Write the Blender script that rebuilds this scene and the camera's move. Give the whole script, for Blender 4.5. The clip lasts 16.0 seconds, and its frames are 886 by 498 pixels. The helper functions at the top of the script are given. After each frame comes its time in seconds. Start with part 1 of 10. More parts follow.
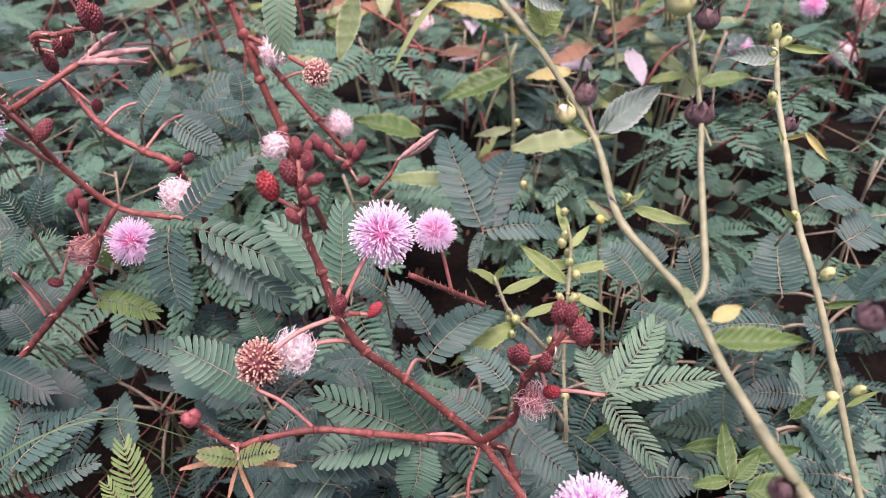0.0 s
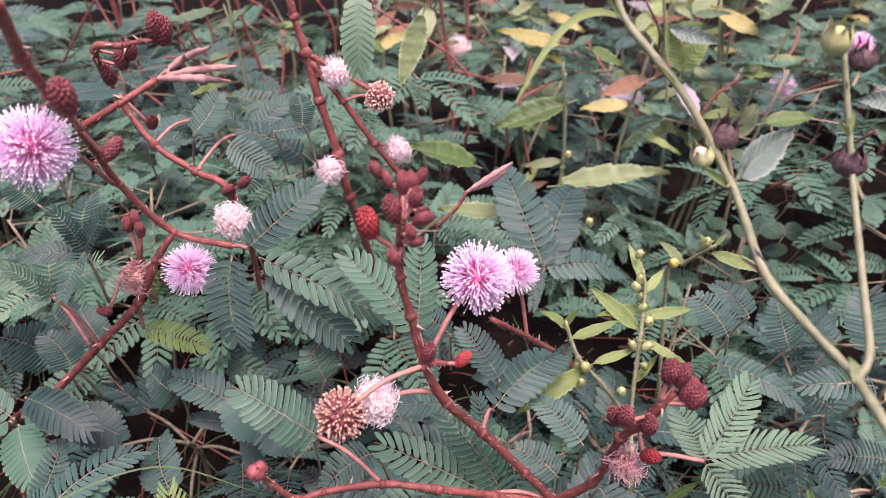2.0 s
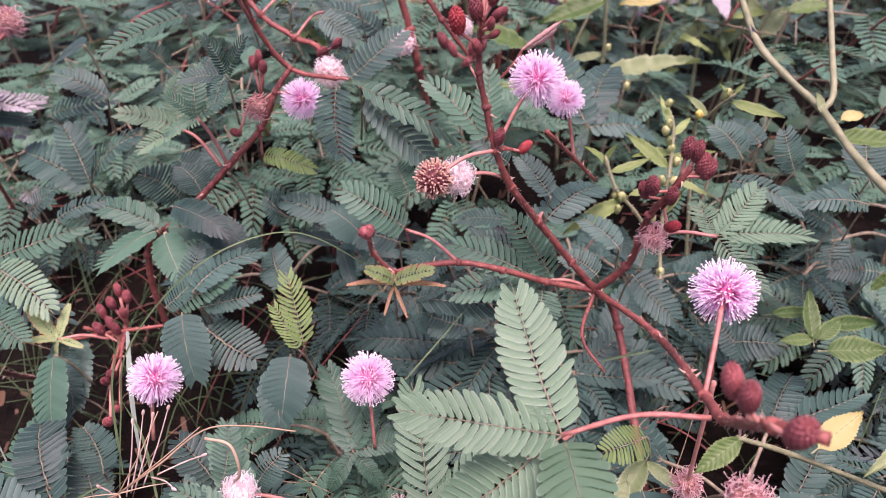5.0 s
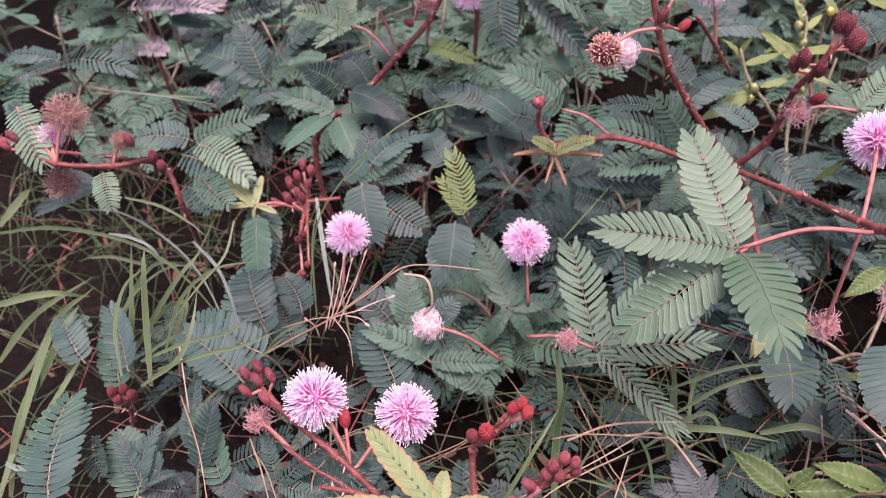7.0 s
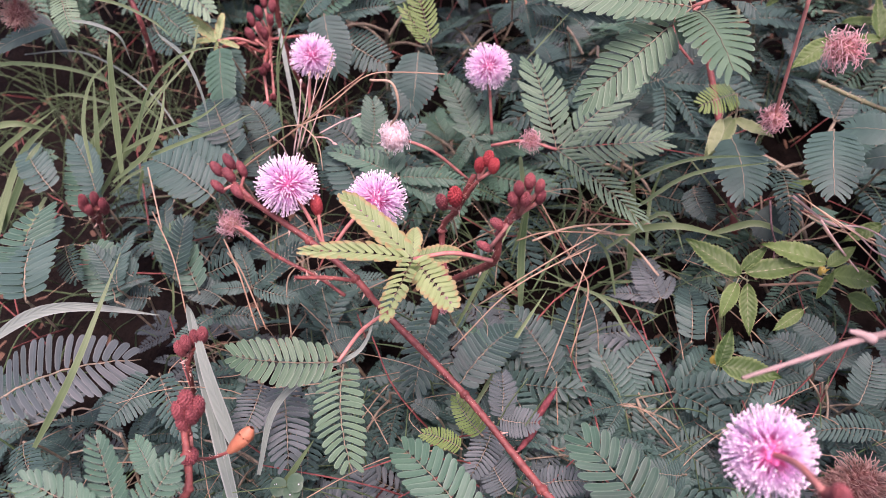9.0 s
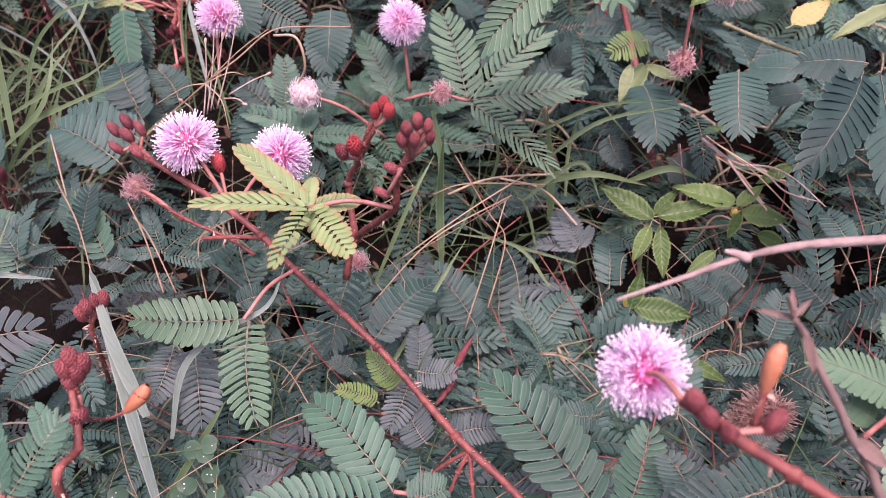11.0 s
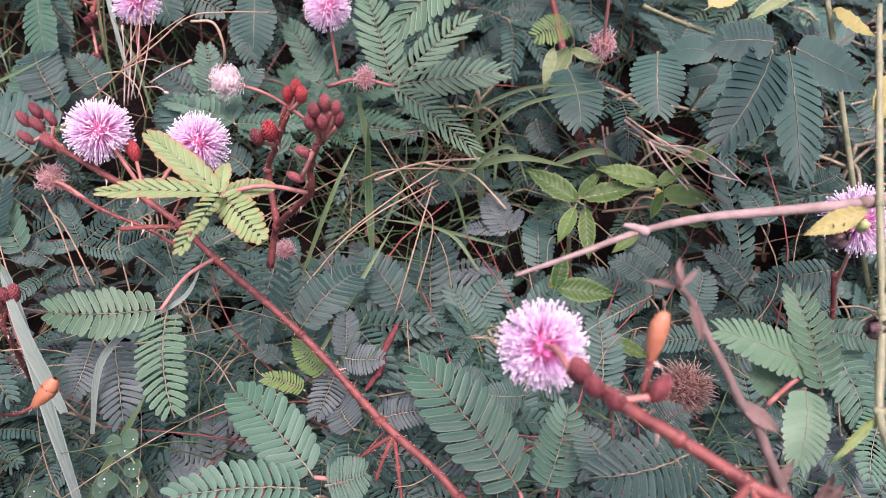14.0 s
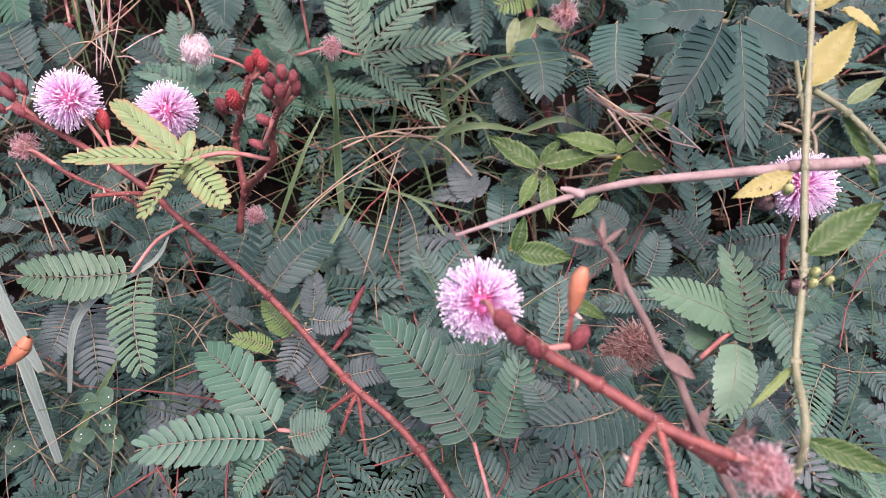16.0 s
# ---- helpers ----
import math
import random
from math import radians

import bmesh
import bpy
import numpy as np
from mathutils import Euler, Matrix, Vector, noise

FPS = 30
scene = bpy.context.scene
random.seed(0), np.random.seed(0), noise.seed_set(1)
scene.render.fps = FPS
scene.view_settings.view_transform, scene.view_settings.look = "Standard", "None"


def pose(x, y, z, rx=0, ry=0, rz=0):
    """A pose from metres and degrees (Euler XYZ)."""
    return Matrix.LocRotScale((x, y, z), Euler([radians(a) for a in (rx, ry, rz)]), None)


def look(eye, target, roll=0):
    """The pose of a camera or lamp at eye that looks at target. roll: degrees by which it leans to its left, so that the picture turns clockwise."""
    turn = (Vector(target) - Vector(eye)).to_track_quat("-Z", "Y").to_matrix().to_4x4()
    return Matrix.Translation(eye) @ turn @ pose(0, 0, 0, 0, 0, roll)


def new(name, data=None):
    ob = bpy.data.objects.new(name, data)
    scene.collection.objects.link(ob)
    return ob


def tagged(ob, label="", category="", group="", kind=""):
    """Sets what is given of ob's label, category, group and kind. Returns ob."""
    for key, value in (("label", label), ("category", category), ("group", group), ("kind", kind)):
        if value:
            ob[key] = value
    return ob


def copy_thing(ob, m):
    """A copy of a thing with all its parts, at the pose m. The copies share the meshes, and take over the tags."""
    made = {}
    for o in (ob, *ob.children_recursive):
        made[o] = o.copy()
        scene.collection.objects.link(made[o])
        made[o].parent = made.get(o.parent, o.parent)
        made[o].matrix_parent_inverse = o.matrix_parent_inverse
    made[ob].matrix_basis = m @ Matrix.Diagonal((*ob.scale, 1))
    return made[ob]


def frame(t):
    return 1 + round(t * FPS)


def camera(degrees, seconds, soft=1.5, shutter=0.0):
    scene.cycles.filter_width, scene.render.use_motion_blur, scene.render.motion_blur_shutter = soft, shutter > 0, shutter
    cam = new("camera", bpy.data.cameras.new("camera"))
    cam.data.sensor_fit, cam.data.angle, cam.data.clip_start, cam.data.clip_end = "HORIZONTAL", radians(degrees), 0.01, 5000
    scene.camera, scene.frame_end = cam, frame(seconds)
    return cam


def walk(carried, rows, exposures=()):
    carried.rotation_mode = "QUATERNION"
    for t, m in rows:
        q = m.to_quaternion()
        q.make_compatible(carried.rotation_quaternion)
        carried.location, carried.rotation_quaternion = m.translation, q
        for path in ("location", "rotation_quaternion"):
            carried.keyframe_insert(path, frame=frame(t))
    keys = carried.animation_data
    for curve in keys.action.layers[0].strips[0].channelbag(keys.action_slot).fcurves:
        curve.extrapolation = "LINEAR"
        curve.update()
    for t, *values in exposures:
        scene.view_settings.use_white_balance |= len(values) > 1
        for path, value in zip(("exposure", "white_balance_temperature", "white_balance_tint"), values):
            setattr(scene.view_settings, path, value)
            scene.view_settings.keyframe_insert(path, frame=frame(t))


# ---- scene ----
cam = camera(61.19, 16.0, soft=0.5)
PATH = [
    (0, (0.01199, 0.01891, 0.31080), (-0.00888, 0.41917, 0.01187), -2.45),
    (0.1, (0.01200, 0.01875, 0.31151), (-0.01008, 0.41918, 0.01290), -2.71),
    (0.2, (0.01201, 0.01852, 0.31229), (-0.01146, 0.41904, 0.01390), -3.01),
    (0.3, (0.01202, 0.01839, 0.31296), (-0.01258, 0.41913, 0.01495), -3.25),
    (0.4, (0.01203, 0.01836, 0.31334), (-0.01340, 0.41947, 0.01590), -3.41),
    (0.5, (0.01206, 0.01842, 0.31352), (-0.01368, 0.42013, 0.01692), -3.45),
    (0.6, (0.01159, 0.01880, 0.31341), (-0.01380, 0.42124, 0.01778), -3.35),
    (0.7, (0.01034, 0.01997, 0.31301), (-0.01453, 0.42330, 0.01856), -3.11),
    (0.8, (0.00818, 0.02153, 0.31220), (-0.01592, 0.42582, 0.01899), -2.76),
    (0.9, (0.00533, 0.02350, 0.31110), (-0.01770, 0.42859, 0.01892), -2.34),
    (1, (0.00157, 0.02563, 0.30938), (-0.01998, 0.43128, 0.01787), -1.89),
    (1.1, (-0.00239, 0.02774, 0.30741), (-0.02273, 0.43378, 0.01638), -1.50),
    (1.2, (-0.00655, 0.02961, 0.30523), (-0.02542, 0.43580, 0.01430), -1.12),
    (1.3, (-0.01032, 0.03137, 0.30325), (-0.02796, 0.43767, 0.01238), -0.79),
    (1.4, (-0.01308, 0.03264, 0.30167), (-0.03001, 0.43901, 0.01085), -0.53),
    (1.5, (-0.01389, 0.03348, 0.30123), (-0.03105, 0.44015, 0.01085), -0.39),
    (1.6, (-0.01397, 0.03402, 0.30154), (-0.03156, 0.44111, 0.01177), -0.26),
    (1.7, (-0.01389, 0.03433, 0.30248), (-0.03207, 0.44203, 0.01361), -0.14),
    (1.8, (-0.01381, 0.03445, 0.30372), (-0.03253, 0.44275, 0.01576), -0.04),
    (1.9, (-0.01372, 0.03456, 0.30486), (-0.03284, 0.44338, 0.01765), 0.03),
    (2, (-0.01358, 0.03458, 0.30575), (-0.03280, 0.44358, 0.01879), 0.05),
    (2.1, (-0.01337, 0.03447, 0.30630), (-0.03247, 0.44343, 0.01928), 0.04),
    (2.2, (-0.01240, 0.03437, 0.30659), (-0.03109, 0.44324, 0.01940), -0.04),
    (2.3, (-0.01103, 0.03427, 0.30668), (-0.02905, 0.44295, 0.01918), -0.16),
    (2.4, (-0.00956, 0.03417, 0.30677), (-0.02667, 0.44256, 0.01881), -0.31),
    (2.5, (-0.00842, 0.03402, 0.30667), (-0.02432, 0.44208, 0.01817), -0.49),
    (2.6, (-0.00722, 0.03374, 0.30613), (-0.02188, 0.44142, 0.01705), -0.69),
    (2.7, (-0.00646, 0.03290, 0.30480), (-0.01977, 0.43986, 0.01466), -0.88),
    (2.8, (-0.00580, 0.03177, 0.30298), (-0.01795, 0.43739, 0.01092), -1.06),
    (2.9, (-0.00504, 0.03033, 0.30105), (-0.01634, 0.43374, 0.00587), -1.19),
    (3, (-0.00376, 0.02898, 0.29914), (-0.01485, 0.42841, -0.00141), -1.28),
    (3.1, (-0.00230, 0.02728, 0.29796), (-0.01399, 0.42240, -0.00826), -1.41),
    (3.2, (-0.00141, 0.02544, 0.29764), (-0.01416, 0.41839, -0.01128), -1.57),
    (3.3, (-0.00121, 0.02362, 0.29754), (-0.01485, 0.41592, -0.01214), -1.68),
    (3.4, (-0.00131, 0.02137, 0.29739), (-0.01575, 0.41369, -0.01224), -1.72),
    (3.5, (-0.00142, 0.01873, 0.29734), (-0.01674, 0.41112, -0.01214), -1.76),
    (3.6, (-0.00162, 0.01589, 0.29729), (-0.01784, 0.40835, -0.01204), -1.77),
    (3.7, (-0.00193, 0.01274, 0.29724), (-0.01913, 0.40531, -0.01189), -1.75),
    (3.8, (-0.00233, 0.00930, 0.29729), (-0.02063, 0.40198, -0.01164), -1.73),
    (3.9, (-0.00284, 0.00566, 0.29724), (-0.02232, 0.39847, -0.01143), -1.68),
    (4, (-0.00344, 0.00192, 0.29719), (-0.02422, 0.39485, -0.01123), -1.64),
    (4.1, (-0.00425, -0.00193, 0.29724), (-0.02642, 0.39116, -0.01088), -1.60),
    (4.2, (-0.00515, -0.00597, 0.29719), (-0.02891, 0.38721, -0.01068), -1.56),
    (4.3, (-0.00626, -0.01001, 0.29724), (-0.03171, 0.38330, -0.01033), -1.54),
    (4.4, (-0.00756, -0.01416, 0.29729), (-0.03485, 0.37923, -0.01003), -1.51),
    (4.5, (-0.00896, -0.01830, 0.29734), (-0.03830, 0.37517, -0.00967), -1.52),
    (4.6, (-0.01067, -0.02234, 0.29729), (-0.04224, 0.37119, -0.00942), -1.55),
    (4.7, (-0.01257, -0.02638, 0.29734), (-0.04659, 0.36715, -0.00912), -1.61),
    (4.8, (-0.01468, -0.03033, 0.29739), (-0.05133, 0.36317, -0.00882), -1.71),
    (4.9, (-0.01708, -0.03407, 0.29744), (-0.05658, 0.35936, -0.00852), -1.84),
    (5, (-0.01969, -0.03771, 0.29749), (-0.06233, 0.35555, -0.00827), -2.01),
    (5.1, (-0.02259, -0.04116, 0.29754), (-0.06857, 0.35191, -0.00801), -2.24),
    (5.2, (-0.02580, -0.04440, 0.29759), (-0.07537, 0.34841, -0.00776), -2.51),
    (5.3, (-0.02945, -0.04736, 0.29764), (-0.08318, 0.34503, -0.00756), -2.89),
    (5.4, (-0.03314, -0.05014, 0.29784), (-0.09047, 0.34166, -0.00746), -3.28),
    (5.5, (-0.03636, -0.05248, 0.29804), (-0.09563, 0.33843, -0.00802), -3.46),
    (5.6, (-0.03888, -0.05443, 0.29781), (-0.09922, 0.33559, -0.00919), -3.44),
    (5.7, (-0.04056, -0.05602, 0.29759), (-0.10161, 0.33322, -0.01028), -3.36),
    (5.8, (-0.04185, -0.05730, 0.29736), (-0.10354, 0.33122, -0.01126), -3.27),
    (5.9, (-0.04324, -0.05859, 0.29713), (-0.10568, 0.32933, -0.01210), -3.15),
    (6, (-0.04529, -0.05999, 0.29700), (-0.10863, 0.32754, -0.01254), -2.99),
    (6.1, (-0.04778, -0.06144, 0.29739), (-0.11207, 0.32559, -0.01256), -2.83),
    (6.2, (-0.05083, -0.06321, 0.29837), (-0.11622, 0.32338, -0.01188), -2.68),
    (6.3, (-0.05368, -0.06528, 0.29936), (-0.12037, 0.32063, -0.01145), -2.59),
    (6.4, (-0.05583, -0.06785, 0.30034), (-0.12393, 0.31701, -0.01147), -2.61),
    (6.5, (-0.05653, -0.07091, 0.30071), (-0.12634, 0.31216, -0.01295), -2.83),
    (6.6, (-0.05636, -0.07425, 0.30066), (-0.12834, 0.30650, -0.01531), -3.20),
    (6.7, (-0.05544, -0.07797, 0.29999), (-0.13046, 0.29964, -0.01903), -3.74),
    (6.8, (-0.05422, -0.08170, 0.29912), (-0.13227, 0.29245, -0.02325), -4.31),
    (6.9, (-0.05281, -0.08533, 0.29806), (-0.13308, 0.28549, -0.02761), -4.79),
    (7, (-0.05178, -0.08836, 0.29707), (-0.13254, 0.27985, -0.03142), -5.04),
    (7.1, (-0.05096, -0.09123, 0.29597), (-0.13121, 0.27498, -0.03489), -5.20),
    (7.2, (-0.05062, -0.09351, 0.29485), (-0.12982, 0.27146, -0.03765), -5.34),
    (7.3, (-0.05039, -0.09558, 0.29373), (-0.12838, 0.26859, -0.03991), -5.50),
    (7.4, (-0.05026, -0.09766, 0.29250), (-0.12693, 0.26596, -0.04202), -5.66),
    (7.5, (-0.04998, -0.09994, 0.29084), (-0.12548, 0.26313, -0.04453), -5.81),
    (7.6, (-0.04956, -0.10239, 0.28882), (-0.12413, 0.26020, -0.04728), -5.92),
    (7.7, (-0.04890, -0.10515, 0.28655), (-0.12265, 0.25674, -0.05049), -6.00),
    (7.8, (-0.04833, -0.10790, 0.28408), (-0.12133, 0.25317, -0.05399), -6.06),
    (7.9, (-0.04797, -0.11046, 0.28152), (-0.12021, 0.24965, -0.05775), -6.11),
    (8, (-0.04780, -0.11256, 0.27906), (-0.11921, 0.24647, -0.06153), -6.17),
    (8.1, (-0.04791, -0.11434, 0.27677), (-0.11827, 0.24352, -0.06528), -6.22),
    (8.2, (-0.04842, -0.11566, 0.27468), (-0.11755, 0.24090, -0.06896), -6.25),
    (8.3, (-0.04902, -0.11679, 0.27279), (-0.11678, 0.23856, -0.07239), -6.22),
    (8.4, (-0.04953, -0.11791, 0.27111), (-0.11572, 0.23627, -0.07557), -6.11),
    (8.5, (-0.04969, -0.11931, 0.26963), (-0.11396, 0.23390, -0.07838), -5.87),
    (8.6, (-0.04977, -0.12099, 0.26821), (-0.11209, 0.23147, -0.08092), -5.57),
    (8.7, (-0.04979, -0.12305, 0.26689), (-0.10995, 0.22892, -0.08310), -5.18),
    (8.8, (-0.04982, -0.12522, 0.26578), (-0.10785, 0.22626, -0.08507), -4.78),
    (8.9, (-0.04984, -0.12748, 0.26467), (-0.10601, 0.22348, -0.08700), -4.44),
    (9, (-0.04987, -0.12951, 0.26351), (-0.10470, 0.22070, -0.08911), -4.23),
    (9.1, (-0.04986, -0.13107, 0.26269), (-0.10362, 0.21800, -0.09122), -4.12),
    (9.2, (-0.04985, -0.13240, 0.26183), (-0.10287, 0.21531, -0.09352), -4.14),
    (9.3, (-0.04984, -0.13343, 0.26097), (-0.10212, 0.21298, -0.09577), -4.23),
    (9.4, (-0.04983, -0.13406, 0.26011), (-0.10097, 0.21119, -0.09792), -4.33),
    (9.5, (-0.04980, -0.13416, 0.25925), (-0.09882, 0.21032, -0.09981), -4.33),
    (9.6, (-0.04930, -0.13424, 0.25831), (-0.09601, 0.20985, -0.10144), -4.32),
    (9.7, (-0.04828, -0.13409, 0.25736), (-0.09195, 0.21000, -0.10276), -4.23),
    (9.8, (-0.04675, -0.13403, 0.25672), (-0.08750, 0.21018, -0.10363), -4.13),
    (9.9, (-0.04493, -0.13388, 0.25627), (-0.08334, 0.21051, -0.10415), -4.08),
    (10, (-0.04267, -0.13396, 0.25607), (-0.08033, 0.21049, -0.10439), -4.17),
    (10.1, (-0.04123, -0.13333, 0.25588), (-0.07776, 0.21088, -0.10492), -4.17),
    (10.2, (-0.04005, -0.13274, 0.25572), (-0.07576, 0.21114, -0.10549), -4.16),
    (10.3, (-0.03832, -0.13281, 0.25571), (-0.07422, 0.21086, -0.10569), -4.23),
    (10.4, (-0.03698, -0.13288, 0.25559), (-0.07265, 0.21068, -0.10596), -4.26),
    (10.5, (-0.03585, -0.13295, 0.25547), (-0.07112, 0.21046, -0.10629), -4.25),
    (10.6, (-0.03481, -0.13302, 0.25535), (-0.06960, 0.21024, -0.10661), -4.24),
    (10.7, (-0.03397, -0.13308, 0.25523), (-0.06813, 0.21008, -0.10688), -4.20),
    (10.8, (-0.03323, -0.13315, 0.25501), (-0.06665, 0.20988, -0.10730), -4.16),
    (10.9, (-0.03270, -0.13322, 0.25479), (-0.06528, 0.20969, -0.10772), -4.10),
    (11, (-0.03216, -0.13328, 0.25457), (-0.06381, 0.20945, -0.10819), -4.04),
    (11.1, (-0.03182, -0.13335, 0.25435), (-0.06248, 0.20926, -0.10862), -3.96),
    (11.2, (-0.03149, -0.13342, 0.25413), (-0.06111, 0.20901, -0.10909), -3.88),
    (11.3, (-0.03115, -0.13349, 0.25391), (-0.05974, 0.20877, -0.10956), -3.80),
    (11.4, (-0.03081, -0.13355, 0.25369), (-0.05832, 0.20852, -0.11003), -3.72),
    (11.5, (-0.03058, -0.13362, 0.25347), (-0.05694, 0.20821, -0.11055), -3.63),
    (11.6, (-0.03024, -0.13369, 0.25325), (-0.05552, 0.20789, -0.11107), -3.55),
    (11.7, (-0.02990, -0.13375, 0.25303), (-0.05415, 0.20757, -0.11159), -3.49),
    (11.8, (-0.02956, -0.13382, 0.25281), (-0.05277, 0.20720, -0.11217), -3.43),
    (11.9, (-0.02913, -0.13389, 0.25269), (-0.05135, 0.20680, -0.11264), -3.38),
    (12, (-0.02849, -0.13396, 0.25257), (-0.04983, 0.20635, -0.11316), -3.33),
    (12.1, (-0.02785, -0.13402, 0.25245), (-0.04835, 0.20589, -0.11368), -3.31),
    (12.2, (-0.02702, -0.13409, 0.25233), (-0.04678, 0.20536, -0.11425), -3.30),
    (12.3, (-0.02603, -0.13415, 0.25238), (-0.04522, 0.20478, -0.11471), -3.32),
    (12.4, (-0.02492, -0.13410, 0.25239), (-0.04355, 0.20447, -0.11506), -3.36),
    (12.5, (-0.02374, -0.13407, 0.25275), (-0.04175, 0.20443, -0.11480), -3.39),
    (12.6, (-0.02289, -0.13406, 0.25343), (-0.03998, 0.20448, -0.11412), -3.36),
    (12.7, (-0.02222, -0.13407, 0.25369), (-0.03821, 0.20487, -0.11354), -3.30),
    (12.8, (-0.02175, -0.13418, 0.25385), (-0.03664, 0.20521, -0.11301), -3.22),
    (12.9, (-0.02148, -0.13440, 0.25400), (-0.03537, 0.20550, -0.11244), -3.15),
    (13, (-0.02145, -0.13461, 0.25421), (-0.03462, 0.20572, -0.11186), -3.10),
    (13.1, (-0.02136, -0.13491, 0.25434), (-0.03402, 0.20580, -0.11138), -3.06),
    (13.2, (-0.02130, -0.13522, 0.25462), (-0.03369, 0.20566, -0.11096), -3.04),
    (13.3, (-0.02125, -0.13542, 0.25480), (-0.03346, 0.20556, -0.11069), -3.03),
    (13.4, (-0.02120, -0.13552, 0.25498), (-0.03313, 0.20552, -0.11047), -3.01),
    (13.5, (-0.02117, -0.13557, 0.25498), (-0.03257, 0.20547, -0.11048), -2.96),
    (13.6, (-0.02122, -0.13558, 0.25482), (-0.03186, 0.20539, -0.11074), -2.89),
    (13.7, (-0.02118, -0.13553, 0.25419), (-0.03071, 0.20520, -0.11163), -2.77),
    (13.8, (-0.02105, -0.13538, 0.25345), (-0.02932, 0.20500, -0.11272), -2.62),
    (13.9, (-0.02081, -0.13513, 0.25262), (-0.02777, 0.20488, -0.11392), -2.45),
    (14, (-0.02046, -0.13488, 0.25198), (-0.02609, 0.20485, -0.11483), -2.24),
    (14.1, (-0.01992, -0.13460, 0.25151), (-0.02434, 0.20490, -0.11551), -2.03),
    (14.2, (-0.01937, -0.13432, 0.25125), (-0.02272, 0.20503, -0.11592), -1.82),
    (14.3, (-0.01881, -0.13415, 0.25118), (-0.02129, 0.20512, -0.11608), -1.65),
    (14.4, (-0.01835, -0.13407, 0.25112), (-0.02016, 0.20521, -0.11613), -1.51),
    (14.5, (-0.01820, -0.13402, 0.25100), (-0.01976, 0.20527, -0.11625), -1.46),
    (14.6, (-0.01815, -0.13402, 0.25087), (-0.01959, 0.20527, -0.11637), -1.46),
    (14.7, (-0.01811, -0.13405, 0.25060), (-0.01950, 0.20529, -0.11661), -1.49),
    (14.8, (-0.01807, -0.13408, 0.25042), (-0.01930, 0.20526, -0.11679), -1.54),
    (14.9, (-0.01803, -0.13412, 0.25024), (-0.01906, 0.20528, -0.11692), -1.58),
    (15, (-0.01798, -0.13414, 0.25020), (-0.01870, 0.20528, -0.11694), -1.62),
    (15.1, (-0.01786, -0.13397, 0.25019), (-0.01816, 0.20533, -0.11706), -1.62),
    (15.2, (-0.01763, -0.13390, 0.25021), (-0.01735, 0.20505, -0.11737), -1.59),
    (15.3, (-0.01721, -0.13383, 0.25024), (-0.01640, 0.20448, -0.11792), -1.55),
    (15.4, (-0.01658, -0.13395, 0.25026), (-0.01539, 0.20339, -0.11878), -1.50),
    (15.5, (-0.01586, -0.13431, 0.25032), (-0.01455, 0.20167, -0.11997), -1.48),
    (15.6, (-0.01498, -0.13526, 0.25060), (-0.01389, 0.19902, -0.12120), -1.51),
    (15.7, (-0.01391, -0.13665, 0.25182), (-0.01330, 0.19552, -0.12188), -1.60),
    (15.8, (-0.01283, -0.13853, 0.25354), (-0.01286, 0.19120, -0.12230), -1.69),
    (15.9, (-0.01166, -0.14051, 0.25556), (-0.01242, 0.18664, -0.12252), -1.81),
    (16, (-0.01055, -0.14243, 0.25738), (-0.01198, 0.18224, -0.12287), -1.91),
]
EXPOSURE = [(0.0, 1.84, 7050, 51), (3.2, 1.84, 7100, 53), (5.5, 1.78, 7050, 60), (8.5, 1.72, 7150, 62), (10.0, 1.76, 7100, 62), (12.5, 1.78, 6850, 49), (16.0, 1.78, 6850, 47)]
cam.data.dof.use_dof, cam.data.dof.focus_distance, cam.data.dof.aperture_fstop = True, 0.222, 21.0
walk(cam, [(t, look(eye, target, roll)) for t, eye, target, roll in PATH], EXPOSURE)


# ---- world and light ----
world = bpy.data.worlds.new("world")
scene.world = world
world.use_nodes = True
wn = world.node_tree
sky = wn.nodes.new("ShaderNodeTexSky")
sky.sky_type = "NISHITA"
sky.sun_disc = False
sky.sun_elevation = radians(75)
sky.sun_rotation = radians(158)
sky.air_density, sky.dust_density, sky.ozone_density = 1.0, 4.0, 1.0
wn.links.new(sky.outputs["Color"], wn.nodes["Background"].inputs["Color"])
wn.nodes["Background"].inputs["Strength"].default_value = 0.080
sun = new("sun", bpy.data.lights.new("sun", "SUN"))
sun.data.energy, sun.data.angle, sun.data.color = 1.5, radians(28), (1.0, 0.97, 0.93)
sun.matrix_world = look((0.2, -0.5, 2.0), (0, 0, 0))


# ---- materials ----
def material(name):
    m = bpy.data.materials.new(name)
    m.use_nodes = True
    nt = m.node_tree
    return m, nt, nt.nodes["Principled BSDF"], nt.nodes["Material Output"]


def ramp(nt, fac, stops):
    n = nt.nodes.new("ShaderNodeValToRGB")
    e = n.color_ramp.elements
    while len(e) < len(stops):
        e.new(0.5)
    for el, (p, c) in zip(e, stops):
        el.position, el.color = p, (*c, 1)
    nt.links.new(fac, n.inputs["Fac"])
    return n.outputs["Color"]


def blend(nt, kind, fac, a, b):
    n = nt.nodes.new("ShaderNodeMix")
    n.data_type, n.blend_type = "RGBA", kind
    for socket, v in ((n.inputs[0], fac), (n.inputs[6], a), (n.inputs[7], b)):
        if isinstance(v, bpy.types.NodeSocket):
            nt.links.new(v, socket)
        elif isinstance(v, (int, float)):
            socket.default_value = v
        else:
            socket.default_value = (*v, 1)
    return n.outputs[2]


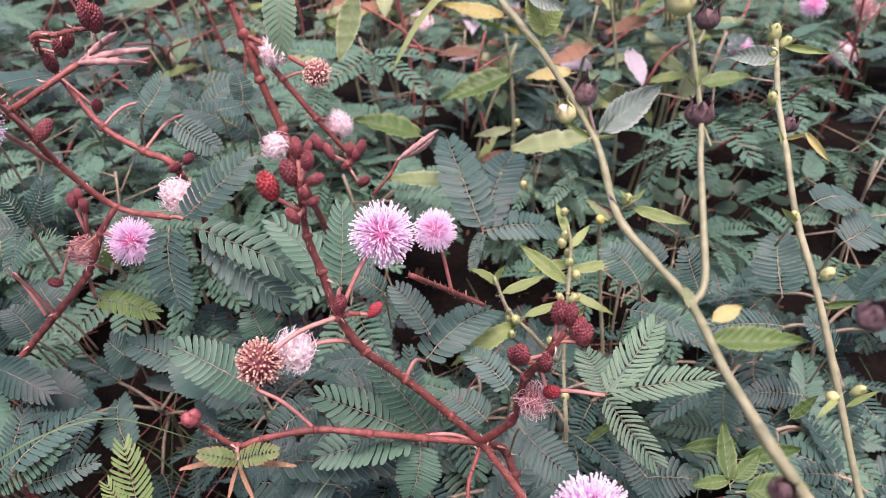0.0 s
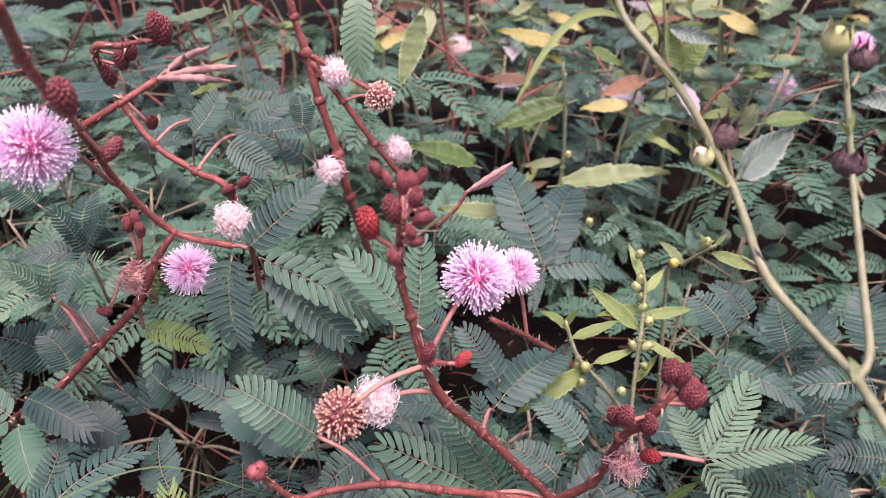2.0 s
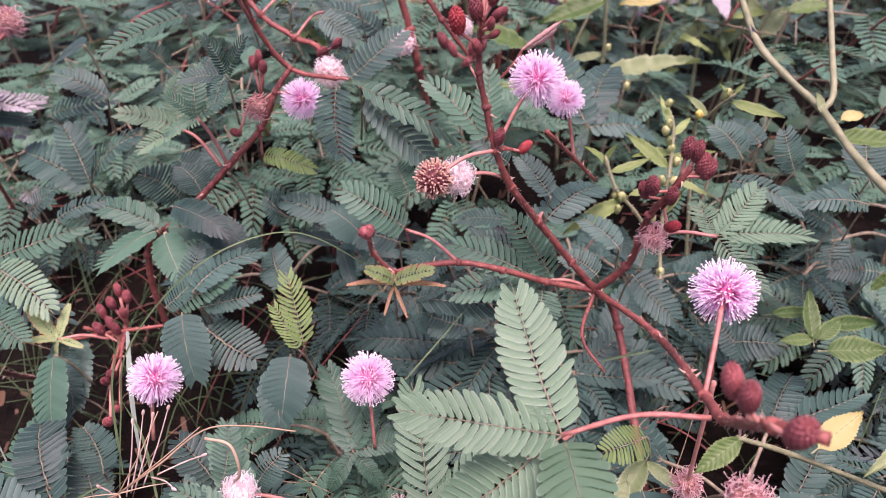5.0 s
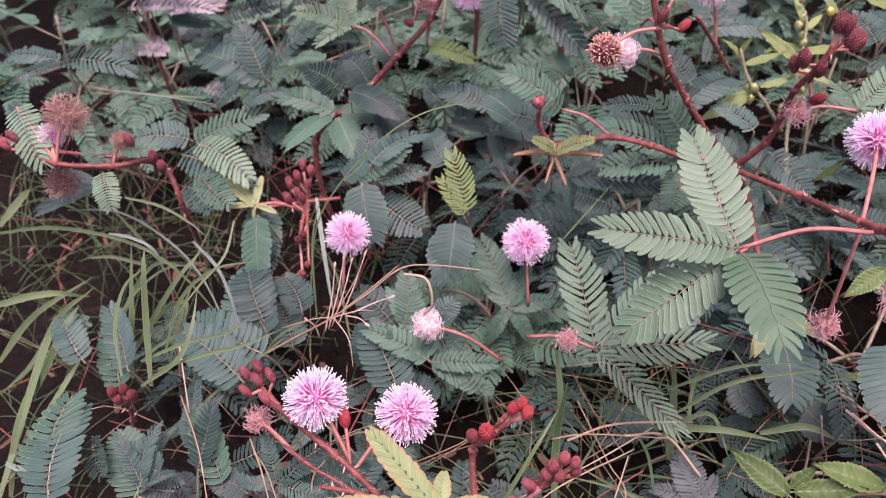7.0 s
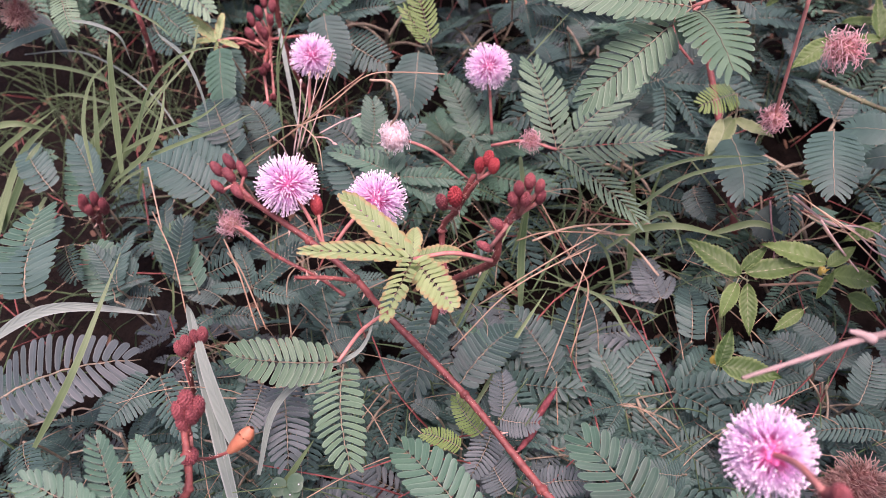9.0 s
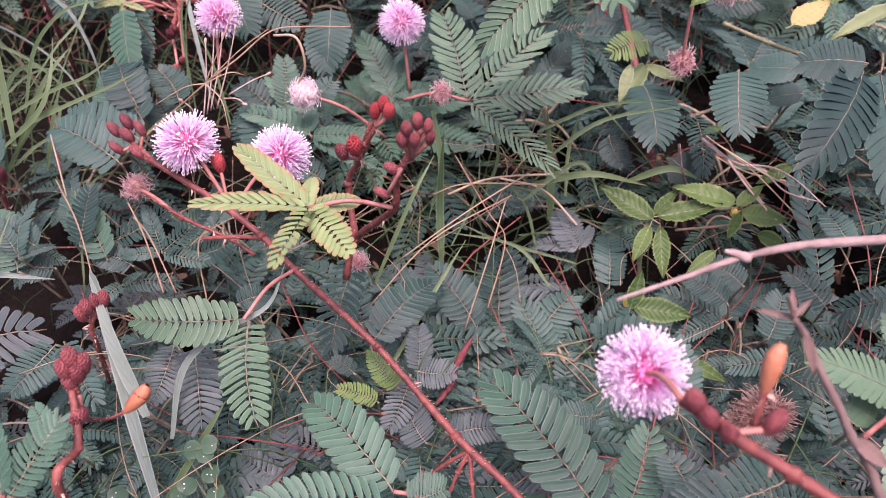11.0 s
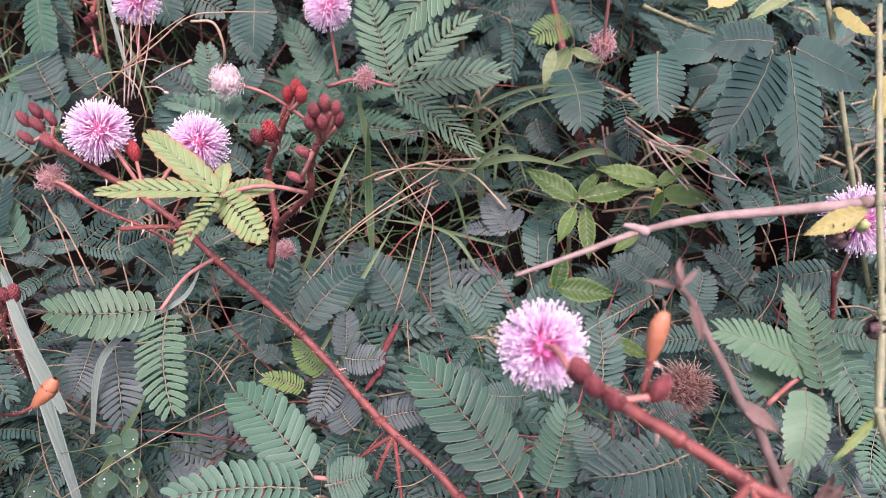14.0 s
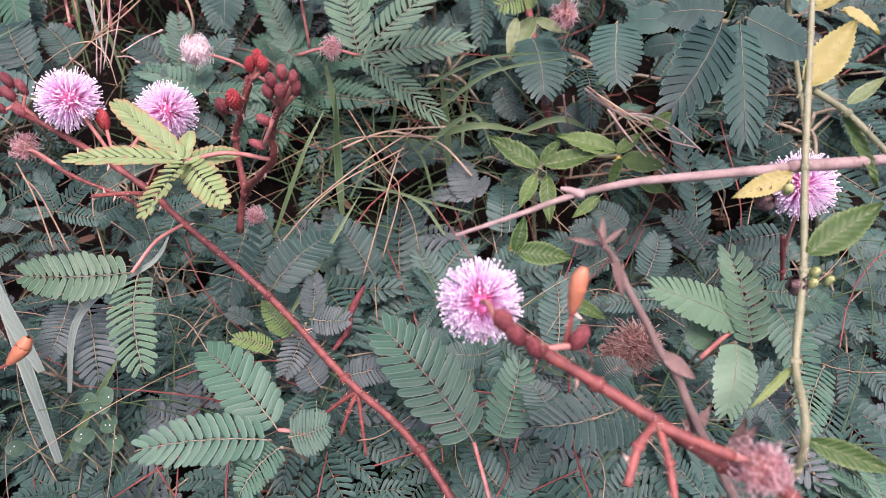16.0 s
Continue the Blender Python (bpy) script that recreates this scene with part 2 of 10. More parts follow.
def calc(nt, op, a, b=0.0):
    n = nt.nodes.new("ShaderNodeMath")
    n.operation = op
    for socket, v in zip(n.inputs, (a, b)):
        if isinstance(v, bpy.types.NodeSocket):
            nt.links.new(v, socket)
        else:
            socket.default_value = v
    return n.outputs[0]


def speckle(nt, scale, detail=3.0, local=True):
    n = nt.nodes.new("ShaderNodeTexNoise")
    n.inputs["Scale"].default_value, n.inputs["Detail"].default_value = scale, detail
    co = nt.nodes.new("ShaderNodeTexCoord") if local else nt.nodes.new("ShaderNodeNewGeometry")
    nt.links.new(co.outputs["Object" if local else "Position"], n.inputs["Vector"])
    return n.outputs["Fac"]


def relief(nt, bsdf, height, strength, distance):
    n = nt.nodes.new("ShaderNodeBump")
    n.inputs["Strength"].default_value, n.inputs["Distance"].default_value = strength, distance
    nt.links.new(height, n.inputs["Height"])
    nt.links.new(n.outputs["Normal"], bsdf.inputs["Normal"])


def foliage(name, dark, light, vein, rough=0.5, through_light=0.22, tip=None, spread=1.0, veins=0.0):
    """Thin leaf: tone differs from leaf to leaf and from leaflet to leaflet, a paler midrib and margin, and light shines through."""
    m, nt, bsdf, out = material(name)
    info, geo = nt.nodes.new("ShaderNodeObjectInfo"), nt.nodes.new("ShaderNodeNewGeometry")
    tone = calc(nt, "ADD", calc(nt, "MULTIPLY", info.outputs["Random"], 0.6 * spread), calc(nt, "MULTIPLY", geo.outputs["Random Per Island"], 0.22))
    tone = calc(nt, "ADD", tone, calc(nt, "MULTIPLY", speckle(nt, 160, 4, False), 0.35))
    tone = calc(nt, "ADD", tone, calc(nt, "MULTIPLY", calc(nt, "SUBTRACT", speckle(nt, 22, 2, False), 0.5), 0.7))
    col = ramp(nt, tone, [(0.15, dark), (0.95, light)])
    uv = nt.nodes.new("ShaderNodeUVMap")
    sep = nt.nodes.new("ShaderNodeSeparateXYZ")
    nt.links.new(uv.outputs["UV"], sep.inputs[0])
    off = calc(nt, "ABSOLUTE", calc(nt, "SUBTRACT", sep.outputs[1], 0.5))
    rib = ramp(nt, off, [(0.0, (0.2,) * 3), (0.06, (0.0,) * 3), (0.36, (0.0,) * 3), (0.5, (0.75,) * 3)])
    col = blend(nt, "MIX", rib, col, vein)
    if tip:
        col = blend(nt, "MIX", ramp(nt, calc(nt, "ADD", sep.outputs[0], calc(nt, "MULTIPLY", speckle(nt, 300, 2, False), 0.3)), [(0.85, (0,) * 3), (1.0, (0.7,) * 3)]), col, tip)
    nt.links.new(col, bsdf.inputs["Base Color"])
    bsdf.inputs["Roughness"].default_value = rough
    bsdf.inputs["Specular IOR Level"].default_value = 0.28
    height = speckle(nt, 900, 3, False)
    if veins:
        wave = calc(nt, "SINE", calc(nt, "ADD", calc(nt, "MULTIPLY", sep.outputs[0], 62.0), calc(nt, "MULTIPLY", off, -22.0)))
        height = calc(nt, "ADD", calc(nt, "MULTIPLY", height, 0.8), calc(nt, "MULTIPLY", wave, veins))
    relief(nt, bsdf, height, 0.25 if not veins else 0.35, 0.0004)
    tr = nt.nodes.new("ShaderNodeBsdfTranslucent")
    nt.links.new(blend(nt, "MULTIPLY", 1.0, col, (0.95, 1.0, 0.45)), tr.inputs["Color"])
    mix = nt.nodes.new("ShaderNodeMixShader")
    mix.inputs[0].default_value = through_light
    nt.links.new(bsdf.outputs[0], mix.inputs[1])
    nt.links.new(tr.outputs[0], mix.inputs[2])
    nt.links.new(mix.outputs[0], out.inputs["Surface"])
    return m


def bark(name, dark, light, scale=400, rough=0.6, bump=0.4):
    m, nt, bsdf, out = material(name)
    info = nt.nodes.new("ShaderNodeObjectInfo")
    tone = calc(nt, "ADD", calc(nt, "MULTIPLY", speckle(nt, scale, 5, False), 0.9), calc(nt, "MULTIPLY", speckle(nt, 45, 2, False), 0.5))
    tone = calc(nt, "ADD", tone, calc(nt, "MULTIPLY", calc(nt, "SUBTRACT", info.outputs["Random"], 0.5), 0.25))
    nt.links.new(ramp(nt, tone, [(0.45, dark), (0.95, light)]), bsdf.inputs["Base Color"])
    bsdf.inputs["Roughness"].default_value = rough
    relief(nt, bsdf, speckle(nt, scale * 2, 4, False), bump, 0.0005)
    return m


def petal(name, inner, mid, tip, rough=0.6, glow=0.3):
    """Filaments: pigment runs along their length."""
    m, nt, bsdf, out = material(name)
    uv = nt.nodes.new("ShaderNodeUVMap")
    sep = nt.nodes.new("ShaderNodeSeparateXYZ")
    nt.links.new(uv.outputs["UV"], sep.inputs[0])
    geo = nt.nodes.new("ShaderNodeNewGeometry")
    u = calc(nt, "ADD", sep.outputs[0], calc(nt, "MULTIPLY", calc(nt, "SUBTRACT", geo.outputs["Random Per Island"], 0.5), 0.3))
    col = ramp(nt, u, [(0.10, inner), (0.46, mid), (1.0, tip)])
    nt.links.new(col, bsdf.inputs["Base Color"])
    bsdf.inputs["Roughness"].default_value = rough
    tr = nt.nodes.new("ShaderNodeBsdfTranslucent")
    nt.links.new(col, tr.inputs["Color"])
    mix = nt.nodes.new("ShaderNodeMixShader")
    mix.inputs[0].default_value = glow
    nt.links.new(bsdf.outputs[0], mix.inputs[1])
    nt.links.new(tr.outputs[0], mix.inputs[2])
    nt.links.new(mix.outputs[0], out.inputs["Surface"])
    return m


# Bluish-green leaf, its tones lowered further to carry the shade on dim leaves.
GREEN_DARK_SHADED = foliage("mimosa_leaf_dark_shaded", (0.010, 0.038, 0.031), (0.042, 0.112, 0.086), (0.090, 0.180, 0.145), through_light=0.12)
GREEN_MID = foliage("mimosa_leaf_green", (0.020, 0.078, 0.050), (0.064, 0.172, 0.108), (0.135, 0.25, 0.175), through_light=0.16)
GREEN_LIGHT = foliage("mimosa_leaf_pale_green", (0.050, 0.127, 0.071), (0.125, 0.247, 0.147), (0.21, 0.34, 0.225), through_light=0.16)
GREEN_BRIGHT = foliage("mimosa_leaf_bright", (0.065, 0.15, 0.04), (0.15, 0.27, 0.08), (0.24, 0.35, 0.14), through_light=0.3)
GREEN_YOUNG = foliage("mimosa_leaf_young", (0.13, 0.235, 0.085), (0.28, 0.42, 0.19), (0.36, 0.46, 0.24), through_light=0.3, tip=(0.36, 0.25, 0.12))
RED_YOUNG = foliage("mimosa_leaf_reddish", (0.34, 0.22, 0.11), (0.50, 0.40, 0.24), (0.45, 0.16, 0.14), through_light=0.3, tip=(0.48, 0.18, 0.15))
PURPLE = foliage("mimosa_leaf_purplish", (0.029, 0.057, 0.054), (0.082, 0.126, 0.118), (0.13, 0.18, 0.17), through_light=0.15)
WEED = foliage("weed_leaf", (0.026, 0.076, 0.018), (0.09, 0.172, 0.050), (0.17, 0.26, 0.10), through_light=0.22, veins=0.4)
WEED_PALE = foliage("weed_leaf_pale", (0.125, 0.21, 0.082), (0.28, 0.37, 0.19), (0.35, 0.43, 0.25), through_light=0.3, veins=0.2)
WEED_YELLOW = foliage("weed_leaf_yellow", (0.28, 0.28, 0.08), (0.50, 0.47, 0.20), (0.42, 0.44, 0.18), through_light=0.35, veins=0.2)
WEED_LIME = foliage("weed_leaf_lime", (0.115, 0.20, 0.055), (0.25, 0.36, 0.13), (0.31, 0.42, 0.18), through_light=0.3, veins=0.3)
BROAD = foliage("broad_leaf", (0.04, 0.10, 0.055), (0.12, 0.21, 0.11), (0.14, 0.22, 0.13), veins=0.5)
GRASS_PALE = foliage("hairy_grass_blade", (0.085, 0.145, 0.112), (0.19, 0.275, 0.222), (0.27, 0.35, 0.30), through_light=0.15, veins=0.4)
GRASS = foliage("grass_blade", (0.034, 0.090, 0.036), (0.120, 0.205, 0.090), (0.19, 0.27, 0.15))
CLOVER = foliage("clover_leaf", (0.026, 0.078, 0.045), (0.055, 0.130, 0.075), (0.09, 0.17, 0.11), rough=0.4)
STRAW = foliage("dry_grass", (0.26, 0.17, 0.10), (0.52, 0.42, 0.28), (0.5, 0.42, 0.28), through_light=0.15)
LITTER = foliage("dead_leaf", (0.05, 0.032, 0.022), (0.22, 0.13, 0.075), (0.2, 0.13, 0.08), rough=0.8, through_light=0.1)
DEAD_BROWN = foliage("shrivelled_leaf", (0.085, 0.055, 0.045), (0.20, 0.142, 0.12), (0.2, 0.145, 0.12), rough=0.8, through_light=0.1)
WITHERED = foliage("withered_leaf", (0.135, 0.142, 0.145), (0.285, 0.290, 0.300), (0.36, 0.355, 0.36), rough=0.8, through_light=0.1)
STEM_RED = bark("mimosa_stem", (0.095, 0.023, 0.019), (0.285, 0.085, 0.064))
STEM_PINK = bark("mimosa_peduncle", (0.27, 0.095, 0.075), (0.47, 0.23, 0.18))
RIB = bark("leaf_rib", (0.09, 0.085, 0.05), (0.28, 0.25, 0.16))
STEM_GREEN = bark("weed_stem", (0.100, 0.132, 0.062), (0.245, 0.270, 0.150), 300)
STEM_BROWN = bark("dead_stalk", (0.080, 0.056, 0.045), (0.185, 0.138, 0.115), 250, 0.8, 0.8)
LEAF_FOLDED = bark("folded_young_leaf", (0.26, 0.085, 0.04), (0.48, 0.20, 0.10), 300)
STRAW_STALK = bark("pale_dry_stalk", (0.34, 0.24, 0.19), (0.62, 0.50, 0.42), 250, 0.8, 0.5)
STEM_DRY = bark("dry_twig", (0.16, 0.118, 0.10), (0.37, 0.30, 0.26), 250, 0.8, 0.8)
HAIR = bark("stem_hairs", (0.40, 0.24, 0.17), (0.62, 0.48, 0.38), 200)
BUD_RED = bark("bud_red", (0.19, 0.014, 0.018), (0.40, 0.060, 0.055), 900, 0.6, 0.4)
BUD_DARK = bark("bud_dark", (0.095, 0.018, 0.022), (0.27, 0.075, 0.072), 900, 0.6, 0.4)
CALYX = bark("dried_calyx", (0.030, 0.019, 0.020), (0.165, 0.108, 0.102), 700, 0.75, 0.8)
BUD_GREEN = bark("weed_bud", (0.20, 0.27, 0.09), (0.43, 0.47, 0.21), 300)
PETAL_YELLOW = bark("weed_petal", (0.60, 0.45, 0.06), (0.80, 0.68, 0.20), 200)
BROWN_HEAD = bark("withered_head", (0.16, 0.045, 0.045), (0.62, 0.40, 0.30), 900, 0.8, 1.0)
POD = bark("seed_pod", (0.26, 0.13, 0.11), (0.50, 0.32, 0.28), 700, 0.8)
CORE_PINK = bark("flower_core", (0.80, 0.14, 0.36), (0.92, 0.40, 0.62), 600, 0.6)
FIL_PINK = petal("filament_pink", (0.82, 0.13, 0.38), (0.94, 0.66, 0.90), (0.98, 0.88, 0.97), glow=0.6)
ANTHER = bark("anther", (0.86, 0.76, 0.84), (0.95, 0.90, 0.93), 300)
FIL_WHITE = petal("filament_white", (0.80, 0.48, 0.47), (0.93, 0.82, 0.81), (0.97, 0.94, 0.93), glow=0.4)
FIL_DRY = petal("filament_withered", (0.50, 0.13, 0.15), (0.64, 0.30, 0.31), (0.80, 0.64, 0.60))
COTTON = bark("faded_cotton", (0.62, 0.42, 0.40), (0.92, 0.80, 0.78), 700, 0.8, 1.0)
FIL_FLORET = petal("floret", (0.12, 0.03, 0.03), (0.30, 0.09, 0.08), (0.55, 0.34, 0.25))
FLORET_TIP = bark("floret_tip", (0.48, 0.28, 0.20), (0.78, 0.62, 0.48), 500)
FIL_BRISTLE = petal("filament_bristly", (0.10, 0.035, 0.030), (0.30, 0.15, 0.11), (0.55, 0.40, 0.32))
DROP = bark("dew_drop_dull", (0.5, 0.55, 0.55), (0.8, 0.85, 0.85), 100, 0.1)


def soil_material():
    m, nt, bsdf, out = material("soil")
    a, b = speckle(nt, 25, 6, False), speckle(nt, 220, 5, False)
    tone = calc(nt, "ADD", calc(nt, "MULTIPLY", a, 0.5), calc(nt, "MULTIPLY", b, 0.5))
    # Near-black tones: the deep shade beneath the leaves is put into the soil colour.
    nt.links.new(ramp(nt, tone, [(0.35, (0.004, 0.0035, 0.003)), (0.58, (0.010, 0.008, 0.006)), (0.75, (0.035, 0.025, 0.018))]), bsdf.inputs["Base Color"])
    bsdf.inputs["Roughness"].default_value = 0.95
    bsdf.inputs["Specular IOR Level"].default_value = 0.08
    relief(nt, bsdf, b, 0.8, 0.004)
    return m


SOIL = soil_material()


# ---- mesh tools ----
class Geo:
    """Collects vertices, faces and one uv pair per vertex for one mesh."""

    def __init__(self):
        self.v, self.f, self.uv, self.mi = [], [], [], []

    def add(self, verts, faces, uvs=None, mi=0):
        o = len(self.v)
        self.v.extend(tuple(map(float, p)) for p in verts)
        self.uv.extend(uvs if uvs is not None else [(0.5, 0.25)] * len(verts))
        self.f.extend(tuple(i + o for i in f) for f in faces)
        self.mi.extend([mi] * len(faces))

    def mesh(self, name, *mats):
        me = bpy.data.meshes.new(name)
        me.from_pydata(self.v, [], self.f)
        for m in mats:
            me.materials.append(m)
        lay = me.uv_layers.new(name="UVMap")
        loops = np.empty(len(me.loops), dtype=np.int32)
        me.loops.foreach_get("vertex_index", loops)
        lay.data.foreach_set("uv", np.array(self.uv, dtype=np.float32)[loops].ravel())
        me.polygons.foreach_set("use_smooth", np.ones(len(me.polygons), dtype=bool))
        me.polygons.foreach_set("material_index", np.array(self.mi, dtype=np.int32))
        me.update()
        return me


def spline(pts, steps=6):
    """A smooth line through the points."""
    p = [Vector(q) for q in pts]
    if len(p) == 2:
        return [p[0].lerp(p[1], i / steps) for i in range(steps + 1)]
    p = [2 * p[0] - p[1], *p, 2 * p[-1] - p[-2]]
    out = []
    for a, b, c, d in zip(p, p[1:], p[2:], p[3:]):
        for i in range(steps):
            t = i / steps
            out.append(0.5 * (2 * b + (c - a) * t + (2 * a - 5 * b + 4 * c - d) * t * t + (3 * b - a - 3 * c + d) * t ** 3))
    return [*out, p[-2]]


def tube(g, pts, r0, r1=None, sides=7, mi=0, knots=0.0, rng=None):
    r1 = r0 if r1 is None else r1
    n, verts, uvs, faces = len(pts), [], [], []
    side = None
    for i, p in enumerate(pts):
        d = (pts[min(i + 1, n - 1)] - pts[max(i - 1, 0)]).normalized()
        side = d.orthogonal().normalized() if side is None else (side - d * side.dot(d)).normalized()
        other = d.cross(side)
        r = r0 + (r1 - r0) * i / max(n - 1, 1)
        if knots and rng:
            r *= 1 + knots * (rng.random() - 0.4)
        for k in range(sides):
            a = 2 * math.pi * k / sides
            verts.append(p + (side * math.cos(a) + other * math.sin(a)) * r)
            uvs.append((i / max(n - 1, 1), 0.25))
    for i in range(n - 1):
        for k in range(sides):
            a, b = i * sides + k, i * sides + (k + 1) % sides
            faces.append((a, b, b + sides, a + sides))
    faces.append(tuple(range(sides))[::-1])
    faces.append(tuple(range((n - 1) * sides, n * sides)))
    g.add(verts, faces, uvs, mi)


def part(name, me, parent, m=None, label=""):
    """One mesh as a part of a thing, or of a part; m is its place in the world."""
    ob = new(name, me)
    ob.parent = parent
    if parent.parent is None:
        ob.matrix_parent_inverse = Matrix.Translation(-parent.location)
        ob.matrix_basis = m if m is not None else Matrix()
    elif m is not None:
        ob.matrix_parent_inverse = parent.matrix_basis.inverted()
        ob.matrix_basis = m
    return tagged(ob, label=label)


def thing(name, at, label, category, group=""):
    ob = new(name)
    ob.empty_display_size = 0.01
    ob.location = at
    return tagged(ob, label=label, category=category, group=group)


def frame_of(x, up, at, sx, sy, sz):
    """A pose at a place, x along the first way, z near the second, scaled."""
    x = Vector(x).normalized()
    up = Vector(up)
    z = (up - x * up.dot(x))
    z = z.normalized() if z.length > 1e-4 else x.orthogonal().normalized()
    y = z.cross(x)
    m = Matrix((x * sx, y * sy, z * sz)).transposed().to_4x4()
    m.translation = at
    return m


def pointing(z, at, s, spin=0.0):
    """A pose at a place with z along the given way."""
    q = Vector(z).to_track_quat("Z", "Y").to_matrix().to_4x4()
    return Matrix.Translation(at) @ q @ Matrix.Rotation(spin, 4, "Z") @ Matrix.Scale(s, 4)


# ---- leaf shapes, one long, along x ----
def blade(g, base, way, side, up, length, width, cup, rng, mi=0, stations=((0, .45), (.1, .80), (.35, .96), (.76, 1.0), (.92, .80), (.985, .42)), sweep=0.0):
    verts, uvs, faces = [], [], []
    bend = rng.uniform(-0.10, 0.06)
    for s, w in stations:
        c = base + way * (length * s) + up * (length * bend * s * s) + side * (length * sweep * s * s)
        for q in (-1, 0, 1):
            verts.append(c + side * (width * 0.5 * w * q) + up * (cup * width * abs(q)))
            uvs.append((s, 0.5 + 0.5 * q))
    verts.append(base + way * length + up * (length * bend) + side * (length * sweep))
    uvs.append((1.0, 0.5))
    n = len(stations)
    for i in range(n - 1):
        a = 3 * i
        faces += [(a, a + 1, a + 4, a + 3), (a + 1, a + 2, a + 5, a + 4)]
    a = 3 * (n - 1)
    faces += [(a, a + 1, a + 3), (a + 1, a + 2, a + 3)]
    g.add(verts, faces, uvs, mi)


HALF, UVS = {}, {}
FINE = ((0, .50), (.10, .82), (.40, .98), (.74, 1.0), (.90, .84), (.975, .50))
LOW = ((0, .6), (.70, 1.0), (.94, .66))


def pinna_mesh(name, mat, pairs, half, fold, droop, seed, fill=0.9, blunt=0.55, lean=72, shingle=0.30, sway=0.0, cup=0.17, coarse=False, stations=None):
    """A feather-like leaf arm of length one: pairs of blunt oblong leaflets, overlapping a little, along a thin rib."""
    rng = random.Random(seed)
    g = Geo()

    def arch(p):
        x, y, z = p
        return Vector((x, y + sway * (x * x - 0.55 * x), z + droop * (x - x * x) * 4 * 0.25 - droop * 0.6 * x * x))

    step = 0.93 / pairs
    for k in range(pairs):
        s = (k + 0.3) / pairs
        x = 0.04 + 0.90 * s
        size = min(1.0, 0.70 + 1.1 * s) * (1 - (1 - blunt) * max(0.0, (s - 0.45) / 0.55) ** 2)
        for sign in (-1, 1):
            ang = radians(lean + 6 - 14 * s - (lean - 34) * s ** 5 + rng.uniform(-3.5, 3.5))
            lift = fold + rng.uniform(-0.08, 0.08)
            way = Vector((math.cos(ang), sign * math.sin(ang) * math.cos(lift), math.sin(ang) * math.sin(lift))).normalized()
            up = Vector((0, -sign * math.sin(lift), math.cos(lift)))
            twist = rng.uniform(-0.10, 0.10) + shingle
            side = way.cross(up).normalized()
            side, up = side * math.cos(twist * sign) + up * math.sin(twist * sign), up * math.cos(twist * sign) - side * math.sin(twist * sign)
            ln = half * size * 1.06 * rng.uniform(0.95, 1.04)
            gg = Geo()
            blade(gg, Vector((x + rng.uniform(-.05, .05) * step, sign * 0.005, 0.004)), way, side, up, ln, step * fill * (1 - 0.25 * s ** 6) * rng.uniform(0.95, 1.05), cup, rng, 0, stations or (LOW if coarse else FINE), 0.15 * sign)
            g.add([arch(p) for p in gg.v], gg.f, gg.uv, 0)
    tube(g, [arch((i / 12, 0.003 * (-1) ** i, 0.003)) for i in (range(0, 13, 4) if coarse else range(13))], 0.0062, 0.003, 3 if coarse else 5, 1)
    me = g.mesh(name, mat, RIB)
    HALF[me.name], UVS[me.name] = half, list(g.uv)
    return me


def lamina_mesh(name, mat, pairs, half, droop, seed, sway=0.0):
    """A broad leaf arm whose leaflets lie edge on edge: one flat sheet with a scalloped margin, a step at each leaflet and a pale rib."""
    rng = random.Random(seed)
    g = Geo()

    def arch(x, y, z):
        return Vector((x, y + sway * (x * x - 0.55 * x), z + droop * (x - x * x) - droop * 0.6 * x * x))

    cols = (0.0, 0.3, 0.6, 0.82, 0.94, 1.0)
    for sign in (-1, 1):
        for k in range(pairs):
            s0, s1 = k / pairs, (k + 1) / pairs
            reach = half * min(1.0, 0.72 + 1.3 * s0) * (1 - 0.62 * max(0.0, (s0 - 0.35) / 0.65) ** 2) * rng.uniform(0.96, 1.04)
            ang = radians(74 - 22 * s0 - 24 * s0 ** 4 + rng.uniform(-2, 2))
            tilt, drop = rng.uniform(0.10, 0.15), rng.uniform(-0.02, 0.03)
            verts, uvs, faces = [], [], []
            for i in range(6):
                u = i / 5
                for q in cols:
                    lobe = math.sqrt(max(0.0, 1 - (2 * u - 1) ** 2 * (0.35 + 0.6 * q))) if q > 0.6 else 1.0
                    d = reach * q * (0.84 + 0.16 * lobe)
                    w = 1.06 + 0.24 * q if q < 0.9 else 1.16
                    x = 0.03 + 0.92 * (s0 + (s1 - s0) * (0.5 + (u - 0.5) * w * 1.05))
                    z = 0.5 * half * (tilt * (u - 0.5) * min(1, 2 * q) + drop * q * q) + 0.03 * half * q
                    verts.append(arch(x + d * math.cos(ang) + 0.10 * half * q * q, sign * d * math.sin(ang), z))
                    uvs.append((s0, 0.5 + 0.5 * q * sign if q in (0.0, 1.0) else 0.5 + sign * 0.30))
            n = len(cols)
            for i in range(5):
                for j in range(n - 1):
                    a = i * n + j
                    f = (a, a + 1, a + n + 1, a + n)
                    faces.append(f if sign < 0 else f[::-1])
            g.add(verts, faces, uvs, 0)
    tube(g, [arch(i / 12 * 0.97, 0.003 * (-1) ** i, 0.006) for i in range(13)], 0.0042, 0.002, 5, 1)
    me = g.mesh(name, mat, RIB)
    HALF[me.name], UVS[me.name] = half, list(g.uv)
    return me


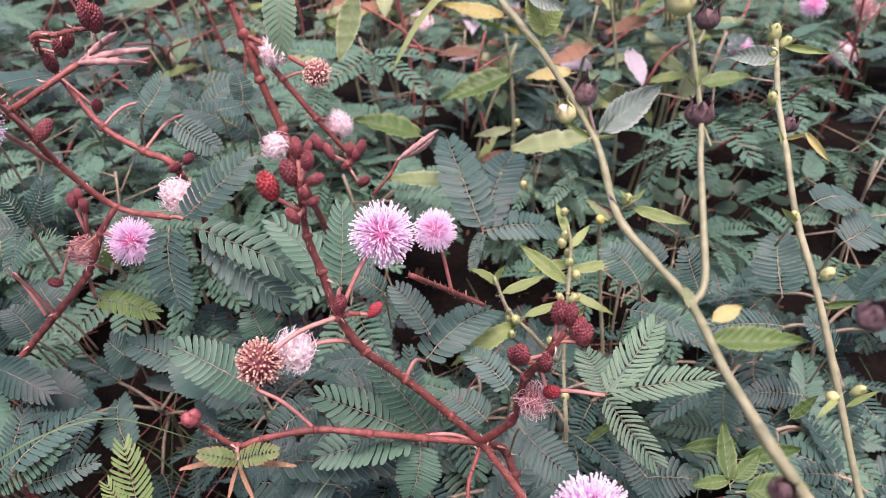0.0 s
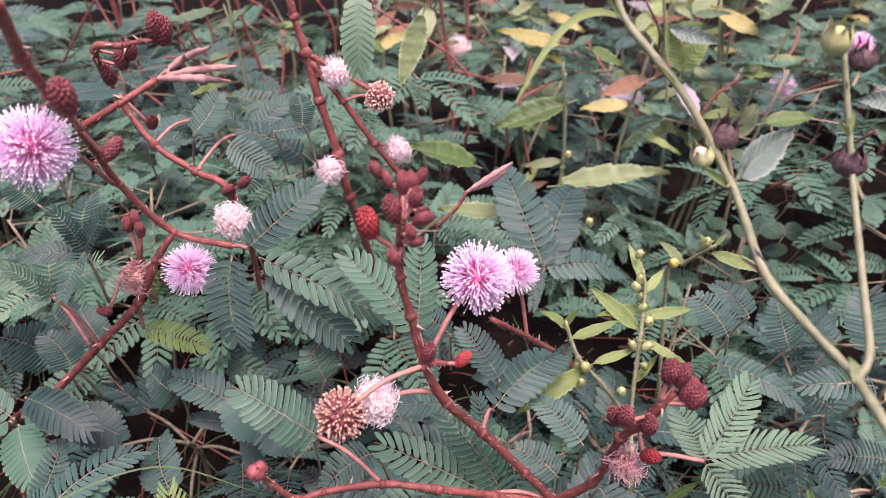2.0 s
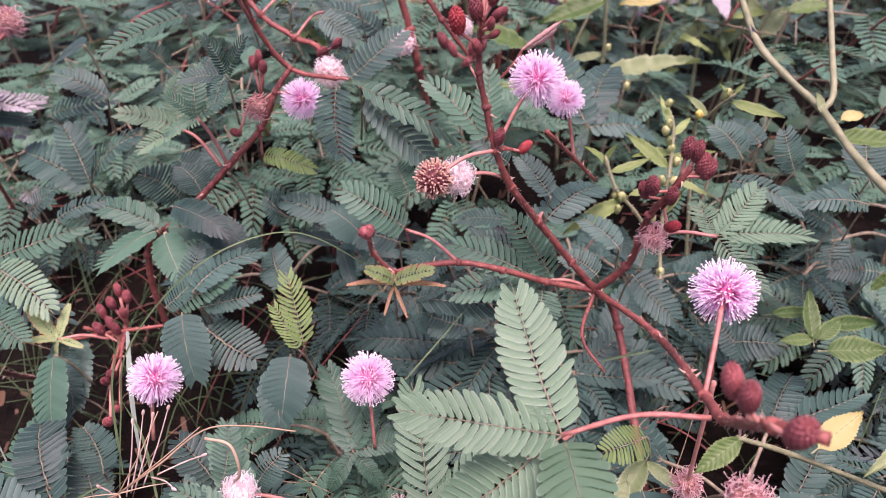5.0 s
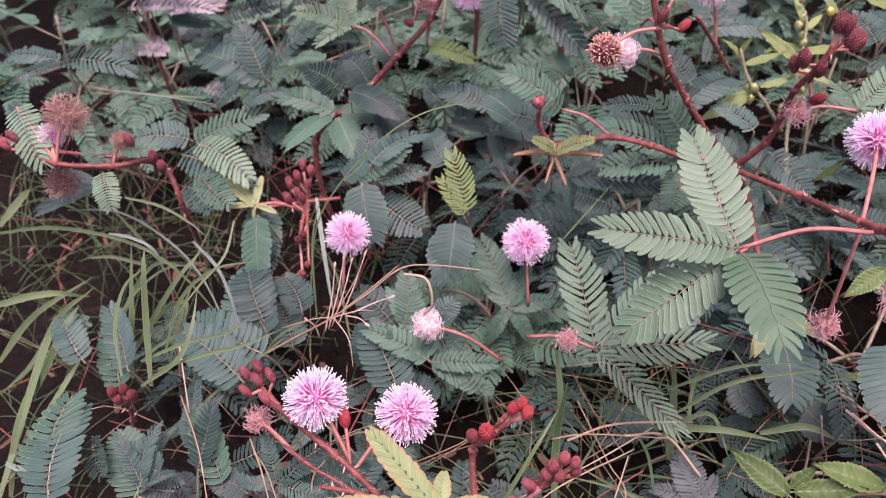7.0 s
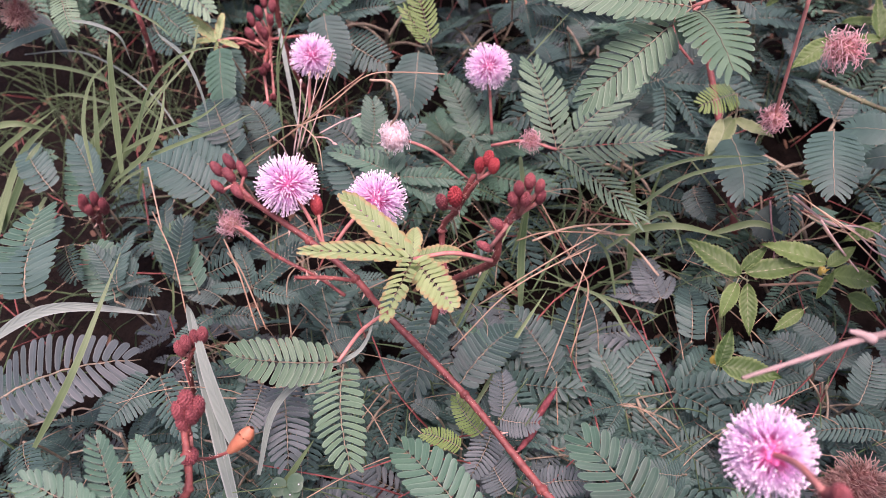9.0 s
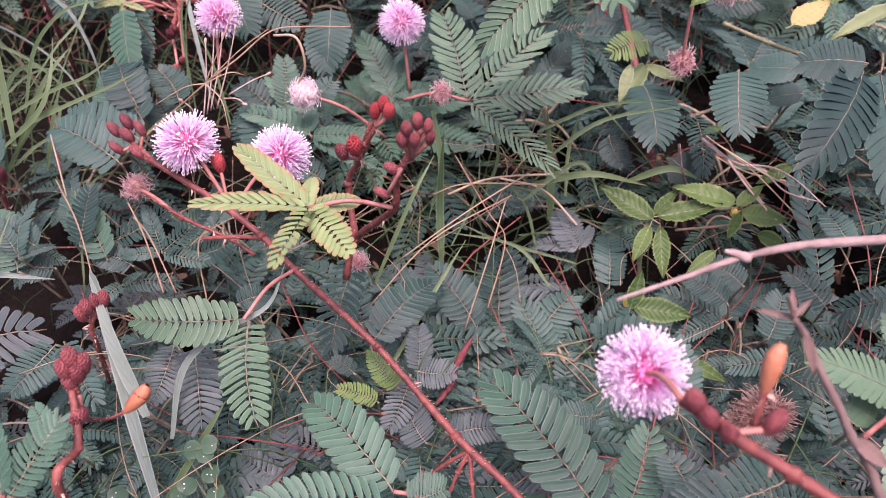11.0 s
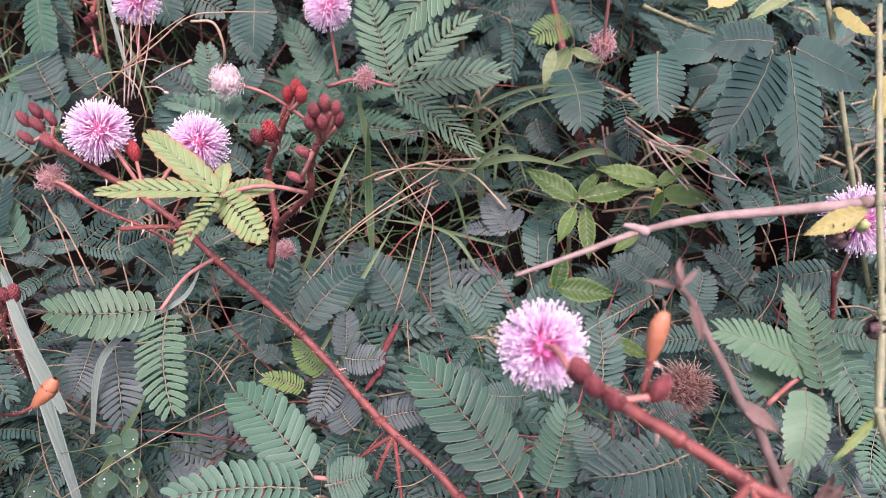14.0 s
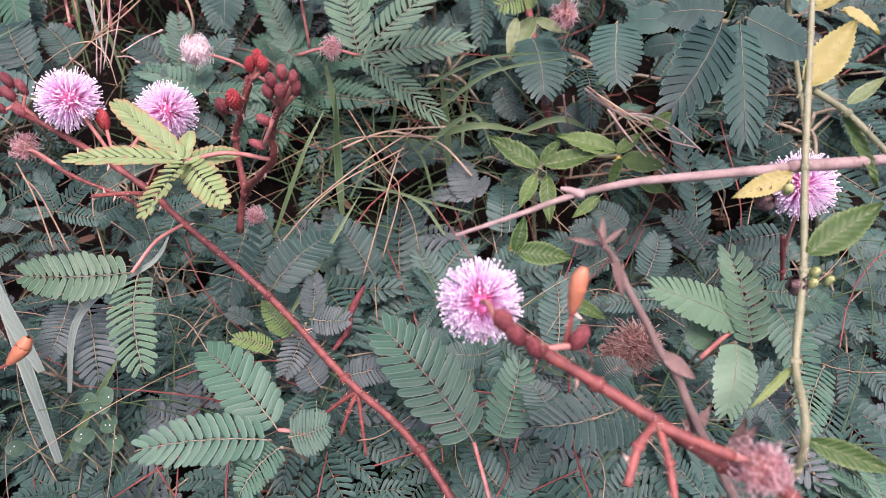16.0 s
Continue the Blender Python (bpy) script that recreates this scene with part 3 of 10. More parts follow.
def weed_leaf_mesh(name, mat, width, teeth, curl, seed, wave=0.012):
    rng = random.Random(seed)
    g = Geo()
    n = teeth * 2
    verts, uvs, faces = [], [], []
    for i in range(n + 1):
        s = i / n
        w = width * 0.5 * math.sin(math.pi * min(1, s ** 0.78 * 0.94 + 0.055)) ** 0.95
        w *= (1.0 if i % 2 else 0.88) * rng.uniform(0.97, 1.03)
        z = -curl * s * s
        for q in (-1, -0.5, 0, 0.5, 1):
            ridge = wave * (math.sin(i * 0.9 + seed + q) * abs(q) + 0.5 * math.sin(i * 1.7 + 2 * q))
            verts.append((s + (0.008 if i % 2 else -0.008) * abs(q), q * w, z + abs(q) * width * 0.16 + ridge))
            uvs.append((s, 0.5 + 0.5 * q))
    for i in range(n):
        for k in range(4):
            a = i * 5 + k
            faces.append((a, a + 1, a + 6, a + 5))
    g.add(verts, faces, uvs)
    tube(g, spline([(-0.16, 0, 0.01), (0, 0, -0.006), (0.5, 0, -0.008 - curl * 0.25), (0.96, 0, -curl * 0.93)], 3), 0.014, 0.005, 5, 1)
    return g.mesh(name, mat, STEM_GREEN)


def round_leaf_mesh(name, mat, seed, notch=0.0):
    rng = random.Random(seed)
    g = Geo()
    verts, uvs, faces = [(0.0, 0, 0)], [(0, 0.5)], []
    n = 18
    for ring in (0.5, 1.0):
        for i in range(n + 1):
            a = -math.pi + 2 * math.pi * i / n
            r = 0.5 * ring * (1 - notch * math.exp(-(a / 0.35) ** 2)) * (1 + 0.03 * rng.random())
            verts.append((0.5 + r * math.cos(a), r * math.sin(a), 0.10 * ring * abs(math.sin(a)) - 0.06 * ring * ring))
            uvs.append((ring, 0.5 + 0.5 * ring * math.sin(a)))
    verts[0] = (0.5, 0, 0)
    for i in range(n):
        faces.append((0, 1 + i, 2 + i))
        a, b = 1 + i, n + 2 + i
        faces.append((a, b, b + 1, a + 1))
    g.add(verts, faces, uvs)
    return g.mesh(name, mat)


def sphere_points(n):
    k = np.arange(n) + 0.5
    phi, th = np.arccos(1 - 2 * k / n), np.pi * (1 + 5 ** 0.5) * k
    return np.c_[np.cos(th) * np.sin(phi), np.sin(th) * np.sin(phi), np.cos(phi)]


def bumpy(g, radius, stretch, bumps, height, rows=16, cols=20, mi=0, offset=(0, 0, 0)):
    """A ball or egg covered with small knobs."""
    pts = sphere_points(bumps)
    d0 = 1.85 / math.sqrt(bumps)
    verts, faces, uvs = [], [], []
    for i in range(rows + 1):
        th = math.pi * i / rows
        for j in range(cols):
            ph = 2 * math.pi * j / cols
            d = np.array((math.sin(th) * math.cos(ph), math.sin(th) * math.sin(ph), math.cos(th)))
            near = np.sqrt(((pts - d) ** 2).sum(1)).min()
            r = radius * (1 + height * max(0.0, 1 - (near / d0) ** 2))
            verts.append(d * r * np.array((1, 1, stretch)) + np.array(offset))
            uvs.append((i / rows, 0.25))
    for i in range(rows):
        for j in range(cols):
            a, b = i * cols + j, i * cols + (j + 1) % cols
            faces.append((a, a + cols, b + cols, b))
    g.add(verts, faces, uvs, mi)


def bud_mesh(name, mat, slim, knob=0.30):
    g = Geo()
    bumpy(g, slim * .86, 0.45 / (slim * .86), 105, knob, 44, 44, 0, (0, 0, 0.45))
    return g.mesh(name, mat)


def filament_meshes(name, mat, tip_mat, count, seed, wave=0.05, short=0.86, thick=0.011, tip=0.022, cap=None, droop=0.0):
    """A pompon of filaments of radius one, and the pale grains at their tips."""
    rng = random.Random(seed)
    g, h = Geo(), Geo()
    for d in sphere_points(count):
        d = (Vector(d) + Vector((rng.gauss(0, .06), rng.gauss(0, .06), rng.gauss(0, .06)))).normalized()
        if d.z < -0.92 or (cap is not None and d.z < cap):
            continue
        ln = rng.uniform(short, 1.0)
        w = Vector((rng.gauss(0, wave), rng.gauss(0, wave), rng.gauss(0, wave) - droop))
        pts = [d * (0.2 + (ln - 0.2) * t) + w * t * t + w.yzx * (0.6 * wave / max(wave, .01) * math.sin(5 * t) * t) * (1 if wave > 0.1 else 0) for t in ((0, .5, 1) if wave <= 0.1 else (0, .2, .4, .6, .8, 1))]
        lim = ln * (1.0 if wave <= 0.1 else rng.uniform(0.95, 1.3))
        pts = [p if p.length < lim else p * (lim / p.length) for p in pts]
        tube(g, pts, thick * 0.75, thick, 3)
        e, r = pts[-1], tip * rng.uniform(0.8, 1.2)
        if tip > 0:
            o = [e + Vector(q) * r for q in ((1, 0, 0), (-1, 0, 0), (0, 1, 0), (0, -1, 0), (0, 0, 1), (0, 0, -1))]
            h.add(o, [(0, 2, 4), (2, 1, 4), (1, 3, 4), (3, 0, 4), (2, 0, 5), (1, 2, 5), (3, 1, 5), (0, 3, 5)])
    return g.mesh(name, mat), (h.mesh(name + "_tips", tip_mat) if tip > 0 else None)


def core_mesh(name, mat, radius, knobs=60):
    g = Geo()
    bumpy(g, radius, 1.0, knobs, 0.36, 30, 34)
    return g.mesh(name, mat)


PINNAE = {}
for tag, mat in (("dark", GREEN_DARK_SHADED), ("mid", GREEN_MID), ("bright", GREEN_BRIGHT), ("light", GREEN_LIGHT), ("purple", PURPLE)):
    PINNAE[tag] = [pinna_mesh("pinna_" + tag, mat, n, h, fo, dr, sd, fi, bl, le, sh, sw, .13) for n, h, fo, dr, sd, fi, bl, le, sh, sw in
                   ((14, .20, .10, .16, 1, .80, .62, 70, .30, .12), (15, .19, .02, .26, 2, .82, .58, 72, .26, -.14), (13, .21, .18, .10, 3, .78, .66, 67, .34, .08),
                    (14, .20, -.08, .32, 4, .83, .62, 73, .25, -.06), (14, .19, .22, .06, 14, .76, .62, 65, .36, .16))]
    PINNAE[tag + "_wide"] = [lamina_mesh("pinna_" + tag, mat, n, h, dr, sd, sw) for n, h, dr, sd, sw in ((13, .25, .14, 5, .05), (12, .26, .22, 6, -.06), (14, .24, .08, 65, .08))]
    PINNAE[tag + "_full"] = [pinna_mesh("pinna_" + tag, mat, n, .21, fo, .12, sd, .92, .62, 68, .26, sw, .12) for n, fo, sd, sw in ((19, .08, 61, .10), (18, .03, 62, -.08))]
    PINNAE[tag + "_open"] = [pinna_mesh("pinna_" + tag, mat, n, h, fo, .08, sd, fi, .62, le, .24, sw, .14) for n, h, fo, sd, fi, le, sw in
                             ((15, .24, .10, 31, .56, 60, .08), (16, .23, .14, 32, .54, 58, -.1), (14, .24, .06, 33, .58, 62, .05))]
for tag, mat in (("dark", GREEN_DARK_SHADED), ("mid", GREEN_MID), ("purple", PURPLE)):
    PINNAE[tag + "_far"] = [pinna_mesh("pinna_" + tag, mat, 11, h, fo, dr, sd, .84, .6, 70, .22, sw, .13, True) for h, fo, dr, sd, sw in
                            ((.20, .1, .2, 51, .1), (.19, .0, .3, 52, -.12), (.21, .2, .1, 53, .05))]
PINNAE["pale"] = [pinna_mesh("pinna_pale", WITHERED, 15, .16, .2, .1, 41, .8, .6, 62)]
PINNAE["young"] = [pinna_mesh("pinna_young", GREEN_YOUNG, n, h, fo, dr, sd, fi, .4, 60) for n, h, fo, dr, sd, fi in ((12, .22, .22, .14, 7, 1.02), (9, .24, .16, .20, 8, 1.12), (11, .22, .25, .05, 18, 1.0))]
PINNAE["reddish"] = [pinna_mesh("pinna_reddish", RED_YOUNG, n, h, .8, dr, sd, 1.2, .4, 55) for n, h, dr, sd in ((11, .18, .12, 9), (10, .16, .08, 10))]
WEED_LEAVES = {"lime": [weed_leaf_mesh("weed_leaf_lime", WEED_LIME, w, 12, c, s) for w, c, s in ((.27, .16, 7), (.31, .28, 8), (.24, -.04, 9))], **{tag: [weed_leaf_mesh("weed_leaf_" + tag, mat, w, 16, c, s) for w, c, s in ((.40, .10, 1), (.46, .22, 2), (.36, -.06, 3))]
               for tag, mat in (("green", WEED), ("pale", WEED_PALE), ("yellow", WEED_YELLOW), ("broad", BROAD), ("dead", LITTER), ("pinkish", WITHERED), ("shrivelled", DEAD_BROWN), ("grey", GRASS_PALE))}}
BUDS = {"red": [bud_mesh("bud", BUD_RED, s) for s in (.27, .29)], "dark": [bud_mesh("bud", BUD_DARK, s) for s in (.245, .285)]}
HEADS = {
    "fresh": [(core_mesh("core", CORE_PINK, .27), *filament_meshes("stamen_tuft", FIL_PINK, ANTHER, 780, s, .09, .80, .0125, .029)) for s in (1, 2, 12)],
    "white": [(core_mesh("core", COTTON, .62, 60), *filament_meshes("stamen_tuft", FIL_WHITE, ANTHER, 620, s, .60, .74, .018, .0)) for s in (3, 4)],
    "distant": [(core_mesh("core", CORE_PINK, .4, 30), *filament_meshes("stamen_tuft", FIL_PINK, ANTHER, 260, s, .07, .88, .02, .04)) for s in (21, 22)],
    "withered": [(core_mesh("core", BROWN_HEAD, .40), *filament_meshes("stamen_tuft", FIL_DRY, ANTHER, 240, s, .50, .66, .018, .0)) for s in (5, 6)],
    "brown": [(core_mesh("core", BUD_DARK, .60, 95), *filament_meshes("stamen_tuft", FIL_FLORET, FLORET_TIP, 300, s, .08, .78, .040, .062)) for s in (7,)],
    "bristly": [(core_mesh("core", BROWN_HEAD, .42, 60), *filament_meshes("stamen_tuft", FIL_BRISTLE, ANTHER, 620, s, .24, .68, .014, .0)) for s in (8, 9)],
}
HEAD_LABEL = {"bristly": "dry brown bristly flower head", "distant": "round pink pompon flower in the distance", "fresh": "round pink pompon flower with white-tipped filaments", "white": "fading whitish pink pompon flower",
              "withered": "withered pink flower with curled filaments", "brown": "dried flower head of dark red and cream florets"}
LEAF_LABEL = {"light": "pale grey-green feathery leaf", "dark": "dark bluish-green feathery leaf", "mid": "green feathery leaf", "bright": "bright green feathery leaf", "purple": "dull purplish feathery leaf",
              "pale": "pale withered feathery leaf", "young": "yellow-green young feathery leaf", "reddish": "young leaf, yellow and red"}
pick = random.Random(11)
TOWARD = Vector((0.0, -0.45, 1.0))


def stem(owner, pts, r0, r1=None, mat=None, hairs=True, name="stem", prickles=True):
    """A tapering stem with its hairs and prickles."""
    mat = mat or STEM_RED
    line = spline(pts, 6)
    g = Geo()
    tube(g, line, r0, r1, 8, 0, 0.22, pick)
    if hairs:
        for k in range(6, len(line) - 6, 6):
            r = r0 + ((r1 or r0) - r0) * k / len(line)
            bumpy(g, r * pick.uniform(1.15, 1.45), pick.uniform(.8, 1.1), 5, 0.25, 7, 8, 0, line[k])
    ob = part(name, g.mesh(name, mat), owner)
    if hairs:
        h = Geo()
        for a, b in zip(line, line[1:]):
            d = (b - a)
            for _ in range(max(1, int(d.length / 0.0007))):
                p = a + d * pick.random()
                w = Vector((pick.gauss(0, 1), pick.gauss(0, 1), pick.gauss(0, 1)))
                w = (w - d * (w.dot(d) / max(d.length_squared, 1e-12))).normalized()
                w = (w - d.normalized() * 0.5).normalized()
                r = 0.5 * (r0 + (r1 or r0))
                big = prickles and pick.random() < 0.04
                tube(h, [p + w * r * 0.8, p + w * (r + (0.0022 if big else pick.uniform(0.0006, 0.0013)))], 0.0005 if big else 0.00008, 0.00005, 3)
        tagged(part("bristle_coat", h.mesh("bristle_coat", HAIR), ob), kind="stuff")
    return ob


def pod(owner, pts, radius, name="seed_pod", mat=None, pinch=0.15):
    """A curved seed pod, pointed at both ends and pinched between the seeds."""
    line = spline(pts, 8)
    g, n = Geo(), len(line) - 1
    verts, faces = [], []
    for i, p in enumerate(line):
        d = (line[min(i + 1, n)] - line[max(i - 1, 0)]).normalized()
        u = d.orthogonal().normalized()
        r = radius * (math.sin(math.pi * (0.06 + 0.9 * i / n)) ** 0.6) * (1 - pinch + pinch * math.cos(2 * math.pi * 5 * i / n))
        verts += [p + (u * math.cos(k * .8976) + d.cross(u) * math.sin(k * .8976)) * r for k in range(7)]
    for i in range(n):
        faces += [(7 * i + k, 7 * i + (k + 1) % 7, 7 * i + 7 + (k + 1) % 7, 7 * i + 7 + k) for k in range(7)]
    g.add(verts, faces)
    return part(name, g.mesh(name, mat or POD), owner)


def leaf(owner, at, tips, stalk=None, kind="dark", ratio=1.0, up=TOWARD, gauge=0.0006, stalk_mat=None):
    """A compound leaf: its stalk, and feather-like pinnae from the stalk's end to each of the tips."""
    g = Geo()
    at = Vector(at)
    if stalk is None:
        stalk = at + Vector((pick.uniform(-.006, .006), 0.006, -0.022))
        gauge, stalk_mat = 0.0004, stalk_mat or RIB
    stalk = Vector(stalk)
    mid = stalk.lerp(at, 0.5) + Vector((0, 0, 0.12 * (at - stalk).length))
    tube(g, spline([stalk, mid, at], 5), gauge * 1.1, gauge, 6)
    tone = LEAF_LABEL[kind.split("_")[0]]
    ob = part("leaf", g.mesh("leaf", stalk_mat or STEM_PINK), owner, None, tone)
    for tip in tips:
        wide = tip[3] if len(tip) > 3 else 0
        way = Vector(tip[:3]) - at
        n = up + Vector((pick.uniform(-.25, .25), pick.uniform(-.2, .2), 0))
        ln = way.length
        me = pick.choice(PINNAE[kind])
        across = wide / (2 * HALF[me.name]) if wide else ln * ratio * pick.uniform(.92, 1.05)
        part("pinna", me, ob, frame_of(way, n, at, ln, across, ln))
    return ob


def flower(owner, at, size, stalk=None, kind="fresh", gauge=0.0006):
    """A pompon flower head of the given width on its stalk."""
    at = Vector(at)
    way = (at - Vector(stalk)) if stalk is not None else Vector((0, -.3, 1))
    core, fil, tips = pick.choice(HEADS[kind])
    m = pointing(way, at, size * 0.5, pick.uniform(0, 6.28))
    if stalk is not None:
        g = Geo()
        s = Vector(stalk)
        tube(g, spline([s, s.lerp(at, .5) + Vector((0, 0, .1 * way.length)), at], 5), gauge * 1.1, gauge, 6)
        part("flower_stalk", g.mesh("flower_stalk", STEM_PINK), owner)
    head = part("flower_head", core, owner, m, HEAD_LABEL[kind])
    tagged(part("stamen_tuft", fil, head, m), kind="stuff")
    if tips:
        tagged(part("pollen_tuft", tips, head, m), kind="stuff")
    return head


def bud(owner, at, way, length, kind="dark", stalk=None):
    """An egg-shaped knobbly flower bud."""
    way = Vector(way).normalized()
    base = Vector(at) - way * (length * 0.5)
    if stalk is not None:
        g = Geo()
        tube(g, spline([Vector(stalk), base + way * 0.0005], 3), 0.0005, 0.0006, 6)
        part("bud_stalk", g.mesh("bud_stalk", STEM_PINK), owner)
    length *= 0.87
    return part("flower_bud", pick.choice(BUDS[kind]), owner, pointing(way, base, length, pick.uniform(0, 6)))


def weed_leaf(owner, at, tip, kind="green", ratio=1.0, up=TOWARD):
    way = Vector(tip) - Vector(at)
    ln = way.length
    n = Vector(up) + Vector((pick.uniform(-.3, .3), pick.uniform(-.2, .2), 0))
    return part("leaf", pick.choice(WEED_LEAVES[kind]), owner, frame_of(way, n, at, ln, ln * ratio, ln))


def lobe_mesh(name, mat):
    """One pleated lobe of a seed case, swelling from its base and ending in a point that bends outward."""
    g, verts, faces, uvs = Geo(), [], [], []
    rows = ((.06, .00, .30), (.28, .08, .62), (.43, .26, .72), (.48, .46, .66), (.44, .66, .52), (.37, .82, .36), (.34, .96, .20), (.38, 1.08, .09), (.46, 1.18, .02))
    for i, (r, z, w) in enumerate(rows):
        for q in (-1, -.5, 0, .5, 1):
            rr = r * (1.10 - .16 * abs(q)) + (.02 if q in (-.5, .5) else 0) + .012 * math.sin(2.3 * i + 3 * q)
            verts.append((rr * math.cos(w * q), rr * math.sin(w * q), z + .02 * abs(q)))
            uvs.append((i / 8, .5 + .5 * q))
    for i in range(len(rows) - 1):
        faces += [(5 * i + k, 5 * i + k + 1, 5 * i + k + 6, 5 * i + k + 5) for k in range(4)]
    g.add(verts, faces, uvs)
    return g.mesh(name, mat)


def calyx(owner, at, way, size, mat=None, inner=None, shut=1.0):
    """A dried seed case: a globe clasped by five pleated, pointed lobes."""
    g = Geo()
    bumpy(g, 0.31, 1.15, 10, 0.14, 16, 20, 0, (0, 0, 0.46))
    m = pointing(way, Vector(at) - Vector(way).normalized() * size * .5, size, pick.uniform(0, 6))
    ob = part("seed_case", g.mesh("seed_case", inner or mat or CALYX), owner, m)
    lobe = lobe_mesh("lobe", mat or CALYX)
    for k in range(5):
        part("lobe", lobe, ob, m @ Matrix.Rotation(k * 1.2566 + pick.uniform(-.1, .1), 4, "Z") @ Matrix.Diagonal((shut, 1, pick.uniform(.92, 1.1) * shut ** .5, 1)))
    return ob


def grass_blade(owner, pts, width, mat=None, name="blade"):
    line = spline(pts, 7)
    g = Geo()
    verts, uvs, faces = [], [], []
    n = len(line)
    for i, p in enumerate(line):
        d = (line[min(i + 1, n - 1)] - line[max(i - 1, 0)]).normalized()
        s = d.cross(Vector((0.2, -0.75, 0.6))).normalized()
        nn = s.cross(d)
        w = width * 0.5 * min(1, 0.55 + 2 * i / n) * (1 - (i / (n - 1)) ** 3)
        w = max(w, 0.0001)
        for q in (-1, 0, 1):
            verts.append(p + s * w * q + nn * (0.35 * w * abs(q)))
            uvs.append((i / n, 0.5 + 0.5 * q))
    for i in range(n - 1):
        a = 3 * i
        faces += [(a, a + 1, a + 4, a + 3), (a + 1, a + 2, a + 5, a + 4)]
    g.add(verts, faces, uvs)
    return part(name, g.mesh(name, mat or GRASS), owner)


def sepal_bud_mesh(name, mat, slim, seed):
    """A smooth bud wrapped in five pointed sepals that spread at their tips."""
    g, r = Geo(), random.Random(seed)
    bumpy(g, slim * .8, 0.40 / (slim * .8), 8, 0.06, 12, 14, 0, (0, 0, 0.42))
    for k in range(5):
        a = k * 1.2566 + r.uniform(-.2, .2)
        out, round_ = Vector((math.cos(a), math.sin(a), 0)), Vector((-math.sin(a), math.cos(a), 0))
        blade(g, out * (slim * .45) + Vector((0, 0, .06)), (out * r.uniform(.10, .34) + Vector((0, 0, 1))).normalized(), round_, out, r.uniform(.62, .84), slim * 1.2, -.14, r, 0,
              ((0, .6), (.25, 1.0), (.55, .8), (.8, .42), (.94, .16)))
    return g.mesh(name, mat)


BUDS["green"] = [sepal_bud_mesh("bud", BUD_GREEN, s, k) for s, k in ((.30, 1), (.34, 2), (.27, 3))]
BUDS["yellow"] = [sepal_bud_mesh("bud", PETAL_YELLOW, s, k) for s, k in ((.34, 4), (.30, 5))]
BUDS["opening"] = [sepal_bud_mesh("bud", BUD_DARK, s, k) for s, k in ((.40, 6), (.36, 7))]
BUDS["husk"] = [bud_mesh("bud", STRAW_STALK, .24, 0.04)]
CLOVER_LEAF = [round_leaf_mesh("leaflet", CLOVER, s, 0.25) for s in (1, 2)]


def clover_leaflet(owner, at, turn, size):
    at = Vector(at)
    ob = part("leaflet", pick.choice(CLOVER_LEAF), owner, frame_of((math.cos(turn), math.sin(turn), .1), TOWARD, at, size, size, size))
    g = Geo()
    tube(g, spline([(owner.location.x + (at.x - owner.location.x) * .6, owner.location.y + (at.y - owner.location.y) * .6, 0), at + Vector((0, 0, -.001))], 4), .0004, .0003, 5)
    part("leaf_stalk", g.mesh("leaf_stalk", STEM_GREEN), owner)
    if size < .01:
        for k in range(2):
            d = Geo()
            bumpy(d, pick.uniform(.00014, .00028), .7, 4, 0, 8, 10)
            part("dew_drop", d.mesh("dew_drop", DROP), ob, Matrix.Translation(at + Vector((math.cos(turn) * .5 + pick.uniform(-.25, .25), math.sin(turn) * .5 + pick.uniform(-.25, .25), .12)) * size), "clear dew drop")
    return ob


# ---- plants, one by one ----

main_shoot = thing("mimosa_shoot", (0.0500, 0.1200, 0.0000), "upright mimosa shoot with two pink pompon flowers and red buds", "sensitive plant", "mimosa shoots")
stem(main_shoot, [(0.0500, 0.1200, -0.0100), (0.0350, 0.1150, 0.0500), (0.0250, 0.1823, 0.0900), (0.0136, 0.1786, 0.1120), (0.0038, 0.1787, 0.1250), (-0.0093, 0.1758, 0.1450), (-0.0190, 0.1695, 0.1630), (-0.0243, 0.1672, 0.1780), (-0.0274, 0.1690, 0.1920), (-0.0296, 0.1695, 0.2030), (-0.0293, 0.1700, 0.2160)], 0.0016, 0.0009)
stem(main_shoot, [(0.0136, 0.1786, 0.1120), (-0.0048, 0.1754, 0.1180), (-0.0211, 0.1692, 0.1280), (-0.0365, 0.1665, 0.1330), (-0.0526, 0.1638, 0.1320), (-0.0590, 0.1604, 0.1330), (-0.0642, 0.1574, 0.1430), (-0.0643, 0.1531, 0.1520)], 0.0012, 0.0008)
bud(main_shoot, (-0.0648, 0.1495, 0.1580), (-0.9, -0.7, 1.8), 0.0072, "opening", (-0.0641, 0.1534, 0.1510))
bud(main_shoot, (-0.0635, 0.1511, 0.1580), (-0.1, -0.5, 2.0), 0.0066, "opening", (-0.0641, 0.1534, 0.1510))
stem(main_shoot, [(0.0136, 0.1786, 0.1120), (0.0228, 0.1738, 0.1280), (0.0247, 0.1698, 0.1420), (0.0261, 0.1668, 0.1550), (0.0314, 0.1634, 0.1670), (0.0353, 0.1632, 0.1760)], 0.0014, 0.0009)
stem(main_shoot, [(0.0299, 0.1669, 0.1580), (0.0312, 0.1650, 0.1658), (0.0325, 0.1631, 0.1724)], 0.0009, 0.0006)
bud(main_shoot, (0.0239, 0.1593, 0.1720), (-0.3514, -0.4444, 2.1240), 0.0085, "dark", (0.0314, 0.1648, 0.1660))
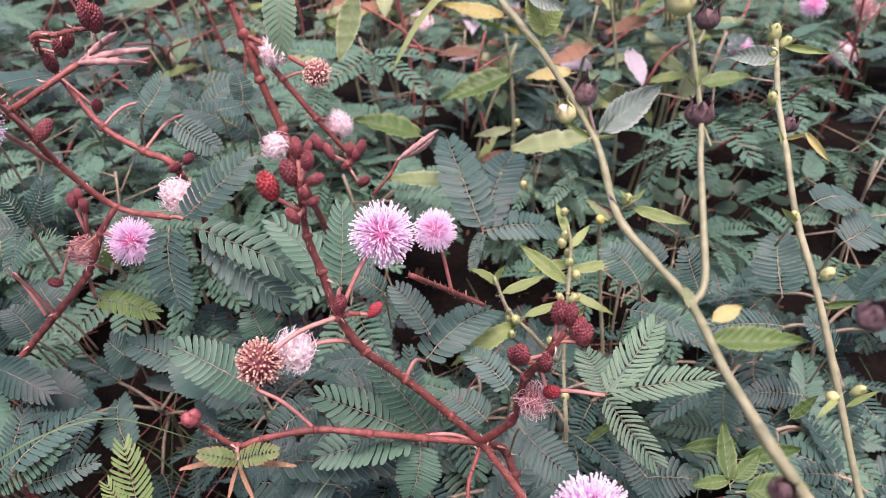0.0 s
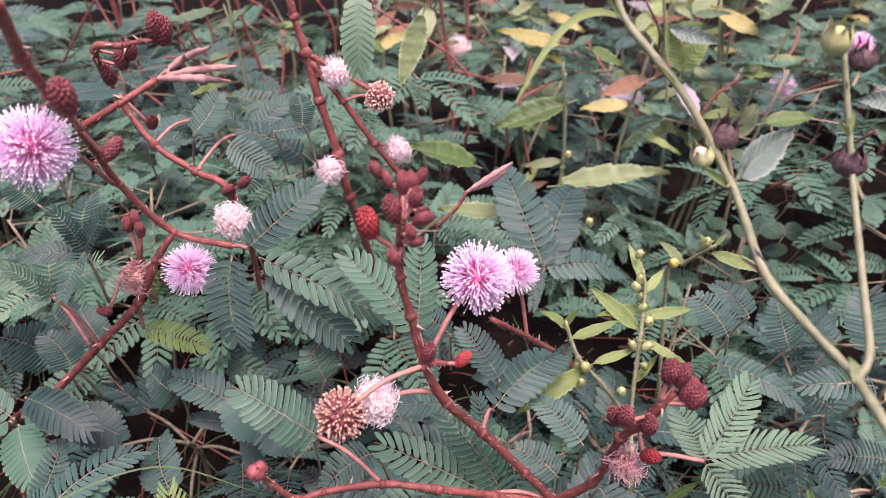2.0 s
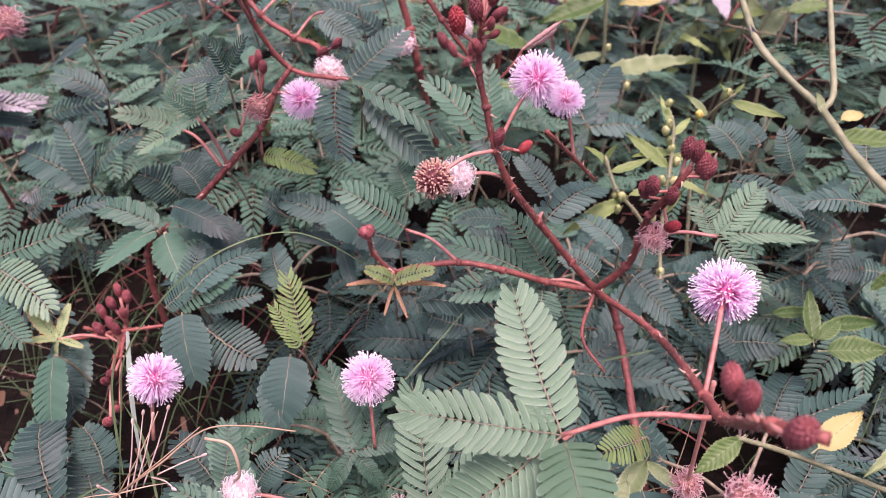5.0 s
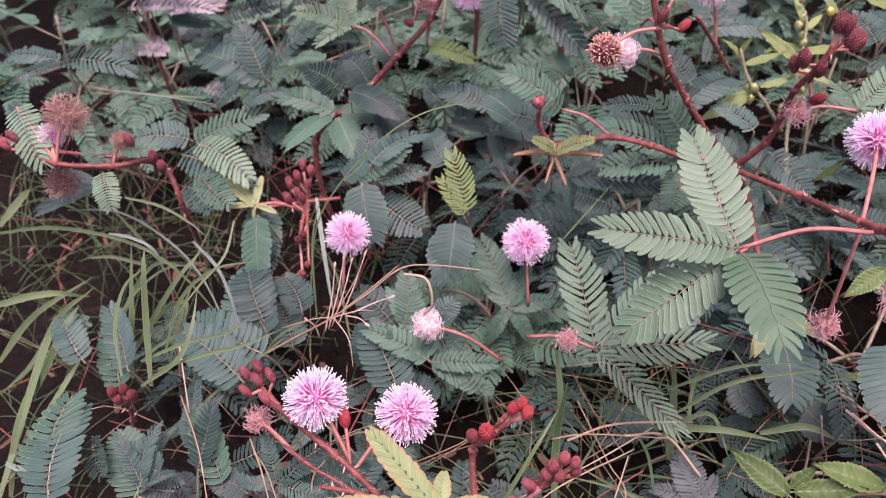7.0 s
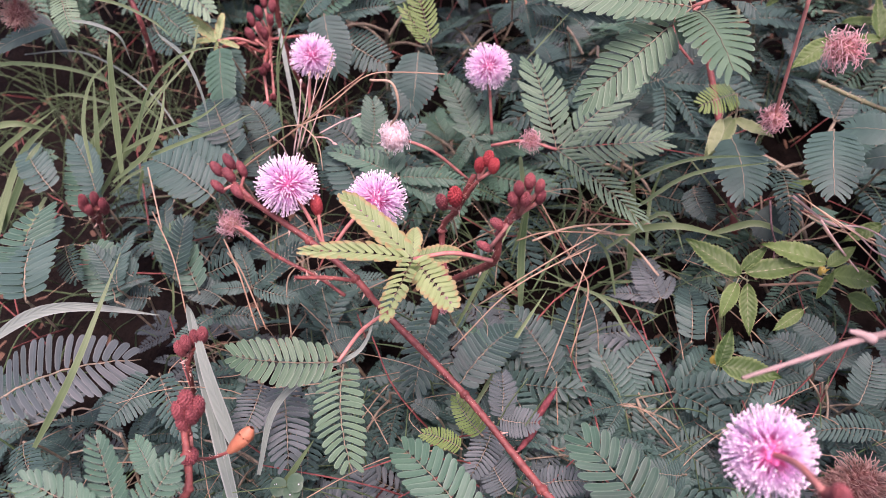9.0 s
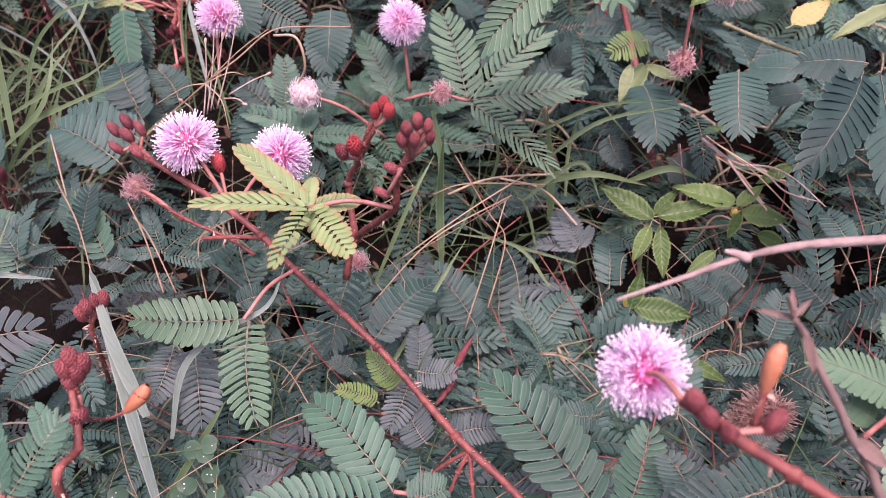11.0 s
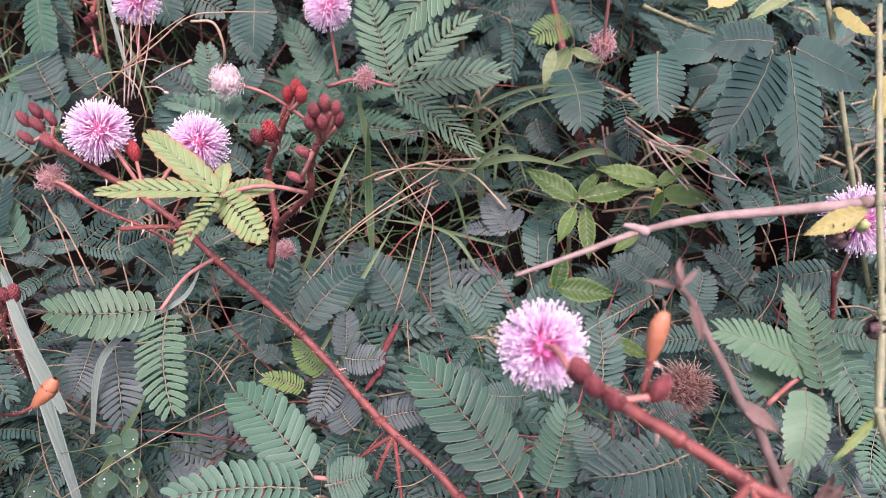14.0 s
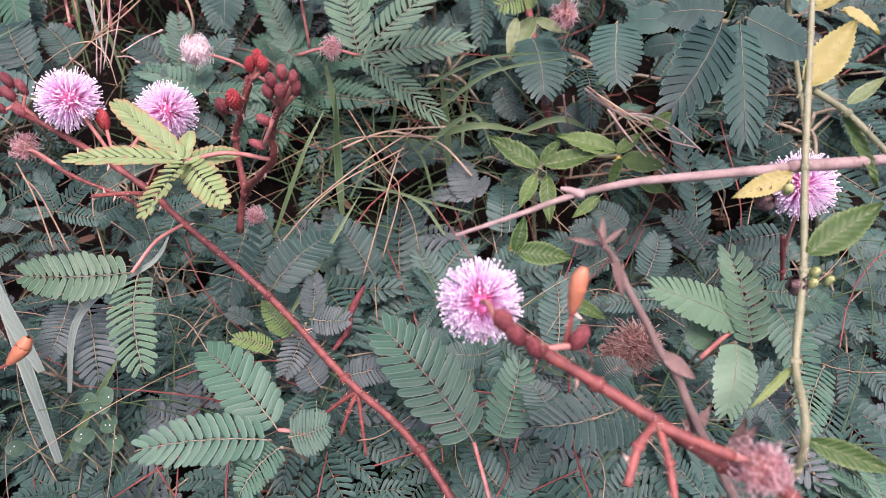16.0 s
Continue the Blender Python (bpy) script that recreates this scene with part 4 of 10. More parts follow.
bud(main_shoot, (0.0221, 0.1628, 0.1680), (-0.5849, -0.3071, 2.0507), 0.008, "dark", (0.0306, 0.1659, 0.1616))
bud(main_shoot, (0.0305, 0.1599, 0.1680), (0.0545, -0.5720, 2.1185), 0.0085, "dark", (0.0308, 0.1655, 0.1631))
bud(main_shoot, (0.0332, 0.1612, 0.1550), (0.4604, -0.7848, 0.8850), 0.008, "red", (0.0300, 0.1667, 0.1587))
bud(main_shoot, (0.0336, 0.1636, 0.1830), (0.1449, -0.1285, 2.2811), 0.0085, "dark", (0.0325, 0.1631, 0.1724))
bud(main_shoot, (0.0366, 0.1635, 0.1820), (0.2682, -0.1339, 2.2540), 0.0085, "dark", (0.0325, 0.1631, 0.1724))
bud(main_shoot, (0.0387, 0.1630, 0.1780), (0.3957, -0.1767, 2.2012), 0.0085, "dark", (0.0325, 0.1631, 0.1724))
bud(main_shoot, (0.0403, 0.1614, 0.1770), (0.4652, -0.2452, 2.1506), 0.0085, "dark", (0.0325, 0.1631, 0.1724))
flower(main_shoot, (0.0284, 0.1655, 0.1470), 0.0115, (0.0245, 0.1715, 0.1350), kind="withered")
stem(main_shoot, [(0.0136, 0.1786, 0.1120), (0.0090, 0.1663, 0.1000), (0.0176, 0.1579, 0.0900)], 0.0007, 0.0005)
flower(main_shoot, (-0.0120, 0.1780, 0.1970), 0.0185, (-0.0243, 0.1672, 0.1780))
flower(main_shoot, (-0.0004, 0.2129, 0.1733), 0.0148, (0.0043, 0.2105, 0.1500))
stem(main_shoot, [(-0.0074, 0.1945, 0.1700), (0.0043, 0.2105, 0.1500), (0.0157, 0.2260, 0.1300)], 0.0008, 0.0008)
flower(main_shoot, (-0.0423, 0.1514, 0.1770), 0.0128, (-0.0243, 0.1672, 0.1780), kind="brown")
flower(main_shoot, (-0.0358, 0.1606, 0.1720), 0.0115, (-0.0190, 0.1706, 0.1650), kind="white")
stem(main_shoot, [(-0.0243, 0.1672, 0.1780), (-0.0216, 0.1680, 0.1783), (-0.0189, 0.1688, 0.1774)], 0.0009, 0.0006)
bud(main_shoot, (-0.0230, 0.1662, 0.1840), (0.4640, -0.1560, 2.2665), 0.0068, "dark", (-0.0240, 0.1673, 0.1780))
bud(main_shoot, (-0.0146, 0.1704, 0.1780), (1.2094, 0.3142, 1.3000), 0.006, "red", (-0.0189, 0.1688, 0.1774))
stem(main_shoot, [(-0.0290, 0.1680, 0.2140), (-0.0285, 0.1666, 0.2181), (-0.0280, 0.1652, 0.2210)], 0.0009, 0.0006)
bud(main_shoot, (-0.0356, 0.1649, 0.2212), (-0.1, -0.2, 1), 0.0092, "red", (-0.0290, 0.1680, 0.2110))
bud(main_shoot, (-0.0304, 0.1659, 0.2241), (-0.15, -0.15, 1), 0.0080, "dark", (-0.0286, 0.1668, 0.2170))
bud(main_shoot, (-0.0282, 0.1682, 0.2290), (0.02, -0.1, 1), 0.0066, "dark", (-0.0280, 0.1652, 0.2210))
bud(main_shoot, (-0.0252, 0.1649, 0.2275), (0.25, -0.2, 1), 0.0060, "dark", (-0.0280, 0.1652, 0.2210))
bud(main_shoot, (-0.0232, 0.1623, 0.2238), (0.75, -0.4, 0.6), 0.0062, "dark", (-0.0284, 0.1664, 0.2180))
bud(main_shoot, (-0.0259, 0.1596, 0.2219), (0.1, -0.5, 0.9), 0.0054, "dark", (-0.0286, 0.1669, 0.2167))
bud(main_shoot, (-0.0300, 0.1608, 0.2151), (-0.25, -0.35, 0.9), 0.0060, "dark", (-0.0290, 0.1679, 0.2120))
bud(main_shoot, (-0.0247, 0.1628, 0.2176), (0.6, -0.3, 0.5), 0.0048, "dark", (-0.0290, 0.1679, 0.2143))
bud(main_shoot, (-0.0265, 0.1727, 0.2266), (0.3, 0.1, 1), 0.0046, "dark", (-0.0280, 0.1652, 0.2210))
leaf(main_shoot, (0.0489, 0.1671, 0.1470), [(0.0453, 0.1836, 0.1500, 0.0124), (0.0715, 0.1980, 0.1480, 0.0136), (0.0874, 0.1840, 0.1380, 0.0124), (0.0616, 0.1485, 0.1380, 0.0110)], (0.0247, 0.1698, 0.1420), kind="light_open")
leaf(main_shoot, (-0.0576, 0.1551, 0.1330), [(-0.0658, 0.1506, 0.1420), (-0.0436, 0.1517, 0.1420)], (-0.0590, 0.1604, 0.1330), kind="young", ratio=1.1)
leaf(main_shoot, (-0.0583, 0.1563, 0.1300), [(-0.0738, 0.1514, 0.1340), (-0.0392, 0.1524, 0.1340), (-0.0612, 0.1491, 0.1220), (-0.0529, 0.1484, 0.1220)], kind="reddish", ratio=0.55)
leaf(main_shoot, (-0.0281, 0.1909, 0.1680), [(-0.0272, 0.2081, 0.1880), (-0.0490, 0.2058, 0.1850)], (-0.0243, 0.1672, 0.1780), kind="mid")

left_shoot = thing("mimosa_shoot", (-0.1600, 0.2400, 0.0000), "mimosa shoot with lilac pompon flowers, buds and curled pods", "sensitive plant", "mimosa shoots")
stem(left_shoot, [(-0.0897, 0.1503, 0.2700), (-0.0982, 0.1653, 0.2550), (-0.1021, 0.1762, 0.2430), (-0.1055, 0.1897, 0.2280), (-0.1083, 0.2044, 0.2050), (-0.1007, 0.2130, 0.1840), (-0.0833, 0.2109, 0.1810)], 0.0011, 0.0009)
stem(left_shoot, [(-0.1600, 0.2400, -0.0100), (-0.1700, 0.2000, 0.0500), (-0.1748, 0.2055, 0.1000), (-0.1479, 0.1993, 0.1280), (-0.1280, 0.2026, 0.1480), (-0.1134, 0.2057, 0.1630), (-0.1066, 0.2094, 0.1760), (-0.1007, 0.2130, 0.1840)], 0.0015, 0.001)
flower(left_shoot, (-0.1060, 0.1710, 0.2330), 0.0185, (-0.1078, 0.2008, 0.2070))
flower(left_shoot, (-0.0965, 0.2081, 0.1741), 0.0165, (-0.1066, 0.2094, 0.1760))
flower(left_shoot, (-0.1137, 0.2083, 0.1701), 0.0120, (-0.1066, 0.2094, 0.1760), kind="withered")
stem(left_shoot, [(-0.1057, 0.1884, 0.2300), (-0.1021, 0.1831, 0.2327), (-0.0984, 0.1778, 0.2342)], 0.0009, 0.0006)
bud(left_shoot, (-0.0954, 0.1695, 0.2460), (0.3831, -0.7047, 1.8972), 0.0105, "dark", (-0.0984, 0.1778, 0.2342))
bud(left_shoot, (-0.1007, 0.1933, 0.2220), (0.4666, 0.4654, 0.5479), 0.0075, "dark", (-0.1053, 0.1879, 0.2302))
stem(left_shoot, [(-0.1135, 0.2149, 0.1720), (-0.1150, 0.2111, 0.1730), (-0.1165, 0.2073, 0.1729)], 0.0009, 0.0006)
bud(left_shoot, (-0.1148, 0.2143, 0.1860), (-0.0954, -0.0415, 2.2946), 0.006, "dark", (-0.1139, 0.2139, 0.1721))
bud(left_shoot, (-0.1107, 0.2129, 0.1850), (0.2050, -0.1446, 2.2680), 0.006, "dark", (-0.1138, 0.2141, 0.1721))
bud(left_shoot, (-0.1124, 0.2149, 0.1880), (0.0692, -0.0010, 2.2976), 0.006, "dark", (-0.1136, 0.2145, 0.1720))
bud(left_shoot, (-0.1209, 0.1989, 0.1650), (-0.3907, -0.8429, 0.9300), 0.006, "dark", (-0.1165, 0.2073, 0.1729))
stem(left_shoot, [(-0.1050, 0.1891, 0.2290), (-0.0944, 0.1897, 0.2350), (-0.0879, 0.1968, 0.2380)], 0.0008, 0.0008)
pod(left_shoot, [(-0.0879, 0.1968, 0.2380), (-0.0817, 0.1995, 0.2420), (-0.0697, 0.1856, 0.2500)], .0011)
pod(left_shoot, [(-0.0879, 0.1968, 0.2380), (-0.0765, 0.1929, 0.2420), (-0.0681, 0.1954, 0.2420)], .0011)
pod(left_shoot, [(-0.0879, 0.1968, 0.2380), (-0.0756, 0.1880, 0.2420), (-0.0722, 0.2010, 0.2360)], .0011)
flower(left_shoot, (-0.0941, 0.2427, 0.1686), 0.0130, kind="white")
leaf(left_shoot, (-0.1324, 0.1962, 0.1720), [(-0.1358, 0.2096, 0.1880), (-0.1431, 0.1970, 0.1820), (-0.1153, 0.2019, 0.1820), (-0.1447, 0.1907, 0.1680)], (-0.1280, 0.2026, 0.1480), kind="mid", ratio=1.05)
leaf(left_shoot, (-0.1160, 0.2087, 0.1500), [(-0.0947, 0.2065, 0.1460)], (-0.1134, 0.2057, 0.1630), kind="bright_full", ratio=1.0)
leaf(left_shoot, (-0.1174, 0.2235, 0.1500), [(-0.1110, 0.2148, 0.1700)], (-0.1134, 0.2057, 0.1630), kind="bright", ratio=0.9)
leaf(left_shoot, (-0.1171, 0.1934, 0.1900), [(-0.1209, 0.1929, 0.2050), (-0.1085, 0.1947, 0.2030), (-0.1336, 0.1910, 0.1900), (-0.1189, 0.1785, 0.1850)])

rear_shoot = thing("mimosa_shoot", (-0.1300, 0.3200, 0.0000), "mimosa stem with dark red buds behind the flowers", "sensitive plant", "mimosa shoots")
stem(rear_shoot, [(-0.1300, 0.3200, -0.0100), (-0.1100, 0.3000, 0.0900), (-0.1018, 0.2669, 0.1630), (-0.1141, 0.2683, 0.1730), (-0.1287, 0.2715, 0.1820), (-0.1400, 0.2754, 0.2000), (-0.1291, 0.2493, 0.2250), (-0.1180, 0.2450, 0.2280)], 0.0014, 0.0010)
bud(rear_shoot, (-0.1225, 0.2617, 0.1960), (0.6268, -0.7620, 1.1374), 0.009, "dark", (-0.1340, 0.2640, 0.2060))
stem(rear_shoot, [(-0.1018, 0.2669, 0.1630), (-0.1000, 0.2640, 0.1674), (-0.0982, 0.2610, 0.1707)], 0.0009, 0.0006)
bud(rear_shoot, (-0.0932, 0.2589, 0.1750), (0.8049, -0.3871, 0.8502), 0.008, "dark", (-0.0982, 0.2610, 0.1707))
bud(rear_shoot, (-0.1006, 0.2615, 0.1700), (0.7249, -0.3679, 0.7176), 0.008, "dark", (-0.1005, 0.2647, 0.1658))
bud(rear_shoot, (-0.1229, 0.2518, 0.2220), (0.3839, -0.7326, 1.8621), 0.009, "dark", (-0.1310, 0.2540, 0.2200))
bud(rear_shoot, (-0.1305, 0.2559, 0.2150), (0.2498, -0.8260, 1.8052), 0.009, "dark", (-0.1325, 0.2575, 0.2140))
bud(rear_shoot, (-0.1191, 0.2512, 0.2250), (0.4383, -0.6836, 1.8837), 0.008, "dark", (-0.1291, 0.2493, 0.2250))
stem(rear_shoot, [(-0.1180, 0.2450, 0.2280), (-0.1122, 0.2451, 0.2294), (-0.1065, 0.2452, 0.2296)], 0.0009, 0.0006)
bud(rear_shoot, (-0.1059, 0.2425, 0.2360), (0.5216, -0.6190, 1.8872), 0.011, "dark", (-0.1085, 0.2452, 0.2293))
bud(rear_shoot, (-0.1046, 0.2441, 0.2340), (0.5563, -0.6068, 1.8677), 0.011, "dark", (-0.1076, 0.2452, 0.2295))
leaf(rear_shoot, (-0.1183, 0.2867, 0.1850), [(-0.1243, 0.2931, 0.2000), (-0.1089, 0.2963, 0.1900), (-0.1435, 0.2904, 0.1750), (-0.1349, 0.3077, 0.1700)], (-0.1287, 0.2715, 0.1820), ratio=0.9)
leaf(rear_shoot, (-0.1050, 0.3064, 0.1700), [(-0.1176, 0.3078, 0.1800), (-0.0855, 0.3165, 0.1700), (-0.1091, 0.3041, 0.1550), (-0.0893, 0.3283, 0.1780)], (-0.1141, 0.2683, 0.1730))

white_headed_shoot = thing("mimosa_shoot", (-0.0500, 0.3600, 0.0000), "tall dark red mimosa stems with fading white flower heads", "sensitive plant", "mimosa shoots")
stem(white_headed_shoot, [(-0.0500, 0.3600, -0.0100), (-0.0600, 0.3300, 0.0800), (-0.0651, 0.3000, 0.1452), (-0.0682, 0.3000, 0.1646), (-0.0736, 0.3000, 0.1876), (-0.0768, 0.3000, 0.2064), (-0.0797, 0.3000, 0.2196), (-0.0813, 0.3000, 0.2322)], 0.002, 0.0013)
stem(white_headed_shoot, [(-0.0753, 0.3000, 0.2030), (-0.0644, 0.3000, 0.1874), (-0.0531, 0.3000, 0.1695), (-0.0397, 0.3000, 0.1504)], 0.0013, 0.0011)
stem(white_headed_shoot, [(-0.0768, 0.3000, 0.2064), (-0.0627, 0.3000, 0.1980), (-0.0514, 0.3000, 0.1907)], 0.0009, 0.0009)
flower(white_headed_shoot, (-0.0450, 0.3050, 0.1639), 0.0115, (-0.0531, 0.3000, 0.1695), kind="white")
flower(white_headed_shoot, (-0.0711, 0.2950, 0.1598), 0.0115, (-0.0682, 0.3000, 0.1646), kind="white")
flower(white_headed_shoot, (-0.0662, 0.3000, 0.1988), 0.0115, (-0.0753, 0.3000, 0.2030), kind="white")
flower(white_headed_shoot, (-0.0504, 0.3000, 0.1895), 0.0125, (-0.0644, 0.3000, 0.1874), kind="brown")
stem(white_headed_shoot, [(-0.0411, 0.2900, 0.1548), (-0.0402, 0.2893, 0.1537), (-0.0393, 0.2886, 0.1514)], 0.0009, 0.0006)
bud(white_headed_shoot, (-0.0386, 0.2900, 0.1609), (0.3872, 0.0000, 2.2220), 0.008, "dark", (-0.0410, 0.2899, 0.1546))
bud(white_headed_shoot, (-0.0359, 0.2900, 0.1593), (0.7593, 0.0000, 1.9508), 0.008, "dark", (-0.0409, 0.2898, 0.1544))
bud(white_headed_shoot, (-0.0398, 0.2900, 0.1540), (0.8463, 0.0000, 0.7672), 0.008, "dark", (-0.0404, 0.2894, 0.1534))
bud(white_headed_shoot, (-0.0338, 0.2900, 0.1619), (0.7207, 0.0000, 1.9932), 0.008, "dark", (-0.0410, 0.2899, 0.1546))
bud(white_headed_shoot, (-0.0332, 0.2850, 0.1481), (0.6890, -0.4330, 0.7187), 0.009, "dark", (-0.0393, 0.2886, 0.1514))
bud(white_headed_shoot, (-0.0480, 0.2900, 0.1603), (-0.7826, 0.0000, 1.9226), 0.009, "dark", (-0.0410, 0.2899, 0.1546))
bud(white_headed_shoot, (-0.0522, 0.2900, 0.1643), (-0.7578, 0.0000, 1.9524), 0.009, "dark", (-0.0410, 0.2899, 0.1546))
leaf(white_headed_shoot, (-0.0497, 0.2600, 0.2394), [(-0.0494, 0.2500, 0.2181)], kind="light_wide", ratio=1.05)
leaf(white_headed_shoot, (0.0158, 0.2799, 0.1250), [(-0.0028, 0.3279, 0.1500), (0.0301, 0.3344, 0.1400), (0.0524, 0.2939, 0.1200), (0.0097, 0.2654, 0.1150), (0.0177, 0.3146, 0.1350)])
stem(white_headed_shoot, [(-0.0265, 0.2600, 0.1570), (-0.0193, 0.2600, 0.1657), (-0.0157, 0.2600, 0.1724)], 0.0006, 0.0006)
pod(white_headed_shoot, [(-0.0161, 0.2600, 0.1720), (-0.0080, 0.2600, 0.1784), (-0.0006, 0.2600, 0.1842)], .0013)
pod(white_headed_shoot, [(-0.0163, 0.2620, 0.1708), (-0.0072, 0.2620, 0.1754), (-0.0022, 0.2620, 0.1805)], .0011)

near_branch = thing("mimosa_shoot", (0.0500, 0.1200, 0.0000), "mimosa branch with large pale green leaf and pink flower", "sensitive plant", "mimosa shoots")
stem(near_branch, [(0.0136, 0.1786, 0.1120), (0.0278, 0.1374, 0.1300), (0.0279, 0.0858, 0.1600), (0.0273, 0.0705, 0.1700), (0.0273, 0.0505, 0.1924), (0.0340, 0.0453, 0.1959)], 0.0011, 0.0013)
flower(near_branch, (0.0364, 0.1138, 0.1687), 0.0185, (0.0279, 0.0858, 0.1600))
stem(near_branch, [(0.0236, 0.0508, 0.1917), (0.0236, 0.0482, 0.1959), (0.0236, 0.0455, 0.1988)], 0.0009, 0.0006)
bud(near_branch, (0.0188, 0.0528, 0.2017), (-0.4290, 0.1756, 2.1861), 0.0085, "dark", (0.0236, 0.0492, 0.1938))
bud(near_branch, (0.0206, 0.0485, 0.2024), (-0.2669, -0.2057, 2.2415), 0.0085, "dark", (0.0236, 0.0476, 0.1959))
bud(near_branch, (0.0264, 0.0402, 0.2038), (0.1684, -0.6497, 2.0413), 0.009, "dark", (0.0236, 0.0455, 0.1988))
leaf(near_branch, (-0.0060, 0.0720, 0.1600), [(-0.0194, 0.1021, 0.1781, 0.0170), (-0.0440, 0.0730, 0.1640, 0.0150), (-0.0350, 0.0585, 0.1364, 0.0195)], (0.0260, 0.0740, 0.1660), kind="light_full")
leaf(near_branch, (-0.0056, 0.0714, 0.1592), [(-0.0010, 0.0360, 0.1660, 0.0180)], (-0.0040, 0.0722, 0.1602), kind="light_wide")
flower(near_branch, (0.0362, 0.1022, 0.1023), 0.0115, (0.0346, 0.0996, 0.1500), kind="withered")
flower(near_branch, (0.0344, 0.0632, 0.1520), 0.0130, kind="withered")

spreading_shoot = thing("mimosa_shoot", (-0.1700, 0.2200, 0.0000), "spreading mimosa shoot of dark feathery leaves", "sensitive plant", "mimosa shoots")
leaf(spreading_shoot, (-0.1541, 0.2241, 0.1520), [(-0.1617, 0.2447, 0.1690), (-0.1791, 0.2241, 0.1610), (-0.1307, 0.2214, 0.1660), (-0.1677, 0.2097, 0.1500)], (-0.1310, 0.2023, 0.1480), kind="light", ratio=1.05)
leaf(spreading_shoot, (-0.1834, 0.1470, 0.1060), [(-0.1994, 0.1579, 0.1120), (-0.1839, 0.1605, 0.1120), (-0.1742, 0.1460, 0.1040), (-0.1957, 0.1456, 0.1060), (-0.1850, 0.1438, 0.1000)], (-0.1689, 0.1543, 0.1000), kind="young", ratio=0.75)
stem(spreading_shoot, [(-0.1651, 0.1551, 0.0980), (-0.1643, 0.1475, 0.0974), (-0.1635, 0.1398, 0.0957)], 0.0009, 0.0006)
bud(spreading_shoot, (-0.1717, 0.1595, 0.1100), (-0.4599, 0.3093, 2.1323), 0.007, "dark", (-0.1650, 0.1543, 0.0979))
bud(spreading_shoot, (-0.1671, 0.1555, 0.1080), (-0.1985, 0.0376, 2.2794), 0.007, "dark", (-0.1650, 0.1543, 0.0979))
bud(spreading_shoot, (-0.1717, 0.1541, 0.1060), (-0.6354, -0.0902, 2.0669), 0.007, "dark", (-0.1650, 0.1543, 0.0979))
bud(spreading_shoot, (-0.1650, 0.1545, 0.1060), (0.0106, -0.0658, 2.2978), 0.007, "dark", (-0.1650, 0.1543, 0.0979))
bud(spreading_shoot, (-0.1613, 0.1335, 0.1000), (0.1717, -0.9809, 1.3911), 0.007, "dark", (-0.1635, 0.1398, 0.0957))
bud(spreading_shoot, (-0.1588, 0.1234, 0.0900), (0.1889, -0.9521, 1.0595), 0.007, "dark", (-0.1635, 0.1398, 0.0957))
stem(spreading_shoot, [(-0.1511, 0.1626, 0.1000), (-0.1702, 0.1575, 0.1000), (-0.1886, 0.1515, 0.1000)], 0.0007, 0.0007)
flower(spreading_shoot, (-0.1360, 0.1250, 0.1120), 0.0188, (-0.1392, 0.1169, 0.0900))
flower(spreading_shoot, (-0.0680, 0.1430, 0.0970), 0.0205, (-0.0661, 0.1334, 0.0700))
leaf(spreading_shoot, (-0.0741, 0.1314, 0.0700), [(-0.0890, 0.1683, 0.0790), (-0.0658, 0.1527, 0.0760), (-0.0877, 0.1454, 0.0720), (-0.0545, 0.1423, 0.0660), (-0.0836, 0.1226, 0.0550), (-0.0623, 0.1270, 0.0550)], kind="mid", ratio=0.95)
leaf(spreading_shoot, (-0.0401, 0.0895, 0.0960), [(-0.0498, 0.1339, 0.1080, 0.0191), (-0.0096, 0.1264, 0.1030, 0.0174), (0.0007, 0.0953, 0.0970, 0.0162), (-0.0100, 0.0626, 0.0880, 0.0126)], (-0.0640, 0.0963, 0.0920), kind="light_open")
flower(spreading_shoot, (-0.0494, 0.0889, 0.1000), 0.0090, kind="withered")
leaf(spreading_shoot, (-0.1001, 0.0910, 0.0800), [(-0.1269, 0.1026, 0.0850), (-0.0747, 0.0964, 0.0750), (-0.0768, 0.0892, 0.0650), (-0.1191, 0.1272, 0.0850)], kind="mid", ratio=0.95)
flower(spreading_shoot, (-0.1000, 0.0940, 0.0970), 0.0115, (-0.0736, 0.1022, 0.0700), kind="white")
leaf(spreading_shoot, (-0.1872, 0.0280, 0.0800), [(-0.1978, 0.0400, 0.0900), (-0.1896, 0.0467, 0.0900), (-0.1784, 0.0355, 0.0800)])
leaf(spreading_shoot, (-0.1820, 0.0597, 0.0750), [(-0.1898, 0.0762, 0.0800), (-0.1764, 0.0707, 0.0750), (-0.1925, 0.0546, 0.0700)])
leaf(spreading_shoot, (-0.0538, 0.1723, 0.1100), [(-0.0688, 0.1687, 0.1000), (-0.0506, 0.1685, 0.0950), (-0.0106, 0.1808, 0.1000), (-0.0401, 0.1742, 0.1150)])
leaf(spreading_shoot, (-0.0083, 0.1854, 0.1200), [(-0.0343, 0.1877, 0.1300), (-0.0292, 0.1717, 0.1200), (-0.0092, 0.2008, 0.1350), (-0.0040, 0.1796, 0.1100)])
leaf(spreading_shoot, (-0.0885, 0.2056, 0.1100), [(-0.1064, 0.2039, 0.1150), (-0.0817, 0.1888, 0.1000), (-0.0650, 0.2021, 0.1100)], kind="dark_wide", ratio=0.8)
leaf(spreading_shoot, (-0.2636, 0.1362, 0.1400), [(-0.2828, 0.1538, 0.1500), (-0.2645, 0.1386, 0.1300)], kind="dark_wide", ratio=0.8)
